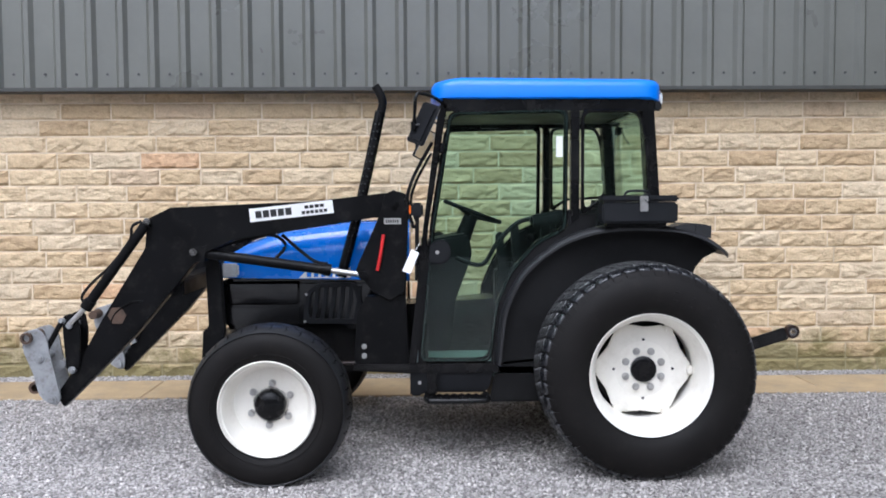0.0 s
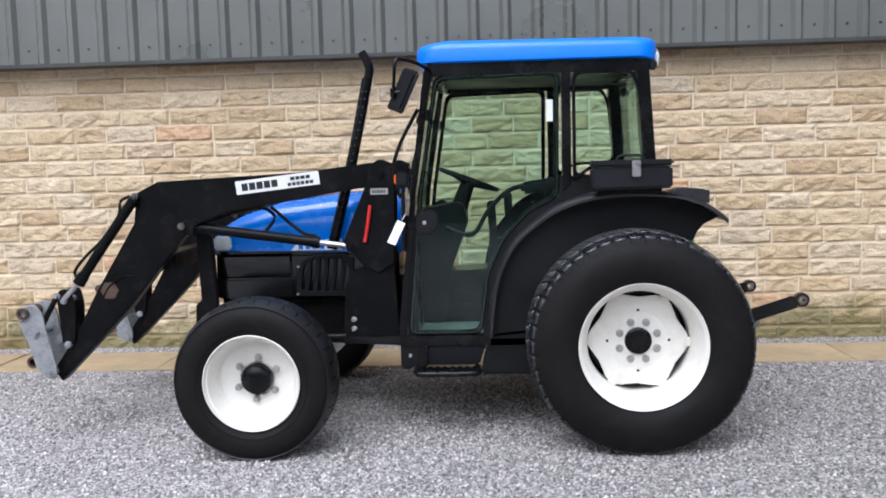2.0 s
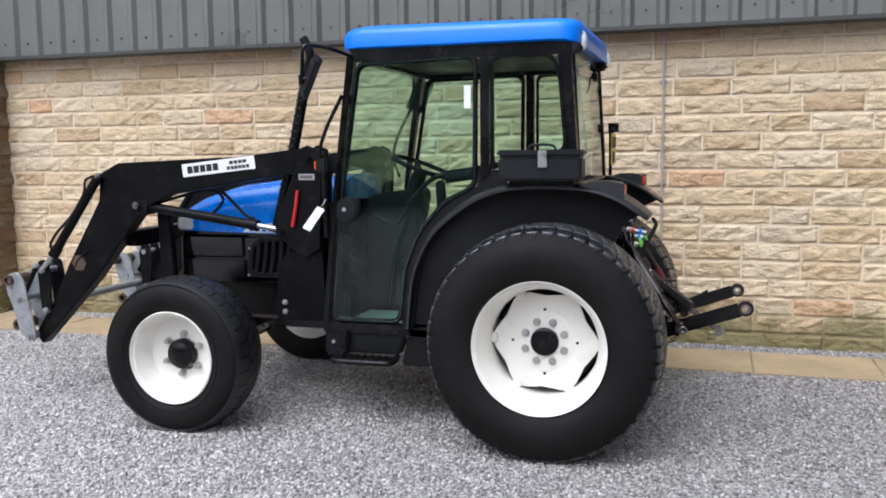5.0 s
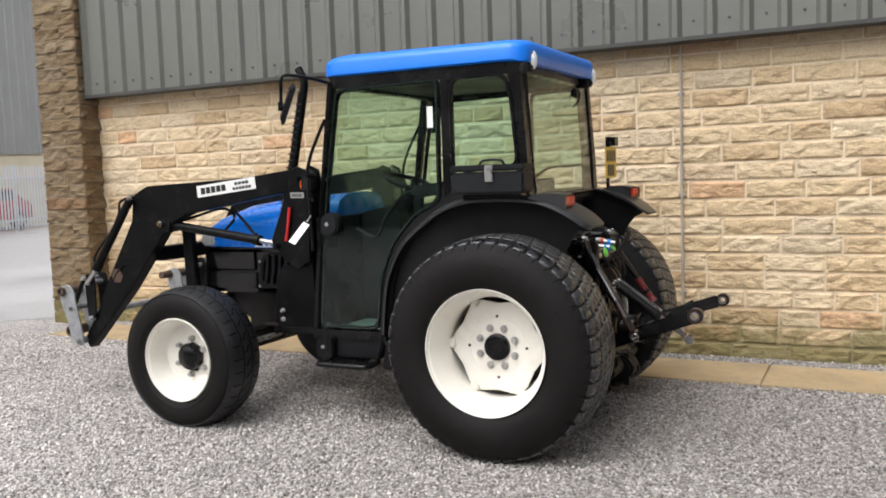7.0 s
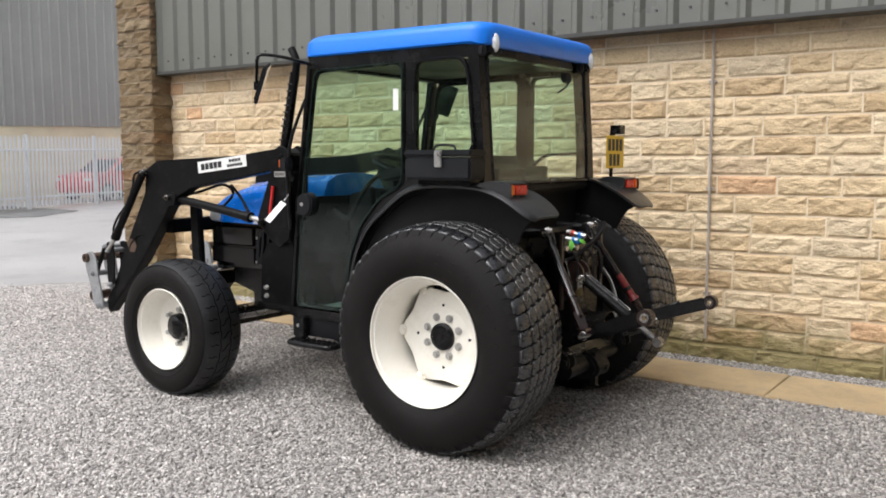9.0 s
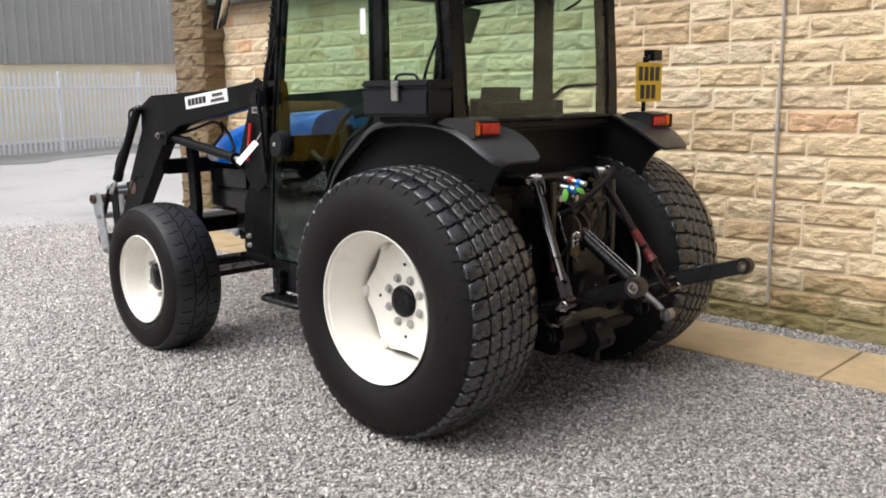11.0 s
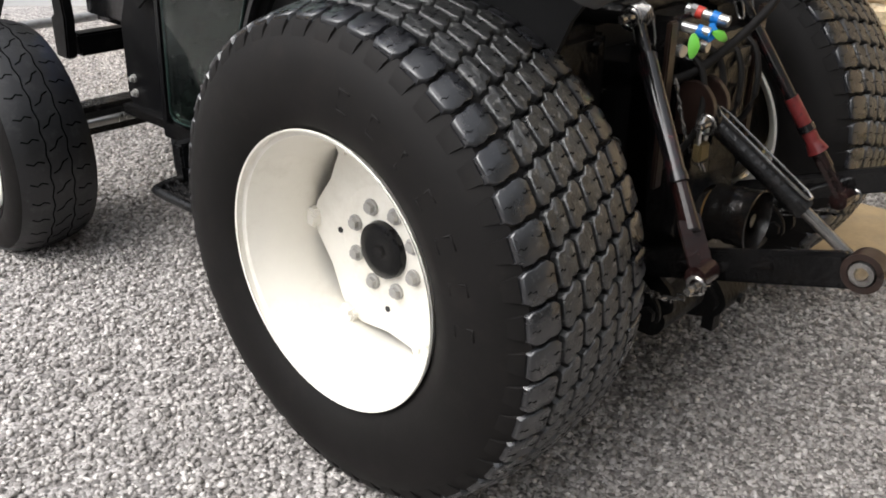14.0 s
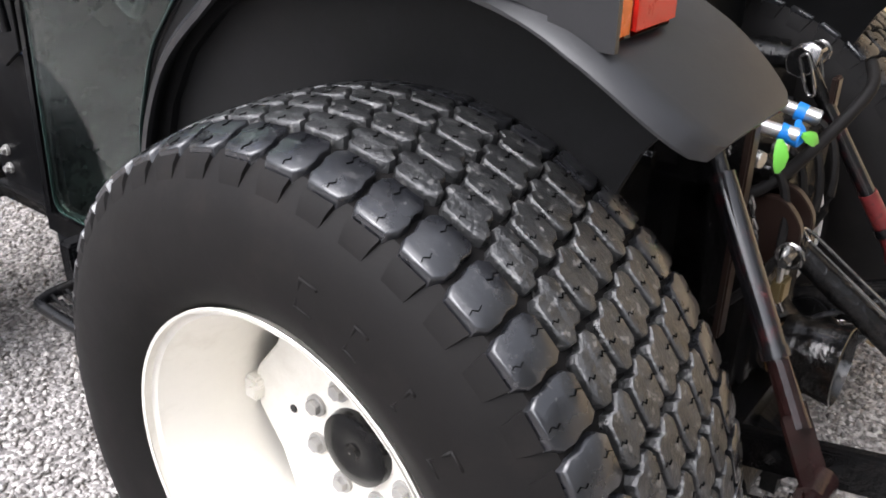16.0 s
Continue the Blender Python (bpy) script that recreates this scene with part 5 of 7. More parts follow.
for s, y in sides(-0.46):
    a, b = sorted((y, y + s * 0.09))
    bm = bmesh.new()
    prism(bm, ARM, a, b, 0.006)
    prism(bm, [(-2.60, 1.30), (-2.60, 1.21), (-2.535, 1.21), (-2.52, 1.30)], a - 0.006, b + 0.006, 0.004)
    arm = part("loader_arm", bm, M_ARM, tractor, "black box-section loader arm")
    for x, z, r in ((-2.590, 1.268, 0.022), (-2.856, 1.448, 0.020), (-3.315, 0.578, 0.021), (-3.363, 0.869, 0.019), (-3.322, 0.841, 0.019)):
        bm = bmesh.new()
        tube(bm, (x, y - s * 0.035, z), (x, y + s * 0.12, z), r, seg=14)
        bolt(bm, (x, y - s * 0.035, z), r * 0.6, 0.014, (0, -s, 0))
        part("pivot_pin", bm, M_GREYIRON if x < -3 else M_ROD, arm)
    bm = bmesh.new()
    lathe(bm, [(0.001, -s * 0.004), (0.055, -s * 0.004), (0.055, 0.0), (0.001, 0.0)], (-3.052, y, 0.895), 6, closed=False)
    part("worn_plate", bm, M_TUBERUST, arm, "rusty bare patch")
    bm = bmesh.new()
    sweep(bm, [(-2.90, y - s * 0.004, 0.98), (-2.97, y - s * 0.006, 0.975), (-3.06, y - s * 0.006, 0.91), (-3.09, y - s * 0.004, 0.85)], 0.004, 6, 4)
    part("weld_bead", bm, M_ARM, arm)
    # towers of two plates
    bm = bmesh.new()
    for o in (-0.036, 0.114):
        e, f = sorted((y + s * o, y + s * (o + 0.012)))
        prism(bm, TOWER, e, f, 0.003, 1)
    e, f = sorted((y - s * 0.005, y + s * 0.085))
    prism(bm, [(-1.585, 0.995), (-1.355, 1.01), (-1.335, 0.56), (-1.60, 0.56), (-1.66, 0.62), (-1.64, 0.90)], e, f, 0.006)
    rbox(bm, -1.37, -1.352, e, f, 1.0, 1.45, 0.003)
    tower = part("loader_tower", bm, M_ARM, tractor, "black loader upright bolted to the chassis")
    for x, z, r in ((-1.415, 1.545, 0.024), (-1.600, 1.125, 0.026), (-1.60, 0.70, 0.016), (-1.60, 0.645, 0.016)):
        bm = bmesh.new()
        head_y = y - s * (0.050 if z > 0.8 else 0.014)
        tube(bm, (x, head_y, z), (x, y + s * 0.14, z), r, seg=14)
        bolt(bm, (x, head_y, z), r * 0.65, 0.012, (0, -s, 0))
        part("tower_bolt", bm, M_ARM if z > 0.8 else M_NUT, tower)
    if s > 0:
        bm = bmesh.new()
        sweep(bm, [(-1.478, y - 0.050, 1.365), (-1.492, y - 0.052, 1.27), (-1.515, y - 0.052, 1.155)], 0.010, 8, 3)
        part("release_lever", bm, M_RED, tower, "red painted release lever")
        bm = bmesh.new()
        rbox(bm, -1.475, -1.375, y - 0.0385, y - 0.0365, 1.425, 1.460)
        part("serial_plate", bm, M_NUT, tower)
        bm = bmesh.new()
        bars(bm, -1.465, 1.433, 0.08, 0.018, y - 0.0388, 6, 0.0008)
        part("serial_bars", bm, M_INK, tower)
    # lift and tilt cylinders
    cyl_y = y + s * 0.045
    bm = bmesh.new()
    tube(bm, (-2.584, cyl_y, 1.262), (-1.80, cyl_y, 1.150), 0.030, seg=18)
    tube(bm, (-2.62, cyl_y, 1.267), (-2.55, cyl_y, 1.257), 0.038, seg=18)
    tube(bm, (-1.84, cyl_y, 1.156), (-1.795, cyl_y, 1.149), 0.036, seg=18)
    lift = part("lift_cylinder", bm, M_ARM, tractor, "black hydraulic lift cylinder")
    bm = bmesh.new()
    tube(bm, (-1.80, cyl_y, 1.150), (-1.60, cyl_y, 1.122), 0.017, seg=14)
    part("piston_rod", bm, M_STEEL, lift, "bright chrome rod")
    bm = bmesh.new()
    sweep(bm, [(-2.50, cyl_y, 1.275), (-2.40, cyl_y + s * 0.08, 1.31), (-2.18, cyl_y + s * 0.10, 1.36), (-2.08, cyl_y + s * 0.10, 1.30), (-2.14, cyl_y + s * 0.06, 1.21)], 0.010, 8, 5)
    sweep(bm, [(-2.10, cyl_y + s * 0.10, 1.36), (-2.0, cyl_y + s * 0.10, 1.27), (-1.9, cyl_y + s * 0.06, 1.20), (-1.82, cyl_y, 1.19)], 0.010, 8, 5)
    part("hydraulic_hose", bm, M_RUBBER, lift)
    ty = y - s * 0.028
    bm = bmesh.new()
    tube(bm, (-2.862, ty, 1.432), (-3.215, ty, 0.955), 0.029, seg=18)
    tube(bm, (-3.19, ty, 0.99), (-3.225, ty, 0.942), 0.035, seg=18)
    tilt = part("tilt_cylinder", bm, M_ARM, tractor, "black hydraulic tilt cylinder")
    bm = bmesh.new()
    tube(bm, (-3.21, ty, 0.962), (-3.325, ty, 0.845), 0.016, seg=14)
    part("piston_rod", bm, M_STEEL, tilt)
    bm = bmesh.new()
    sweep(bm, [(-2.885, ty, 1.45), (-2.935, ty - s * 0.02, 1.42), (-2.95, ty - s * 0.02, 1.34), (-3.06, ty - s * 0.01, 1.20), (-3.17, ty - s * 0.01, 1.10), (-3.24, ty, 1.02), (-3.235, ty, 0.98)], 0.009, 8, 4)
    part("hydraulic_hose", bm, M_RUBBER, tilt)
    # tilt links and implement bracket
    bm = bmesh.new()
    for o in (-0.02, 0.098):
        e, f = sorted((y + s * o, y + s * (o + 0.012)))
        prism(bm, round_poly(LUG, 0.03, 3), e, f, 0.002, 1)
    part("tilt_link", bm, M_ARM, tractor, "black tilt link plate")
    bm = bmesh.new()
    e, f = sorted((y - s * 0.062, y - s * 0.046))
    prism(bm, round_poly(HEAD, 0.03, 3), e, f, 0.003, 1)
    e, f = sorted((y + s * 0.10, y + s * 0.118))
    prism(bm, round_poly(HEAD, 0.03, 3), e, f, 0.003, 1)
    head = part("implement_bracket", bm, M_GREYIRON, tractor, "scuffed grey implement bracket")
    for px, pz, pr, po in ((-3.553, 0.775, 0.034, 0.085), (-3.525, 0.478, 0.036, 0.050)):
        bm = bmesh.new()
        a0, a1 = sorted((-s * po, s * 0.13))
        lathe(bm, [(pr, a0), (pr, a1), (pr * 0.62, a1), (pr * 0.62, a0)], (px, y, pz), 20)
        part("bracket_bush", bm, M_TUBERUST, head, "rusty open bush")
    for px, pz, pr in ((-3.485, 0.655, 0.022), (-3.418, 0.412, 0.026)):
        bm = bmesh.new()
        tube(bm, (px, y - s * 0.072, pz), (px, y + s * 0.13, pz), pr, seg=16)
        bolt(bm, (px, y - s * 0.072, pz), pr * 0.62, 0.012, (0, -s, 0))
        part("bracket_pin", bm, M_GREYIRON, head)
    bm = bmesh.new()
    tube(bm, (-3.363, ty, 0.869), (-3.485, ty, 0.655), 0.016, seg=12)
    part("tilt_rod", bm, M_ARM, tractor)
    # front post of the loader frame
    bm = bmesh.new()
    e, f = sorted((y + s * 0.15, y + s * 0.20))
    prism(bm, [(-2.57, 1.26), (-2.475, 1.20), (-2.455, 0.78), (-2.49, 0.60), (-2.60, 0.60), (-2.59, 0.78), (-2.555, 0.80)], e, f, 0.008)
    part("front_post", bm, M_ARM, tractor, "black upright in front of the engine")
bm = bmesh.new()
rbox(bm, -2.80, -2.68, -0.38, my(-0.38), 1.00, 1.10, 0.008)
part("cross_beam", bm, M_ARM, tractor, "black cross beam between the loader arms")
bm = bmesh.new()
tube(bm, (-3.40, -0.43, 0.60), (-3.40, my(-0.43), 0.60), 0.026, seg=14)
part("cross_tube", bm, M_GREYIRON, tractor)
for y0, y1 in ((-0.34, -0.24), (my(-0.34), my(-0.24))):
    bm = bmesh.new()
    tube(bm, (-3.553, y0, 0.775), (-3.553, y1, 0.775), 0.030, seg=14)
    part("stub_tube", bm, M_TUBERUST, tractor, "rusty stub tube on the bracket")
bm = bmesh.new()
rbox(bm, -2.60, -2.50, YC - 0.36, YC + 0.36, 0.60, 0.70, 0.01)
part("front_beam", bm, M_ARM, tractor)
# maker's label on the arm
bm = bmesh.new()
lab = Matrix.Translation((-2.2595, -0.4630, 1.440)) @ Matrix.Rotation(-math.atan2(0.052, 0.49), 4, "Y")


def on_label(bm2):
    for vv in bm2.verts:
        vv.co = lab @ vv.co
    return bm2


rbox(bm, 0.0, 0.492, -0.0015, 0.001, 0.0, 0.078)
label = part("arm_label", on_label(bm), M_WHITE, tractor, "white label with rows of black bars on the loader arm", 0)


def label_bar(x0, x1, z0, z1):
    b2 = bmesh.new()
    rbox(b2, x0, x1, -0.0034, -0.0022, z0, z1)
    part("label_bar", on_label(b2), M_INK, label, "", 0)


for k in range(5):
    label_bar(0.035 + 0.044 * k, 0.071 + 0.044 * k, 0.018, 0.060)
for k in range(4):
    label_bar(0.325 + 0.030 * k, 0.349 + 0.030 * k, 0.043, 0.062)
for k in range(6):
    label_bar(0.305 + 0.026 * k, 0.325 + 0.026 * k, 0.012, 0.031)
# paper price tag hanging at the door post
bm = bmesh.new()
rbox(bm, -0.024, 0.024, -0.001, 0.001, -0.085, 0.070, 0.0, 2)
lean = Vector((0.44, 0.80, 1.0)).normalized()
across = Vector((1.0, 0.0, -0.44)).normalized()
hang = Matrix((across, lean.cross(across), lean)).transposed().to_4x4()
for vv in bm.verts:
    vv.co = Matrix.Translation((-1.315, -0.64, 1.22)) @ hang @ vv.co
tag = tagged(part("paper_tag", bm, M_WHITE, None, "", 0), "white paper tag tied to the black cab post", "tag")
bm = bmesh.new()
tube(bm, (-1.29, -0.60, 1.28), (-1.265, -0.585, 1.32), 0.002, seg=6)
part("tag_string", bm, M_WHITE, tag)

# ---- three-point linkage ----
bm = bmesh.new()
rbox(bm, 0.22, 0.42, YC - 0.17, YC + 0.17, 0.50, 1.05, 0.03)
rbox(bm, 0.30, 0.44, YC - 0.06, YC + 0.06, 0.78, 0.92, 0.02)
tube(bm, (0.40, YC, 0.60), (0.46, YC - 0.03, 0.60), 0.09, 0.07, 20)
tube(bm, (0.44, YC - 0.035, 0.595), (0.57, YC - 0.035, 0.595), 0.020, seg=12)
rbox(bm, 0.25, 0.46, YC - 0.28, YC + 0.28, 0.40, 0.50, 0.045, 4)
tube(bm, (0.22, -0.20, 1.12), (0.22, my(-0.20), 1.12), 0.025, seg=14)
rear = part("rear_housing", bm, M_GREASE, tractor, "greasy black rear hitch housing")
bm = bmesh.new()
prism(bm, round_poly([(0.24, 0.30), (0.24, 0.46), (0.40, 0.47), (0.52, 0.42), (0.56, 0.35), (0.53, 0.30), (0.42, 0.275)], 0.05), YC - 0.10, YC + 0.07, 0.02)
prism(bm, round_poly([(0.28, 0.34), (0.28, 0.45), (0.47, 0.44), (0.515, 0.38), (0.48, 0.325)], 0.04), -0.21, YC - 0.12, 0.018)
prism(bm, round_poly([(0.30, 0.35), (0.30, 0.45), (0.45, 0.44), (0.485, 0.39), (0.45, 0.34)], 0.04), YC + 0.09, my(-0.21), 0.018)
rbox(bm, 0.485, 0.520, YC - 0.070, YC - 0.030, 0.25, 0.44, 0.012)
bolt(bm, (0.56, YC - 0.015, 0.35), 0.016, 0.012, (1, 0, 0))
part("drawbar_casting", bm, M_GRIME, rear, "drawbar casting caked in oily black dirt")
bm = bmesh.new()
lathe(bm, [(0.068, 0.0), (0.072, 0.0), (0.078, 0.03), (0.074, 0.045), (0.081, 0.06), (0.077, 0.075), (0.086, 0.125), (0.082, 0.127), (0.071, 0.07)], (0, 0, 0), 32)
for vv in bm.verts:
    vv.co = Matrix.Translation((0.46, YC - 0.035, 0.595)) @ Matrix.Rotation(radians(-90), 4, "Z") @ vv.co
part("pto_guard", bm, M_SHIELD, rear, "oily steel shaft guard ring")
for s, y in sides(-0.20):
    ye = -0.365 if s > 0 else 0.62
    yt = -0.185 if s > 0 else 0.33
    yd = -0.375 if s > 0 else 0.465
    tip = Vector((0.99 if s > 0 else 0.978, ye, 0.755 if s > 0 else 0.698))
    root = Vector((0.33, y, 0.50))
    bm = bmesh.new()
    d = (tip - root).normalized()
    mid = (tip + root) / 2
    m = Matrix.Translation(mid) @ d.to_track_quat("X", "Z").to_matrix().to_4x4()
    n0 = len(bm.edges)
    bmesh.ops.create_cube(bm, size=1, matrix=m @ Matrix.Diagonal(((tip - root).length - 0.06, 0.030, 0.075, 1)))
    bevel_new(bm, n0, 0.006)
    n0 = len(bm.edges)
    bmesh.ops.create_cube(bm, size=1, matrix=Matrix.Translation(tip.lerp(root, 0.16)) @ d.to_track_quat("X", "Z").to_matrix().to_4x4() @ Matrix.Diagonal((0.16, 0.036, 0.060, 1)))
    bevel_new(bm, n0, 0.008)
    for f in (0.36, 0.52):
        bolt(bm, root.lerp(tip, f) + Vector((0, -0.016, 0)), 0.012, 0.010)
    link = part("lower_link", bm, M_GREASE, tractor, "black lower link arm with ball end")
    bm = bmesh.new()
    lathe(bm, [(0.024, -0.026), (0.029, 0.0), (0.024, 0.026), (0.014, 0.026), (0.014, -0.026)], tip, 20)
    part("ball_end", bm, M_ROD, link, "worn steel ball")
    bm = bmesh.new()
    lathe(bm, [(0.041, -0.022), (0.041, 0.022), (0.028, 0.022), (0.028, -0.022)], tip, 24)
    part("link_eye", bm, M_RUST, link, "rusty brown eye of the link")
    top = Vector((0.325, yt, 1.13))
    bot = Vector((0.665, yd, 0.640 if s > 0 else 0.57))
    bm = bmesh.new()
    p1 = top.lerp(bot, 0.16)
    p2 = top.lerp(bot, 0.66)
    tube(bm, p1, p2, 0.0235 if s > 0 else 0.0185, 0.0215 if s > 0 else 0.0175, seg=20)
    tube(bm, p2.lerp(p1, 0.06), p2, 0.0245, seg=20)
    rod = part("lift_rod", bm, M_RODPAINT, tractor, "glossy black lift rod with chipped red paint")
    bm = bmesh.new()
    tube(bm, p2, p2.lerp(bot, 0.55), 0.019, 0.022, 12)
    axis = (bot - p2).normalized()
    for o in (-0.022, 0.022):
        n0 = len(bm.edges)
        m = Matrix.Translation(p2.lerp(bot, 0.72) + Vector((0, o, 0))) @ axis.to_track_quat("X", "Y").to_matrix().to_4x4()
        bmesh.ops.create_cube(bm, size=1, matrix=m @ Matrix.Diagonal(((bot - p2).length * 0.66, 0.012, 0.030, 1)))
        bevel_new(bm, n0, 0.004)
    tube(bm, bot + Vector((0, -0.032, 0)), bot + Vector((0, 0.032, 0)), 0.026, seg=14)
    tube(bm, bot + Vector((0, -0.045, 0)), bot + Vector((0, 0.045, 0)), 0.011, seg=10)
    part("rod_fork", bm, M_REDFORK, rod)
    if s < 0:
        bm = bmesh.new()
        tube(bm, p1.lerp(p2, 0.68), p2.lerp(bot, 0.2), 0.0205, seg=18)
        tube(bm, p2.lerp(bot, 0.16), p2.lerp(bot, 0.30), 0.0205, 0.030, seg=18)
        part("red_sleeve", bm, M_REDROD, rod, "worn red painted sleeve")
    bm = bmesh.new()
    tube(bm, top, p1, 0.020, 0.015, 12)
    tube(bm, top + Vector((0, -0.032, 0)), top + Vector((0, 0.032, 0)), 0.026, seg=14)
    part("rod_head", bm, M_GREASE, rod)
    bm = bmesh.new()
    axis_p = Vector((0.12, yt - s * 0.0, 1.13))
    tube(bm, axis_p, top, 0.034, 0.022, 12)
    part("lift_arm", bm, M_GREASE, tractor)
    bm = bmesh.new()
    tube(bm, (0.36, y + s * 0.06, 0.46), (0.80, ye + s * 0.03, 0.69), 0.008, seg=8)
    part("check_chain", bm, M_GREASE, tractor)
# top link, folded down
A = Vector((0.46, 0.0, 0.868))
B = Vector((0.868, 0.105, 0.535))
bm = bmesh.new()
tube(bm, A, A.lerp(B, 0.58), 0.027, 0.029, seg=20)
tube(bm, A.lerp(B, 0.54), A.lerp(B, 0.60), 0.031, seg=6)
tube(bm, A + Vector((0, -0.03, 0)), A + Vector((0, 0.03, 0)), 0.032, seg=14)
top_link = part("top_link", bm, M_GREASE, tractor, "folded top link with bright thread")
bm = bmesh.new()
tube(bm, A.lerp(B, 0.58), A.lerp(B, 0.94), 0.0155, seg=14)
part("thread", bm, M_ROD, top_link)
bm = bmesh.new()
u = Vector((0.012, 0, 0.034))
w2 = Vector((0, 0.016, 0))
sweep(bm, [A.lerp(B, 0.05) + u - w2, A.lerp(B, 0.30) + u - w2, A.lerp(B, 0.56) + u - w2, A.lerp(B, 0.60) + u, A.lerp(B, 0.56) + u + w2, A.lerp(B, 0.30) + u + w2, A.lerp(B, 0.05) + u + w2, A.lerp(B, 0.0) + u, A.lerp(B, 0.05) + u - w2], 0.0036, 6, 2)
part("wire_clip", bm, M_ROD, top_link, "bent wire locking clip")
bm = bmesh.new()
tube(bm, B + Vector((0, -0.022, 0)), B + Vector((0, 0.022, 0)), 0.027, seg=16)
tube(bm, B + Vector((0, -0.026, 0)), B + Vector((0, 0.026, 0)), 0.012, seg=12)
part("ball_end", bm, M_ROD, top_link)
bm = bmesh.new()
rbox(bm, 0.28, 0.375, -0.09, 0.10, 0.98, 1.12, 0.01)
spool = part("spool_block", bm, M_GREASE, tractor, "hydraulic valve block with couplings")
for p, q in (((0.345, 0.020, 1.125), (0.455, 0.034, 1.102)), ((0.345, -0.050, 1.098), (0.440, -0.030, 1.082)), ((0.34, -0.06, 1.045), (0.40, -0.075, 1.040)), ((0.34, 0.03, 1.040), (0.41, 0.03, 1.036))):
    bm = bmesh.new()
    p, q = Vector(p), Vector(q)
    tube(bm, p, q, 0.0125, seg=14)
    tube(bm, p.lerp(q, 0.10), p.lerp(q, 0.28), 0.0155, seg=6)
    tube(bm, p.lerp(q, 0.72), p.lerp(q, 0.98), 0.0150, seg=14)
    part("coupling", bm, M_STEEL, spool, "bright steel hydraulic coupling")
for m_, a, b, r in ((M_REDCAP, (0.372, 0.022, 1.120), (0.388, 0.025, 1.116), 0.0165), (M_BLUECAP, (0.412, 0.028, 1.111), (0.430, 0.030, 1.107), 0.0170), (M_BLUECAP, (0.408, -0.037, 1.088), (0.440, -0.028, 1.078), 0.0165)):
    bm = bmesh.new()
    tube(bm, a, b, r, r * 0.94, 16)
    part("dust_cap", bm, m_, spool, "coloured plastic dust cap")
for m_, base, tip, wide in ((M_GREENCAP, (0.445, -0.028, 1.086), (0.462, 0.014, 1.064), 0.013), (M_GREENCAP, (0.425, -0.082, 1.088), (0.436, -0.104, 1.034), 0.015), (M_BLUECAP, (0.425, 0.012, 1.098), (0.438, -0.034, 1.064), 0.015)):
    # a leaf-shaped flap
    base, tip = Vector(base), Vector(tip)
    d = tip - base
    side = d.cross(Vector((0.7, -0.6, 0.3))).normalized()
    nrm = side.cross(d).normalized()
    bm = bmesh.new()
    loops = []
    for f, w in ((0.0, 0.35), (0.2, 0.8), (0.5, 1.0), (0.8, 0.75), (1.0, 0.3)):
        q = base + d * f + nrm * 0.008 * math.sin(f * 3.1)
        loops.append([bm.verts.new(q + side * wide * w * a + nrm * b) for a, b in ((-1, 0.0), (0, 0.004), (1, 0.0), (0, -0.003))])
    for p, q in zip(loops, loops[1:]):
        for k in range(4):
            bm.faces.new((p[k], p[(k + 1) % 4], q[(k + 1) % 4], q[k]))
    bm.faces.new(loops[0])
    bm.faces.new(loops[-1][::-1])
    part("cap_flap", bm, m_, spool, "soft plastic cap flap")
bm = bmesh.new()
sweep(bm, [(0.36, -0.10, 0.96), (0.41, -0.02, 0.985), (0.46, 0.08, 1.055), (0.50, 0.163, 1.135), (0.48, 0.22, 1.17)], 0.012, 10, 4)
part("thick_hose", bm, M_RUBBER, tractor, "thick black hydraulic hose")
# padlock and shackle hanging at the top link bracket
bm = bmesh.new()
rbox(bm, 0.458, 0.482, -0.085, -0.035, 0.775, 0.825, 0.006)
lock = part("padlock", bm, M_BRASS, tractor, "small brass padlock with steel shackle")
bm = bmesh.new()
sweep(bm, [(0.47, -0.075, 0.82), (0.47, -0.080, 0.865), (0.47, -0.060, 0.885), (0.47, -0.042, 0.865), (0.47, -0.045, 0.82)], 0.0062, 8, 4)
part("shackle", bm, M_STEEL, lock)
# loose shackle links on the heads of the lift rods
for yy in (-0.185, 0.33):
    for o in (-0.034, 0.034):
        bm = bmesh.new()
        sweep(bm, [(0.325, yy + o, 1.140), (0.336, yy + o, 1.150), (0.346, yy + o, 1.138), (0.366, yy + o * 0.8, 1.078), (0.360, yy + o * 0.8, 1.064), (0.348, yy + o * 0.8, 1.074), (0.325, yy + o, 1.140)], 0.0036, 6, 3)
        part("wire_link", bm, M_ROD, tractor, "bent wire link on the lift rod")
    bm = bmesh.new()
    sweep(bm, [(0.325 + 0.031 * math.cos(k * 0.8), yy - 0.030 + 0.0011 * k, 1.130 + 0.031 * math.sin(k * 0.8)) for k in range(56)], 0.0028, 6, 1)
    part("coil_spring", bm, M_ROD, tractor, "coil spring round the rod head")
for k in range(4):
    y = YC - 0.16 + k * 0.10
    bm = bmesh.new()
    sweep(bm, [(0.30, y, 1.05), (0.42, y + 0.02, 1.00), (0.45, y - 0.02, 0.85), (0.36, y - 0.05, 0.72)], 0.009, 8, 5)
    part("rear_hose", bm, M_RUBBER, tractor)
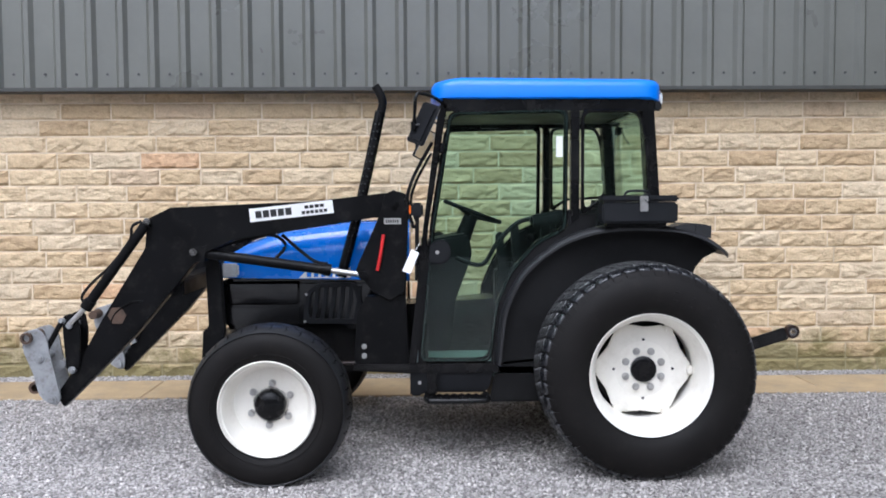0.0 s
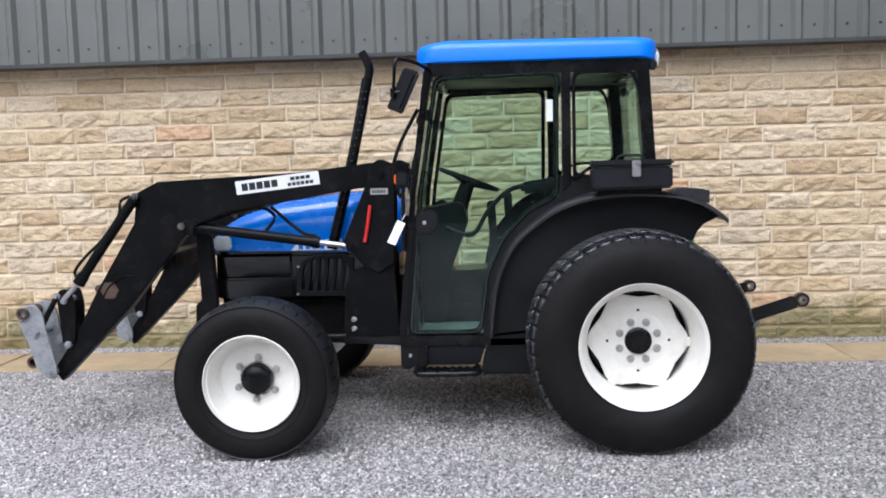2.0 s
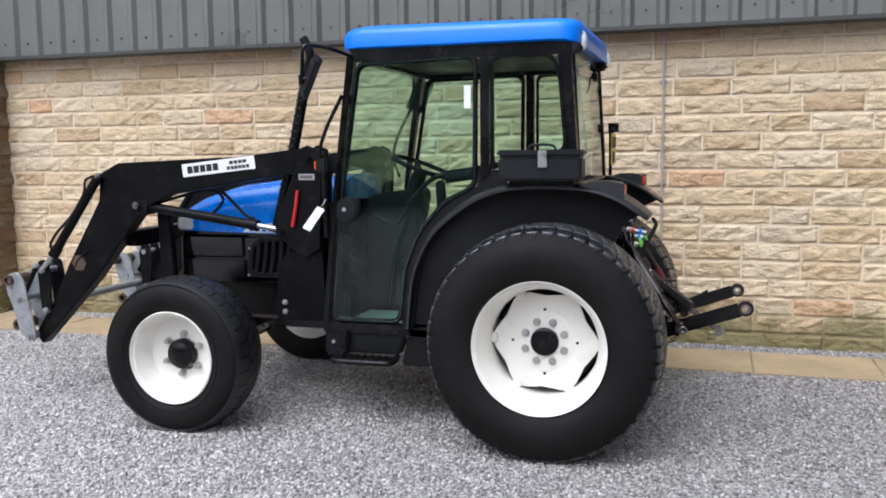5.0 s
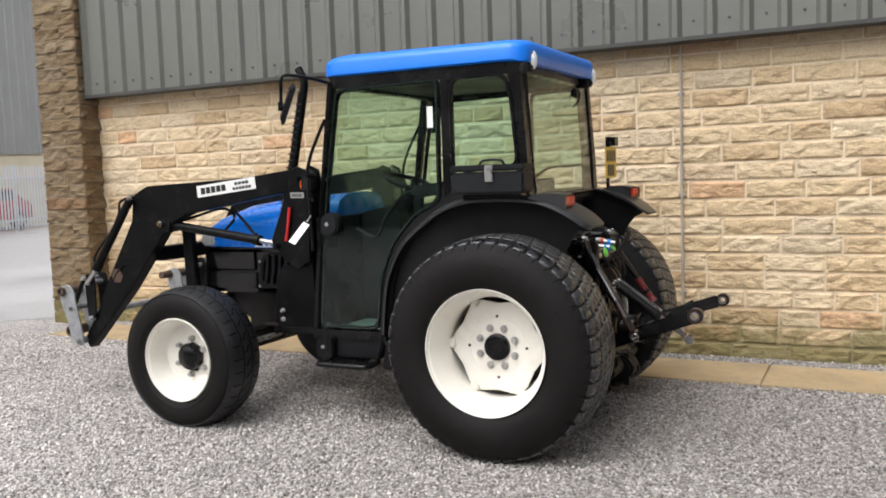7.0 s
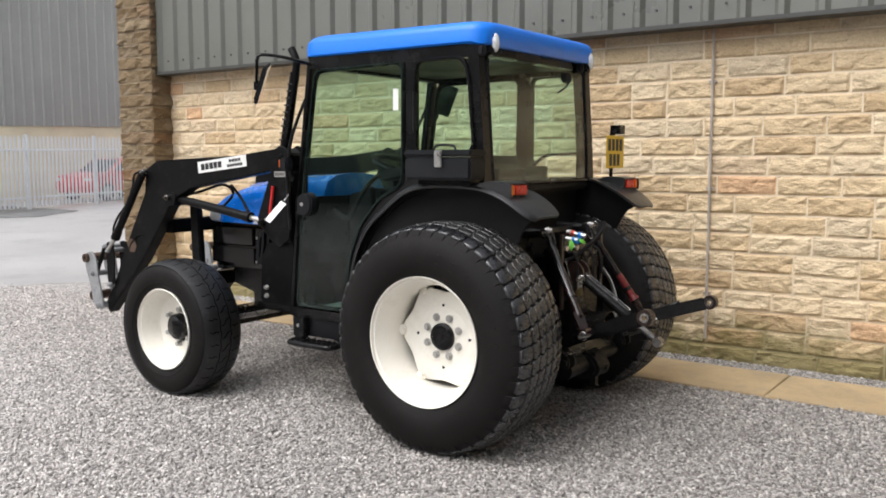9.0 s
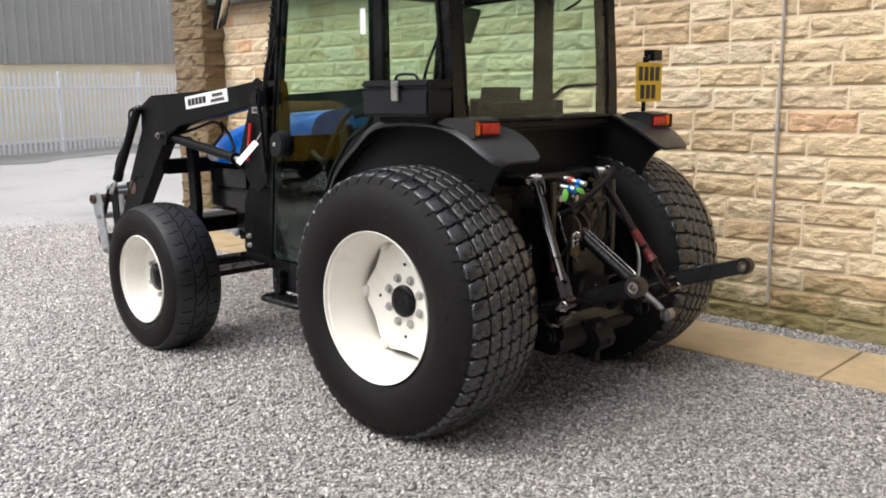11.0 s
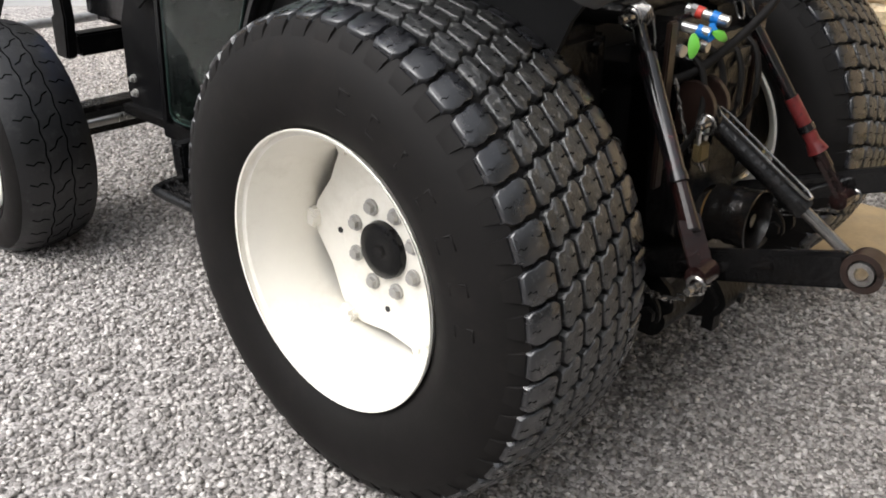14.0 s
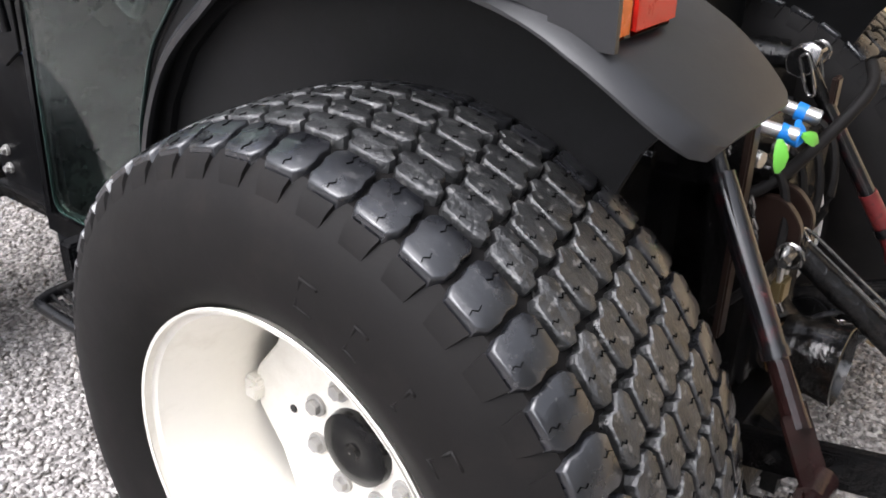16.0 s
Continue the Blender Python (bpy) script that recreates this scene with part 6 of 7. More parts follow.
# clutter of the hitch: clevis plates, ring pins, chains, springs
for o in (-0.035, 0.035):
    bm = bmesh.new()
    prism(bm, round_poly([(0.38, 0.82), (0.38, 0.96), (0.44, 0.97), (0.485, 0.92), (0.48, 0.86), (0.43, 0.83)], 0.03), o - 0.010, o + 0.010, 0.002)
    part("clevis_plate", bm, M_RUST, rear, "rusty clevis plate")
for y, z0, z1 in ((-0.13, 0.70, 1.12), (0.36, 0.72, 1.10)):
    bm = bmesh.new()
    rbox(bm, 0.385, 0.40, y - 0.018, y + 0.018, z0, z1, 0.004)
    part("stay_plate", bm, M_RUST, rear, "rusty brown stay plate")


def ring_pin(p, r, axis, material):
    bm = bmesh.new()
    m = Matrix.Translation(p) @ Vector(axis).to_track_quat("Z", "Y").to_matrix().to_4x4()
    loop = [m @ Vector((r * math.cos(k * 0.5236), r * math.sin(k * 0.5236), 0)) for k in range(12)]
    sweep(bm, loop + [loop[0]], 0.0045, 6, 1)
    tube(bm, Vector(p) + Vector(axis) * -0.04, Vector(p) + Vector(axis) * 0.03, 0.009, seg=8)
    return part("ring_pin", bm, material, rear, "linch pin with spring ring")


ring_pin((0.475, -0.06, 0.868), 0.024, (0, 1, 0), M_ROD)
ring_pin((0.68, -0.43, 0.635), 0.020, (0, 1, 0), M_ROD)
ring_pin((0.34, -0.235, 1.135), 0.020, (0, 1, 0), M_ROD)
ring_pin((0.68, 0.52, 0.565), 0.020, (0, 1, 0), M_ROD)
ring_pin((0.34, 0.38, 1.14), 0.022, (0, 1, 0), M_ROD)
for pa, pb, sag in (((0.40, -0.10, 0.98), (0.47, -0.03, 0.75), 0.05), ((0.42, -0.26, 0.52), (0.66, -0.33, 0.60), 0.06), ((0.42, 0.46, 0.52), (0.66, 0.50, 0.56), 0.06)):
    pa, pb = Vector(pa), Vector(pb)
    bm = bmesh.new()
    for k in range(12):
        f = (k + 0.5) / 12
        p = pa.lerp(pb, f) - Vector((0, 0, sag * 4 * f * (1 - f)))
        d = (pb - pa).normalized()
        side = d.cross(Vector((0, 0, 1))).normalized() * 0.007 if k % 2 else Vector((0, 0, 0.007))
        sweep(bm, [p - d * 0.012 - side, p + d * 0.012 - side, p + d * 0.012 + side, p - d * 0.012 + side, p - d * 0.012 - side], 0.0035, 5, 1)
    part("chain", bm, M_ROD, rear, "oily steel chain")
bm = bmesh.new()
coil = [(0.30 + 0.012 * math.cos(k * 0.8), -0.185 + 0.012 * math.sin(k * 0.8), 0.62 + 0.0035 * k) for k in range(60)]
sweep(bm, coil, 0.003, 5, 1)
part("return_spring", bm, M_ROD, rear)
for y in (-0.24, 0.48):
    bm = bmesh.new()
    rbox(bm, 0.34, 0.47, y - 0.040, y + 0.040, 0.405, 0.475, 0.022, 3)
    for o in (-0.036, 0.036):
        prism(bm, round_poly([(0.38, 0.40), (0.37, 0.52), (0.43, 0.545), (0.52, 0.47), (0.53, 0.42), (0.49, 0.395)], 0.03), y + o - 0.008, y + o + 0.008, 0.003)
    bolt(bm, (0.50, y - 0.05, 0.44), 0.022, 0.016)
    part("link_bracket", bm, M_GRIME, rear, "greasy lower link bracket")
bm = bmesh.new()
tube(bm, (0.45, YC - 0.035, 0.595), (0.53, YC - 0.035, 0.595), 0.060, 0.063, 20, False)
part("shaft_cover", bm, M_OCHRE, rear, "ochre inner shaft sleeve")
for k, (y, z) in enumerate(((-0.30, 0.85), (-0.30, 0.97), (-0.22, 1.05), (0.55, 0.85), (0.55, 0.97))):
    bm = bmesh.new()
    bolt(bm, (0.24, y, z), 0.016, 0.02, (1, 0, 0))
    part("flange_bolt", bm, M_GREASE, rear)
bm = bmesh.new()
rbox(bm, 0.10, 0.235, -0.42, -0.14, 0.72, 1.10, 0.03)
part("axle_cover", bm, M_GREASE, rear)
bm = bmesh.new()
rbox(bm, 0.10, 0.235, 0.38, 0.66, 0.72, 1.10, 0.03)
part("axle_cover", bm, M_GREASE, rear)

# number plate on its stalk, characters as plain bars
bm = bmesh.new()
tube(bm, (0.14, 1.03, 1.40), (0.14, 1.03, 1.72), 0.012, seg=10)
rbox(bm, 0.12, 0.19, 1.05, 1.13, 1.70, 1.76, 0.014)
tube(bm, (0.155, 1.03, 1.70), (0.155, 1.07, 1.735), 0.012, seg=8)
plate_post = part("plate_stalk", bm, M_BLACK, tractor, "black number plate stalk with lamp")
bm = bmesh.new()
rbox(bm, 0.156, 0.160, 0.915, 1.185, 1.475, 1.690, 0.0)
part("number_plate", bm, M_YELLOW, plate_post, "yellow rear number plate")
for row, n in ((1.59, 4), (1.49, 3)):
    for k in range(n):
        y = 0.94 + k * 0.058 + (0.02 if n == 3 else 0)
        bm = bmesh.new()
        rbox(bm, 0.1605, 0.162, y, y + 0.040, row, row + 0.078)
        part("plate_bar", bm, M_INK, plate_post, "", 0)

# ---- beyond the pillar ----
FAR_X = -27.0
far = thing("far_building", "grey profiled steel gable over a pale block wall across the yard", "building", at=(FAR_X, 10, 0))
far_base = far.location.copy()


def far_part(name, bm, material, label="", smooth=40):
    bmesh.ops.transform(bm, matrix=Matrix.Translation(-far_base), verts=bm.verts)
    return part(name, bm, material, far, label, smooth)


def verge(y):
    return 15.5 - 0.30 * abs(y - 4.5)


bm = bmesh.new()
y = -13.0
line = []
while y < 22:
    line += [(y, 0.0), (y + 0.20, 0.0), (y + 0.23, 0.035), (y + 0.30, 0.035), (y + 0.33, 0.0)]
    y += 0.36
low = [bm.verts.new((FAR_X + b, a, 2.55 + 0.02 * max(0, a - 5))) for a, b in line]
top = [bm.verts.new((FAR_X + b, a, verge(a))) for a, b in line]
for i in range(len(line) - 1):
    bm.faces.new((low[i], low[i + 1], top[i + 1], top[i]))
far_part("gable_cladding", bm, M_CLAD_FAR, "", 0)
bm = bmesh.new()
rbox(bm, FAR_X - 0.35, FAR_X - 0.04, -13, 22, -0.1, 2.75)
rbox(bm, FAR_X - 0.35, FAR_X - 0.1, -13, 22, 2.7, 4.6)
far_part("block_wall", bm, M_BLOCKWALL)
for sgn in (-1, 1):
    bm = bmesh.new()
    n = 17.6
    a = Vector((FAR_X, 4.5, 15.6))
    b = Vector((FAR_X, 4.5 + sgn * n, 15.6 - 0.30 * n))
    d = b - a
    m = Matrix.Translation((a + b) / 2) @ Matrix.Rotation(math.atan2(d.z, d.y), 4, "X")
    bmesh.ops.create_cube(bm, size=1, matrix=m @ Matrix.Diagonal((0.34, d.length, 0.26, 1)))
    far_part("verge_trim", bm, M_GUTTER, "pale yellow verge trim")
    bm = bmesh.new()
    m2 = Matrix.Translation((-10, 0, 0)) @ m
    bmesh.ops.create_cube(bm, size=1, matrix=m2 @ Matrix.Diagonal((20, d.length, 0.08, 1)))
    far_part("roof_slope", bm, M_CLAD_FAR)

# palisade fence in front of it
FX = -21.0


def fence_x(y):
    return FX - 0.28 * (y - 5.0)


fence = thing("palisade_fence", "galvanised steel palisade fence with pointed pales", "fence", at=(FX, 5, 0))
fb = fence.location.copy()
PH = 2.15
b2 = bmesh.new()
prism(b2, [(-0.042, 0.05), (-0.042, PH - 0.10), (-0.012, PH), (0.012, PH), (0.042, PH - 0.10), (0.042, 0.05)], -0.006, 0.006)
pale_me = bpy.data.meshes.new("pale")
bmesh.ops.recalc_face_normals(b2, faces=b2.faces)
b2.to_mesh(pale_me)
b2.free()
pale_me.materials.append(M_GALV)
y = -4.0
facing = Matrix.Rotation(math.atan2(1, -0.28), 4, "Z")
while y < 18:
    ob = new("pale", pale_me)
    ob.parent = fence
    ob.matrix_basis = Matrix.Translation((fence_x(y) - fb.x, y - fb.y, yard_z(y) + 0.02)) @ facing
    y += 0.150
y = -4.0
while y < 17:
    for h in (0.35, 1.75):
        bm = bmesh.new()
        p, q = Vector((fence_x(y) - 0.04, y, yard_z(y) + h)) - fb, Vector((fence_x(y + 2.7) - 0.04, y + 2.7, yard_z(y + 2.7) + h)) - fb
        sweep(bm, [p, q], 0.035, 4, 1)
        part("rail", bm, M_GALV, fence)
    bm = bmesh.new()
    rbox(bm, fence_x(y) - 0.13 - fb.x, fence_x(y) - 0.03 - fb.x, y - 0.05 - fb.y, y + 0.05 - fb.y, yard_z(y) - 0.02, yard_z(y) + 2.20, 0.01)
    part("post", bm, M_GALV, fence)
    y += 2.7

# dark tarmac along the foot of the fence
bm = bmesh.new()
last = None
for k in range(33):
    y = -6.0 + 0.5 * k
    row = [bm.verts.new((x, y, yard_z(y) + 0.012)) for x in (FAR_X + 0.05, fence_x(y) + 2.2 + 0.35 * math.sin(y * 1.7) + 0.2 * math.sin(y * 4.1))]
    if last:
        bm.faces.new((last[0], last[1], row[1], row[0]))
    last = row
tagged(part("tarmac_strip", bm, M_TARMAC), "dark worn tarmac strip along the foot of the fence", "tarmac", kind="structure")

# red hatchback parked behind the fence
red = thing("parked_car", "small red hatchback car parked behind the palisade fence", "car", at=(-25.35, 14.4, yard_z(14.4)))
bm = bmesh.new()
prism(bm, round_poly([(-1.95, 0.28), (-2.0, 0.60), (-1.90, 0.86), (-1.0, 0.98), (1.75, 1.0), (1.98, 0.86), (2.0, 0.40), (1.9, 0.28)], 0.14), -0.82, 0.82, 0.07, 3)
body = part("body", bm, M_RED, red, "red painted bodywork")
bm = bmesh.new()
CABIN = [(-1.05, 0.97), (-0.35, 1.40), (0.25, 1.46), (1.15, 1.40), (1.70, 0.99)]
prism(bm, round_poly(CABIN, 0.10), -0.70, 0.70, 0.06, 3)
part("cabin", bm, M_RED, red, "red roof and pillars")
for yy in (-0.705, 0.703):
    for lo, hi in ((-0.80, 0.18), (0.24, 1.28)):
        bm = bmesh.new()
        tops = [(max(lo, -0.30), 1.36), (min(hi, 1.05), 1.36)]
        prism(bm, round_poly([(lo, 1.02), tops[0], tops[1], (hi, 1.02)], 0.05), yy, yy + 0.004)
        part("side_window", bm, M_CARGLASS, red, "dark side window")
for x0, z0, x1, z1 in ((-1.06, 1.00, -0.40, 1.395), (1.70, 1.01, 1.20, 1.385)):
    bm = bmesh.new()
    q = [bm.verts.new(p) for p in ((x0, -0.60, z0), (x0, 0.60, z0), (x1, 0.56, z1), (x1, -0.56, z1))]
    bm.faces.new(q)
    grown = bmesh.ops.extrude_face_region(bm, geom=bm.faces[:])
    bmesh.ops.translate(bm, vec=(0.012 if x1 < x0 else -0.012, 0, 0.012), verts=[g for g in grown["geom"] if isinstance(g, bmesh.types.BMVert)])
    part("screen", bm, M_CARGLASS, red, "car screen")
for wx in (-1.25, 1.25):
    for wy in (-0.74, 0.74):
        bm = bmesh.new()
        lathe(bm, [(0.20, -0.10), (0.29, -0.11), (0.31, 0.0), (0.29, 0.11), (0.20, 0.10)], (wx, wy, 0.31), 28)
        tyre = part("wheel", bm, M_RUBBER, red, "black tyre")
        bm = bmesh.new()
        o = 1 if wy > 0 else -1
        lathe(bm, [(0.001, o * 0.10), (0.08, o * 0.105), (0.19, o * 0.09), (0.205, o * -0.05), (0.001, o * -0.05)], (wx, wy, 0.31), 24, closed=False)
        part("rim", bm, M_NUT, tyre)
for wy in (-0.62, 0.62):
    bm = bmesh.new()
    rbox(bm, -1.99, -1.86, wy - 0.14, wy + 0.14, 0.66, 0.80, 0.03)
    part("headlight", bm, M_LENS_CLEAR, red)
red.rotation_euler = (0, 0, radians(104))

# yellow telescopic loader standing across the yard, seen mirrored in the cab glass
digger = thing("telescopic_loader", "yellow telescopic loader with black tyres parked on the gravel", "loader", at=(-9.6, -6.4, 0))
bm = bmesh.new()
prism(bm, round_poly([(-1.9, 0.55), (-1.9, 1.05), (-1.2, 1.25), (0.2, 1.2), (1.0, 1.45), (1.9, 1.4), (2.0, 0.9), (1.8, 0.55)], 0.12), -0.75, 0.75, 0.04)
body = part("chassis", bm, M_DIGGER, digger, "yellow chassis")
bm = bmesh.new()
prism(bm, round_poly([(-0.75, 1.2), (-0.55, 2.35), (0.55, 2.35), (0.75, 1.2)], 0.12), -0.75, -0.05, 0.03)
part("cab", bm, M_INK, digger, "dark glazed cab")
bm = bmesh.new()
prism(bm, round_poly([(-0.62, 2.36), (-0.58, 2.46), (0.58, 2.46), (0.62, 2.36)], 0.03), -0.78, -0.02, 0.02)
part("cab_roof", bm, M_DIGGER, digger)
bm = bmesh.new()
prism(bm, [(1.7, 1.5), (1.9, 1.75), (-2.4, 1.25), (-2.9, 0.75), (-2.7, 0.62), (-2.2, 1.0)], 0.1, 0.42, 0.02)
part("boom", bm, M_DIGGER, digger, "yellow boom")
bm = bmesh.new()
prism(bm, round_poly([(-2.8, 0.15), (-2.7, 0.75), (-2.85, 0.85), (-3.3, 0.5), (-3.5, 0.05), (-3.0, 0.05)], 0.06), -1.0, 1.0, 0.01)
part("bucket", bm, M_RUST, digger, "rusty bucket")
for wx in (-1.25, 1.25):
    for wy in (-0.85, 0.85):
        bm = bmesh.new()
        lathe(bm, [(0.28, -0.18), (0.50, -0.20), (0.58, -0.12), (0.60, 0.0), (0.58, 0.12), (0.50, 0.20), (0.28, 0.18)], (wx, wy, 0.60), 32)
        tyre = part("wheel", bm, M_RUBBER, digger, "black tyre")
        bm = bmesh.new()
        o = 1 if wy > 0 else -1
        lathe(bm, [(0.001, o * 0.05), (0.15, o * 0.05), (0.26, o * 0.16), (0.30, o * 0.17), (0.30, o * -0.1), (0.001, o * -0.1)], (wx, wy, 0.60), 28, closed=False)
        part("rim", bm, M_DIGGER, tyre)
digger.rotation_euler = (0, 0, radians(24))

# ---- stones, flags and loose gravel ----
rng = random.Random(7)


def stone_mesh(name, L, Hh, seed, rough=0.010):
    """One pitch-faced stone: flat bed joints, a proud broken face towards -y."""
    r = random.Random(seed)
    nx, nz = max(4, round(L / 0.062)), 4
    across = [0.0, 0.35 / nx] + [i / nx for i in range(2, nx - 1)] + [1 - 0.35 / nx, 1.0]
    rise = (0.0, 0.12, 0.5, 0.88, 1.0)
    noise_off = Vector((seed * 3.7, seed * 1.3, 0))
    verts, faces = [], []
    for j in range(nz + 1):
        for i in range(nx + 1):
            u, w = across[i], rise[j]
            x, z = (u - 0.5) * L, (w - 0.5) * Hh
            edge = 1.0 if 0 < i < nx and 0 < j < nz else 0.0
            d = 0.003 + edge * (0.012 + rough * (noise.noise(Vector((x * 9, 0, z * 14)) + noise_off) + 0.7 * r.uniform(-1, 1)))
            if 1 < i < nx - 1:
                x += r.uniform(-0.012, 0.012)
            if 0 < j < nz:
                z += r.uniform(-0.005, 0.005) * (3 if j == 2 else 1)
            verts.append((x, -d, z))
    for j in range(nz):
        for i in range(nx):
            a = j * (nx + 1) + i
            faces.append((a, a + 1, a + nx + 2, a + nx + 1))
    n = len(verts)
    rim = [(-L / 2, -Hh / 2), (L / 2, -Hh / 2), (L / 2, Hh / 2), (-L / 2, Hh / 2)]
    verts += [(x, 0.03, z) for x, z in rim]
    low = list(range(0, nx + 1))
    top = list(range(nz * (nx + 1), (nz + 1) * (nx + 1)))
    faces.append(tuple([n, n + 1] + low[::-1]))
    faces.append(tuple([n + 2, n + 3] + top))
    faces.append(tuple([n + 3, n] + [j * (nx + 1) for j in range(nz + 1)]))
    faces.append(tuple([n + 1, n + 2] + [j * (nx + 1) + nx for j in range(nz, -1, -1)]))
    me = bpy.data.meshes.new(name)
    me.from_pydata(verts, [], faces)
    return me


COURSE, JOINT = 0.1442, 0.0125
Z0 = 1.123 - 8 * COURSE
LENGTHS = (0.44, 0.44, 0.36, 0.44, 0.29, 0.44, 0.52)
variants = []
for k, L in enumerate(LENGTHS):
    for q in range(2):
        me = stone_mesh("stone", L - JOINT, COURSE - JOINT, 11 * k + q)
        me.materials.append(M_STONE)
        variants.append((L, me))
smooth_set = []
for k, L in enumerate((0.52, 0.46, 0.44, 0.38, 0.34, 0.50, 0.42)):
    for q in range(2):
        me = stone_mesh("stone", L - JOINT, COURSE - JOINT, 60 + 11 * k + q, 0.0015)
        me.materials.append(M_STONE)
        smooth_set.append((L, me))
TOP_ROW = int((2.56 - Z0) / COURSE) - 1
near_stones, far_stones = 0, []
for row in range(18):
    z = Z0 + (row + 0.5) * COURSE
    if z + COURSE / 2 > 2.60:
        break
    x = WALL_X0 + (0.0 if row % 2 else -0.21) + rng.uniform(-0.06, 0.06)
    while x < WALL_X1:
        L, me = (smooth_set if row == TOP_ROW else variants)[rng.randrange(len(variants))]
        cx = x + L / 2
        x += L
        if cx + L / 2 > WALL_X1:
            continue
        flip = Matrix.Rotation(math.pi, 4, "Y") if rng.random() < 0.5 else Matrix.Identity(4)
        m = Matrix.Translation((cx, WALL_Y + 0.004, z)) @ flip
        if -4.6 < cx < 2.6 and near_stones < 300:
            near_stones += 1
            ob = new("stone", me)
            ob.parent = wall
            ob.matrix_basis = m
        else:
            far_stones.append((m, me))


def joined(name, items, material, parent):
    vs, fs = [], []
    for m, me in items:
        o = len(vs)
        vs += [tuple(m @ q.co) for q in me.vertices]
        fs += [tuple(o + i for i in p.vertices) for p in me.polygons]
    me = bpy.data.meshes.new(name)
    me.from_pydata(vs, [], fs)
    me.materials.append(material)
    ob = new(name, me)
    ob.parent = parent
    ob["kind"] = "stuff"
    return ob


joined("stones", far_stones, M_STONE, wall)

# pillar stones, alternately long and short on each face
pv = [stone_mesh("stone", L - JOINT, COURSE - JOINT, 100 + k, 0.022) for k, L in enumerate((0.64, 0.40, 0.24, 0.32, 0.32))]
for me in pv:
    me.materials.append(M_PILLAR)
row = 0
z = -0.02
while z < 6.2:
    zc = z + COURSE / 2
    w = PIL[1] - PIL[0]
    if row % 3 == 0:
        line = [(0.0, 0.64, pv[0])]
    elif row % 3 == 1:
        line = [(-0.12, 0.40, pv[1]), (0.20, 0.24, pv[2])]
    else:
        line = [(-0.16, 0.32, pv[3]), (0.16, 0.32, pv[4])]
    for dx, L, me in line:
        ob = new("stone", me)
        ob.parent = pillar
        ob.matrix_basis = Matrix.Translation(((PIL[0] + PIL[1]) / 2 + dx, PIL[2] + 0.02, zc))
    for side, rot in ((PIL[1] - 0.02, 90), (PIL[0] + 0.02, -90)):
        ob = new("stone", pv[(row + 1) % 2 * 3])
        ob.parent = pillar
        ob.matrix_basis = Matrix.Translation((side, PIL[2] + (0.33 if (row + 1) % 2 == 0 else 0.17), zc)) @ Matrix.Rotation(radians(rot), 4, "Z")
    z += COURSE
    row += 1

# flags
JOINTS = [-5.9, -4.9, -3.5, -2.45, -1.3, -0.2, 1.125, 1.98, 2.9, 3.8, 4.9, 5.9]
for a, b in zip(JOINTS, JOINTS[1:]):
    bm = bmesh.new()
    rbox(bm, a + 0.005, b - 0.005, 1.272, 1.928, -0.03, 0.016 + rng.uniform(-0.003, 0.003), 0.006, 1)
    part("flag", bm, M_FLAG, path)


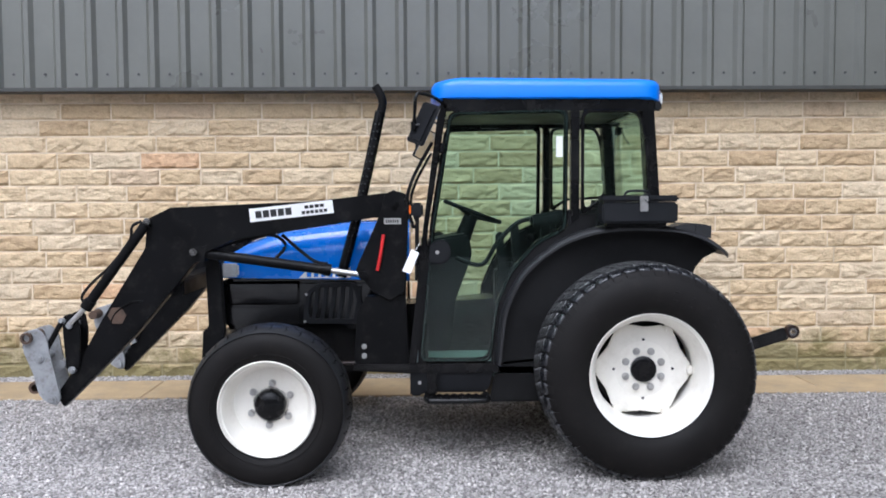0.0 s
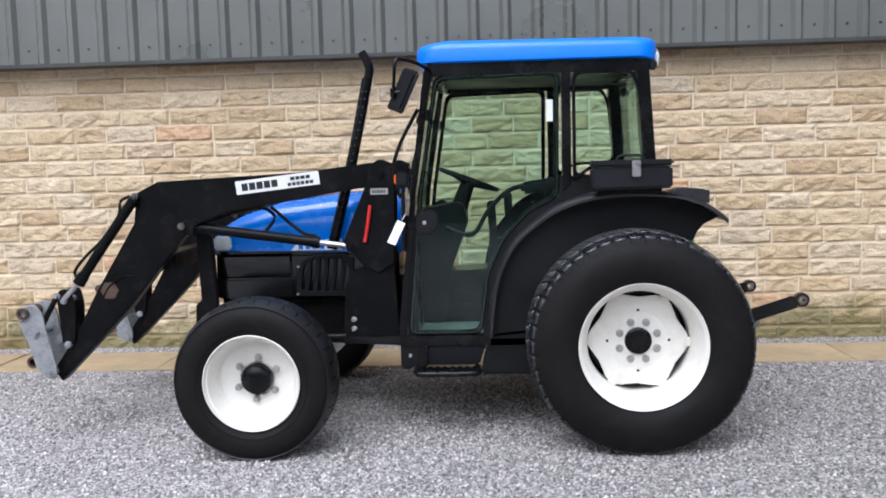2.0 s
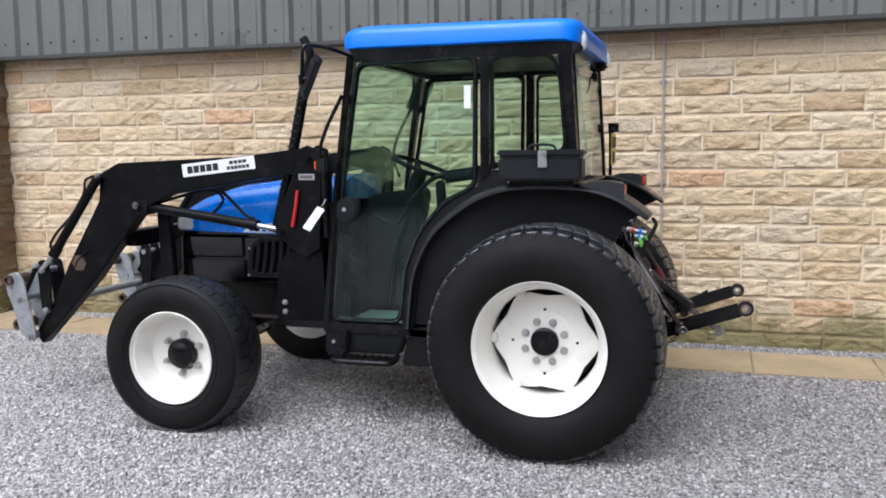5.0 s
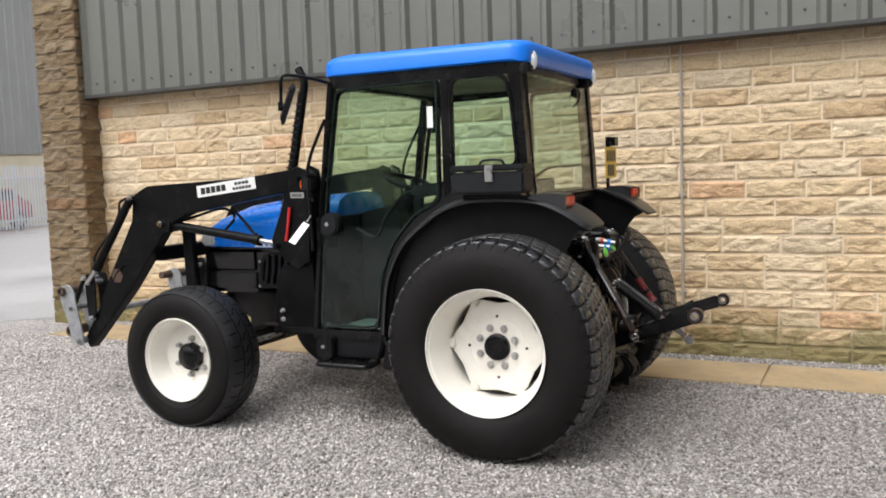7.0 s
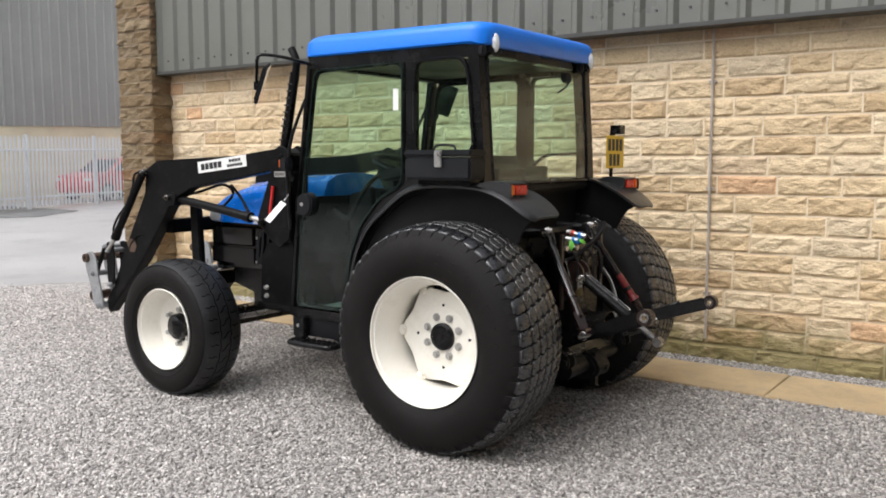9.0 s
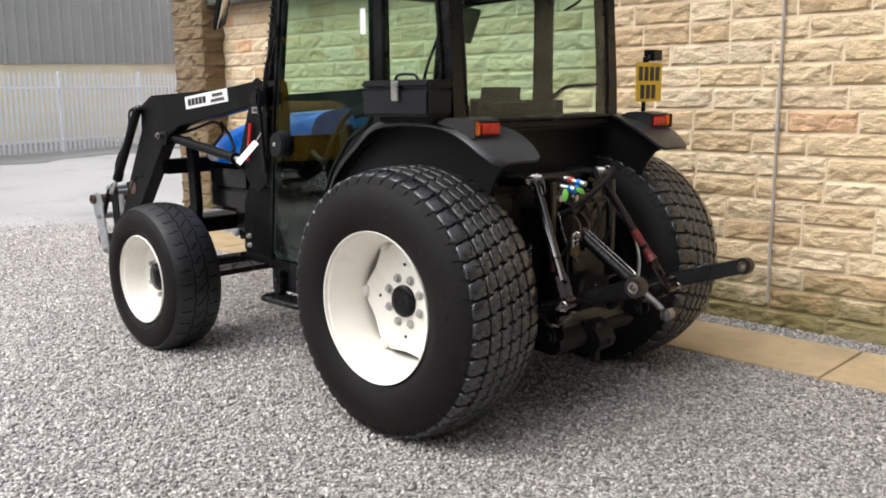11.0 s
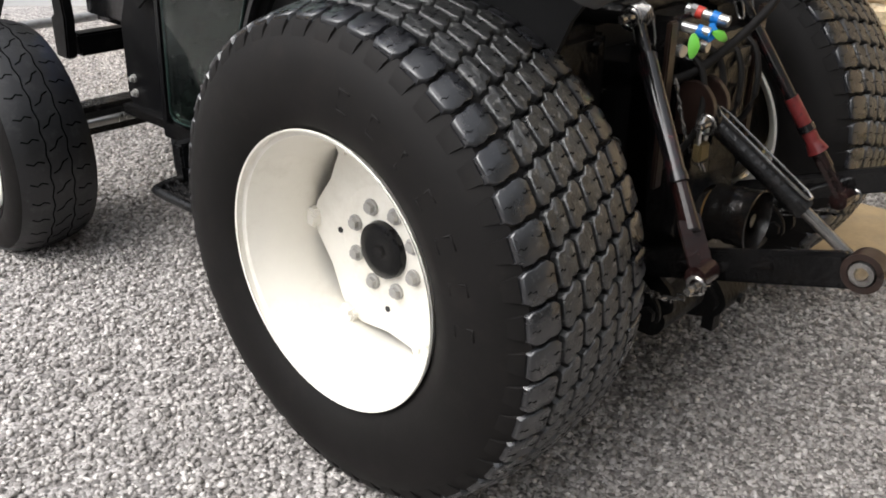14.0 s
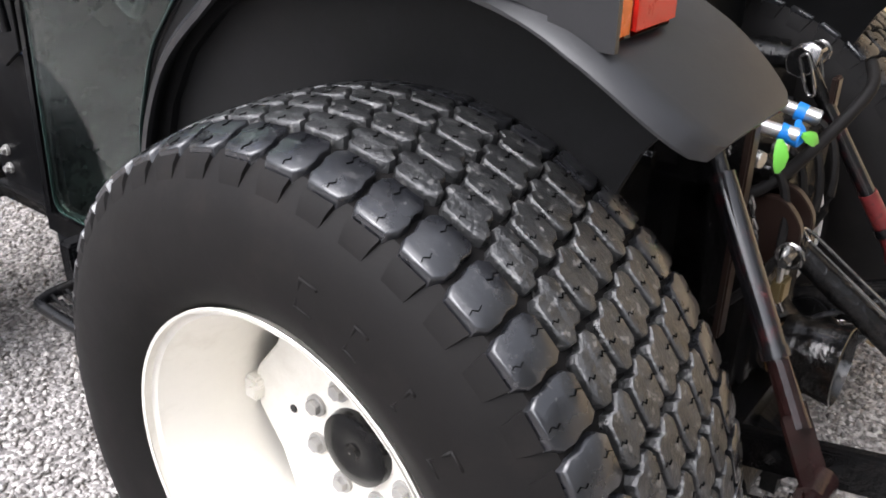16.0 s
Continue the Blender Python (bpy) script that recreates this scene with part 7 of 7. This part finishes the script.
def scatter(name, n, x0, x1, y0, y1, size, seed, keep=None):
    """Loose stones: n squashed six-cornered pebbles, lying in the ground's surface."""
    r = np.random.RandomState(seed)
    pos = np.column_stack([r.uniform(x0, x1, n), r.uniform(y0, y1, n)])
    if keep is not None:
        pos = pos[keep(pos[:, 0], pos[:, 1])]
    n = len(pos)
    base = np.array([(1, 0, 0), (-1, 0, 0), (0, 1, 0), (0, -1, 0), (0, 0, 1), (0, 0, -1)], float)
    tri = np.array([(0, 2, 4), (2, 1, 4), (1, 3, 4), (3, 0, 4), (2, 0, 5), (1, 2, 5), (3, 1, 5), (0, 3, 5)])
    sc = size * r.uniform(0.55, 1.35, (n, 1, 1)) * r.uniform(0.6, 1.15, (n, 1, 3))
    v = base[None] * sc + r.normal(0, 0.16, (n, 6, 3)) * size
    a = r.uniform(0, 6.283, n)
    t = r.normal(0, 0.5, n)
    ca, sa, ct, st = np.cos(a), np.sin(a), np.cos(t), np.sin(t)
    x, y, z = v[..., 0], v[..., 1], v[..., 2] * 0.8
    y, z = y * ct[:, None] - z * st[:, None], y * st[:, None] + z * ct[:, None]
    x, y = x * ca[:, None] - y * sa[:, None], x * sa[:, None] + y * ca[:, None]
    zz = z + r.uniform(-0.25, 0.65, (n, 1)) * size
    out = np.stack([x + pos[:, 0:1], y + pos[:, 1:2], zz], -1).reshape(-1, 3)
    faces = (tri[None] + (np.arange(n) * 6)[:, None, None]).reshape(-1, 3)
    me = bpy.data.meshes.new(name)
    me.vertices.add(len(out))
    me.vertices.foreach_set("co", out.astype(np.float32).ravel())
    me.loops.add(len(faces) * 3)
    me.loops.foreach_set("vertex_index", faces.astype(np.int32).ravel())
    me.polygons.add(len(faces))
    me.polygons.foreach_set("loop_start", np.arange(0, len(faces) * 3, 3, dtype=np.int32))
    me.polygons.foreach_set("loop_total", np.full(len(faces), 3, np.int32))
    me.update(calc_edges=True)
    me.materials.append(M_PEBBLE)
    ob = new(name, me)
    return tagged(ob, "loose grey crushed stone chippings on the ground", "gravel", kind="stuff")


scatter("gravel_chippings", 60000, -2.2, 2.4, -2.6, 1.27, 0.0112, 3)
scatter("gravel_chippings", 125000, -7.6, 4.6, -4.4, 1.27, 0.0112, 4, lambda x, y: ~((x > -2.2) & (x < 2.4) & (y > -2.6)))
scatter("gravel_chippings", 14000, -6.0, 5.0, 1.93, 2.17, 0.0105, 5)
scatter("gravel_chippings", 9000, -9.6, -7.55, -9.0, 1.2, 0.0112, 6, lambda x, y: x > -8.4 - 0.9 * np.abs(np.sin(7.3 * x * y + 3.1 * y)) ** 2)
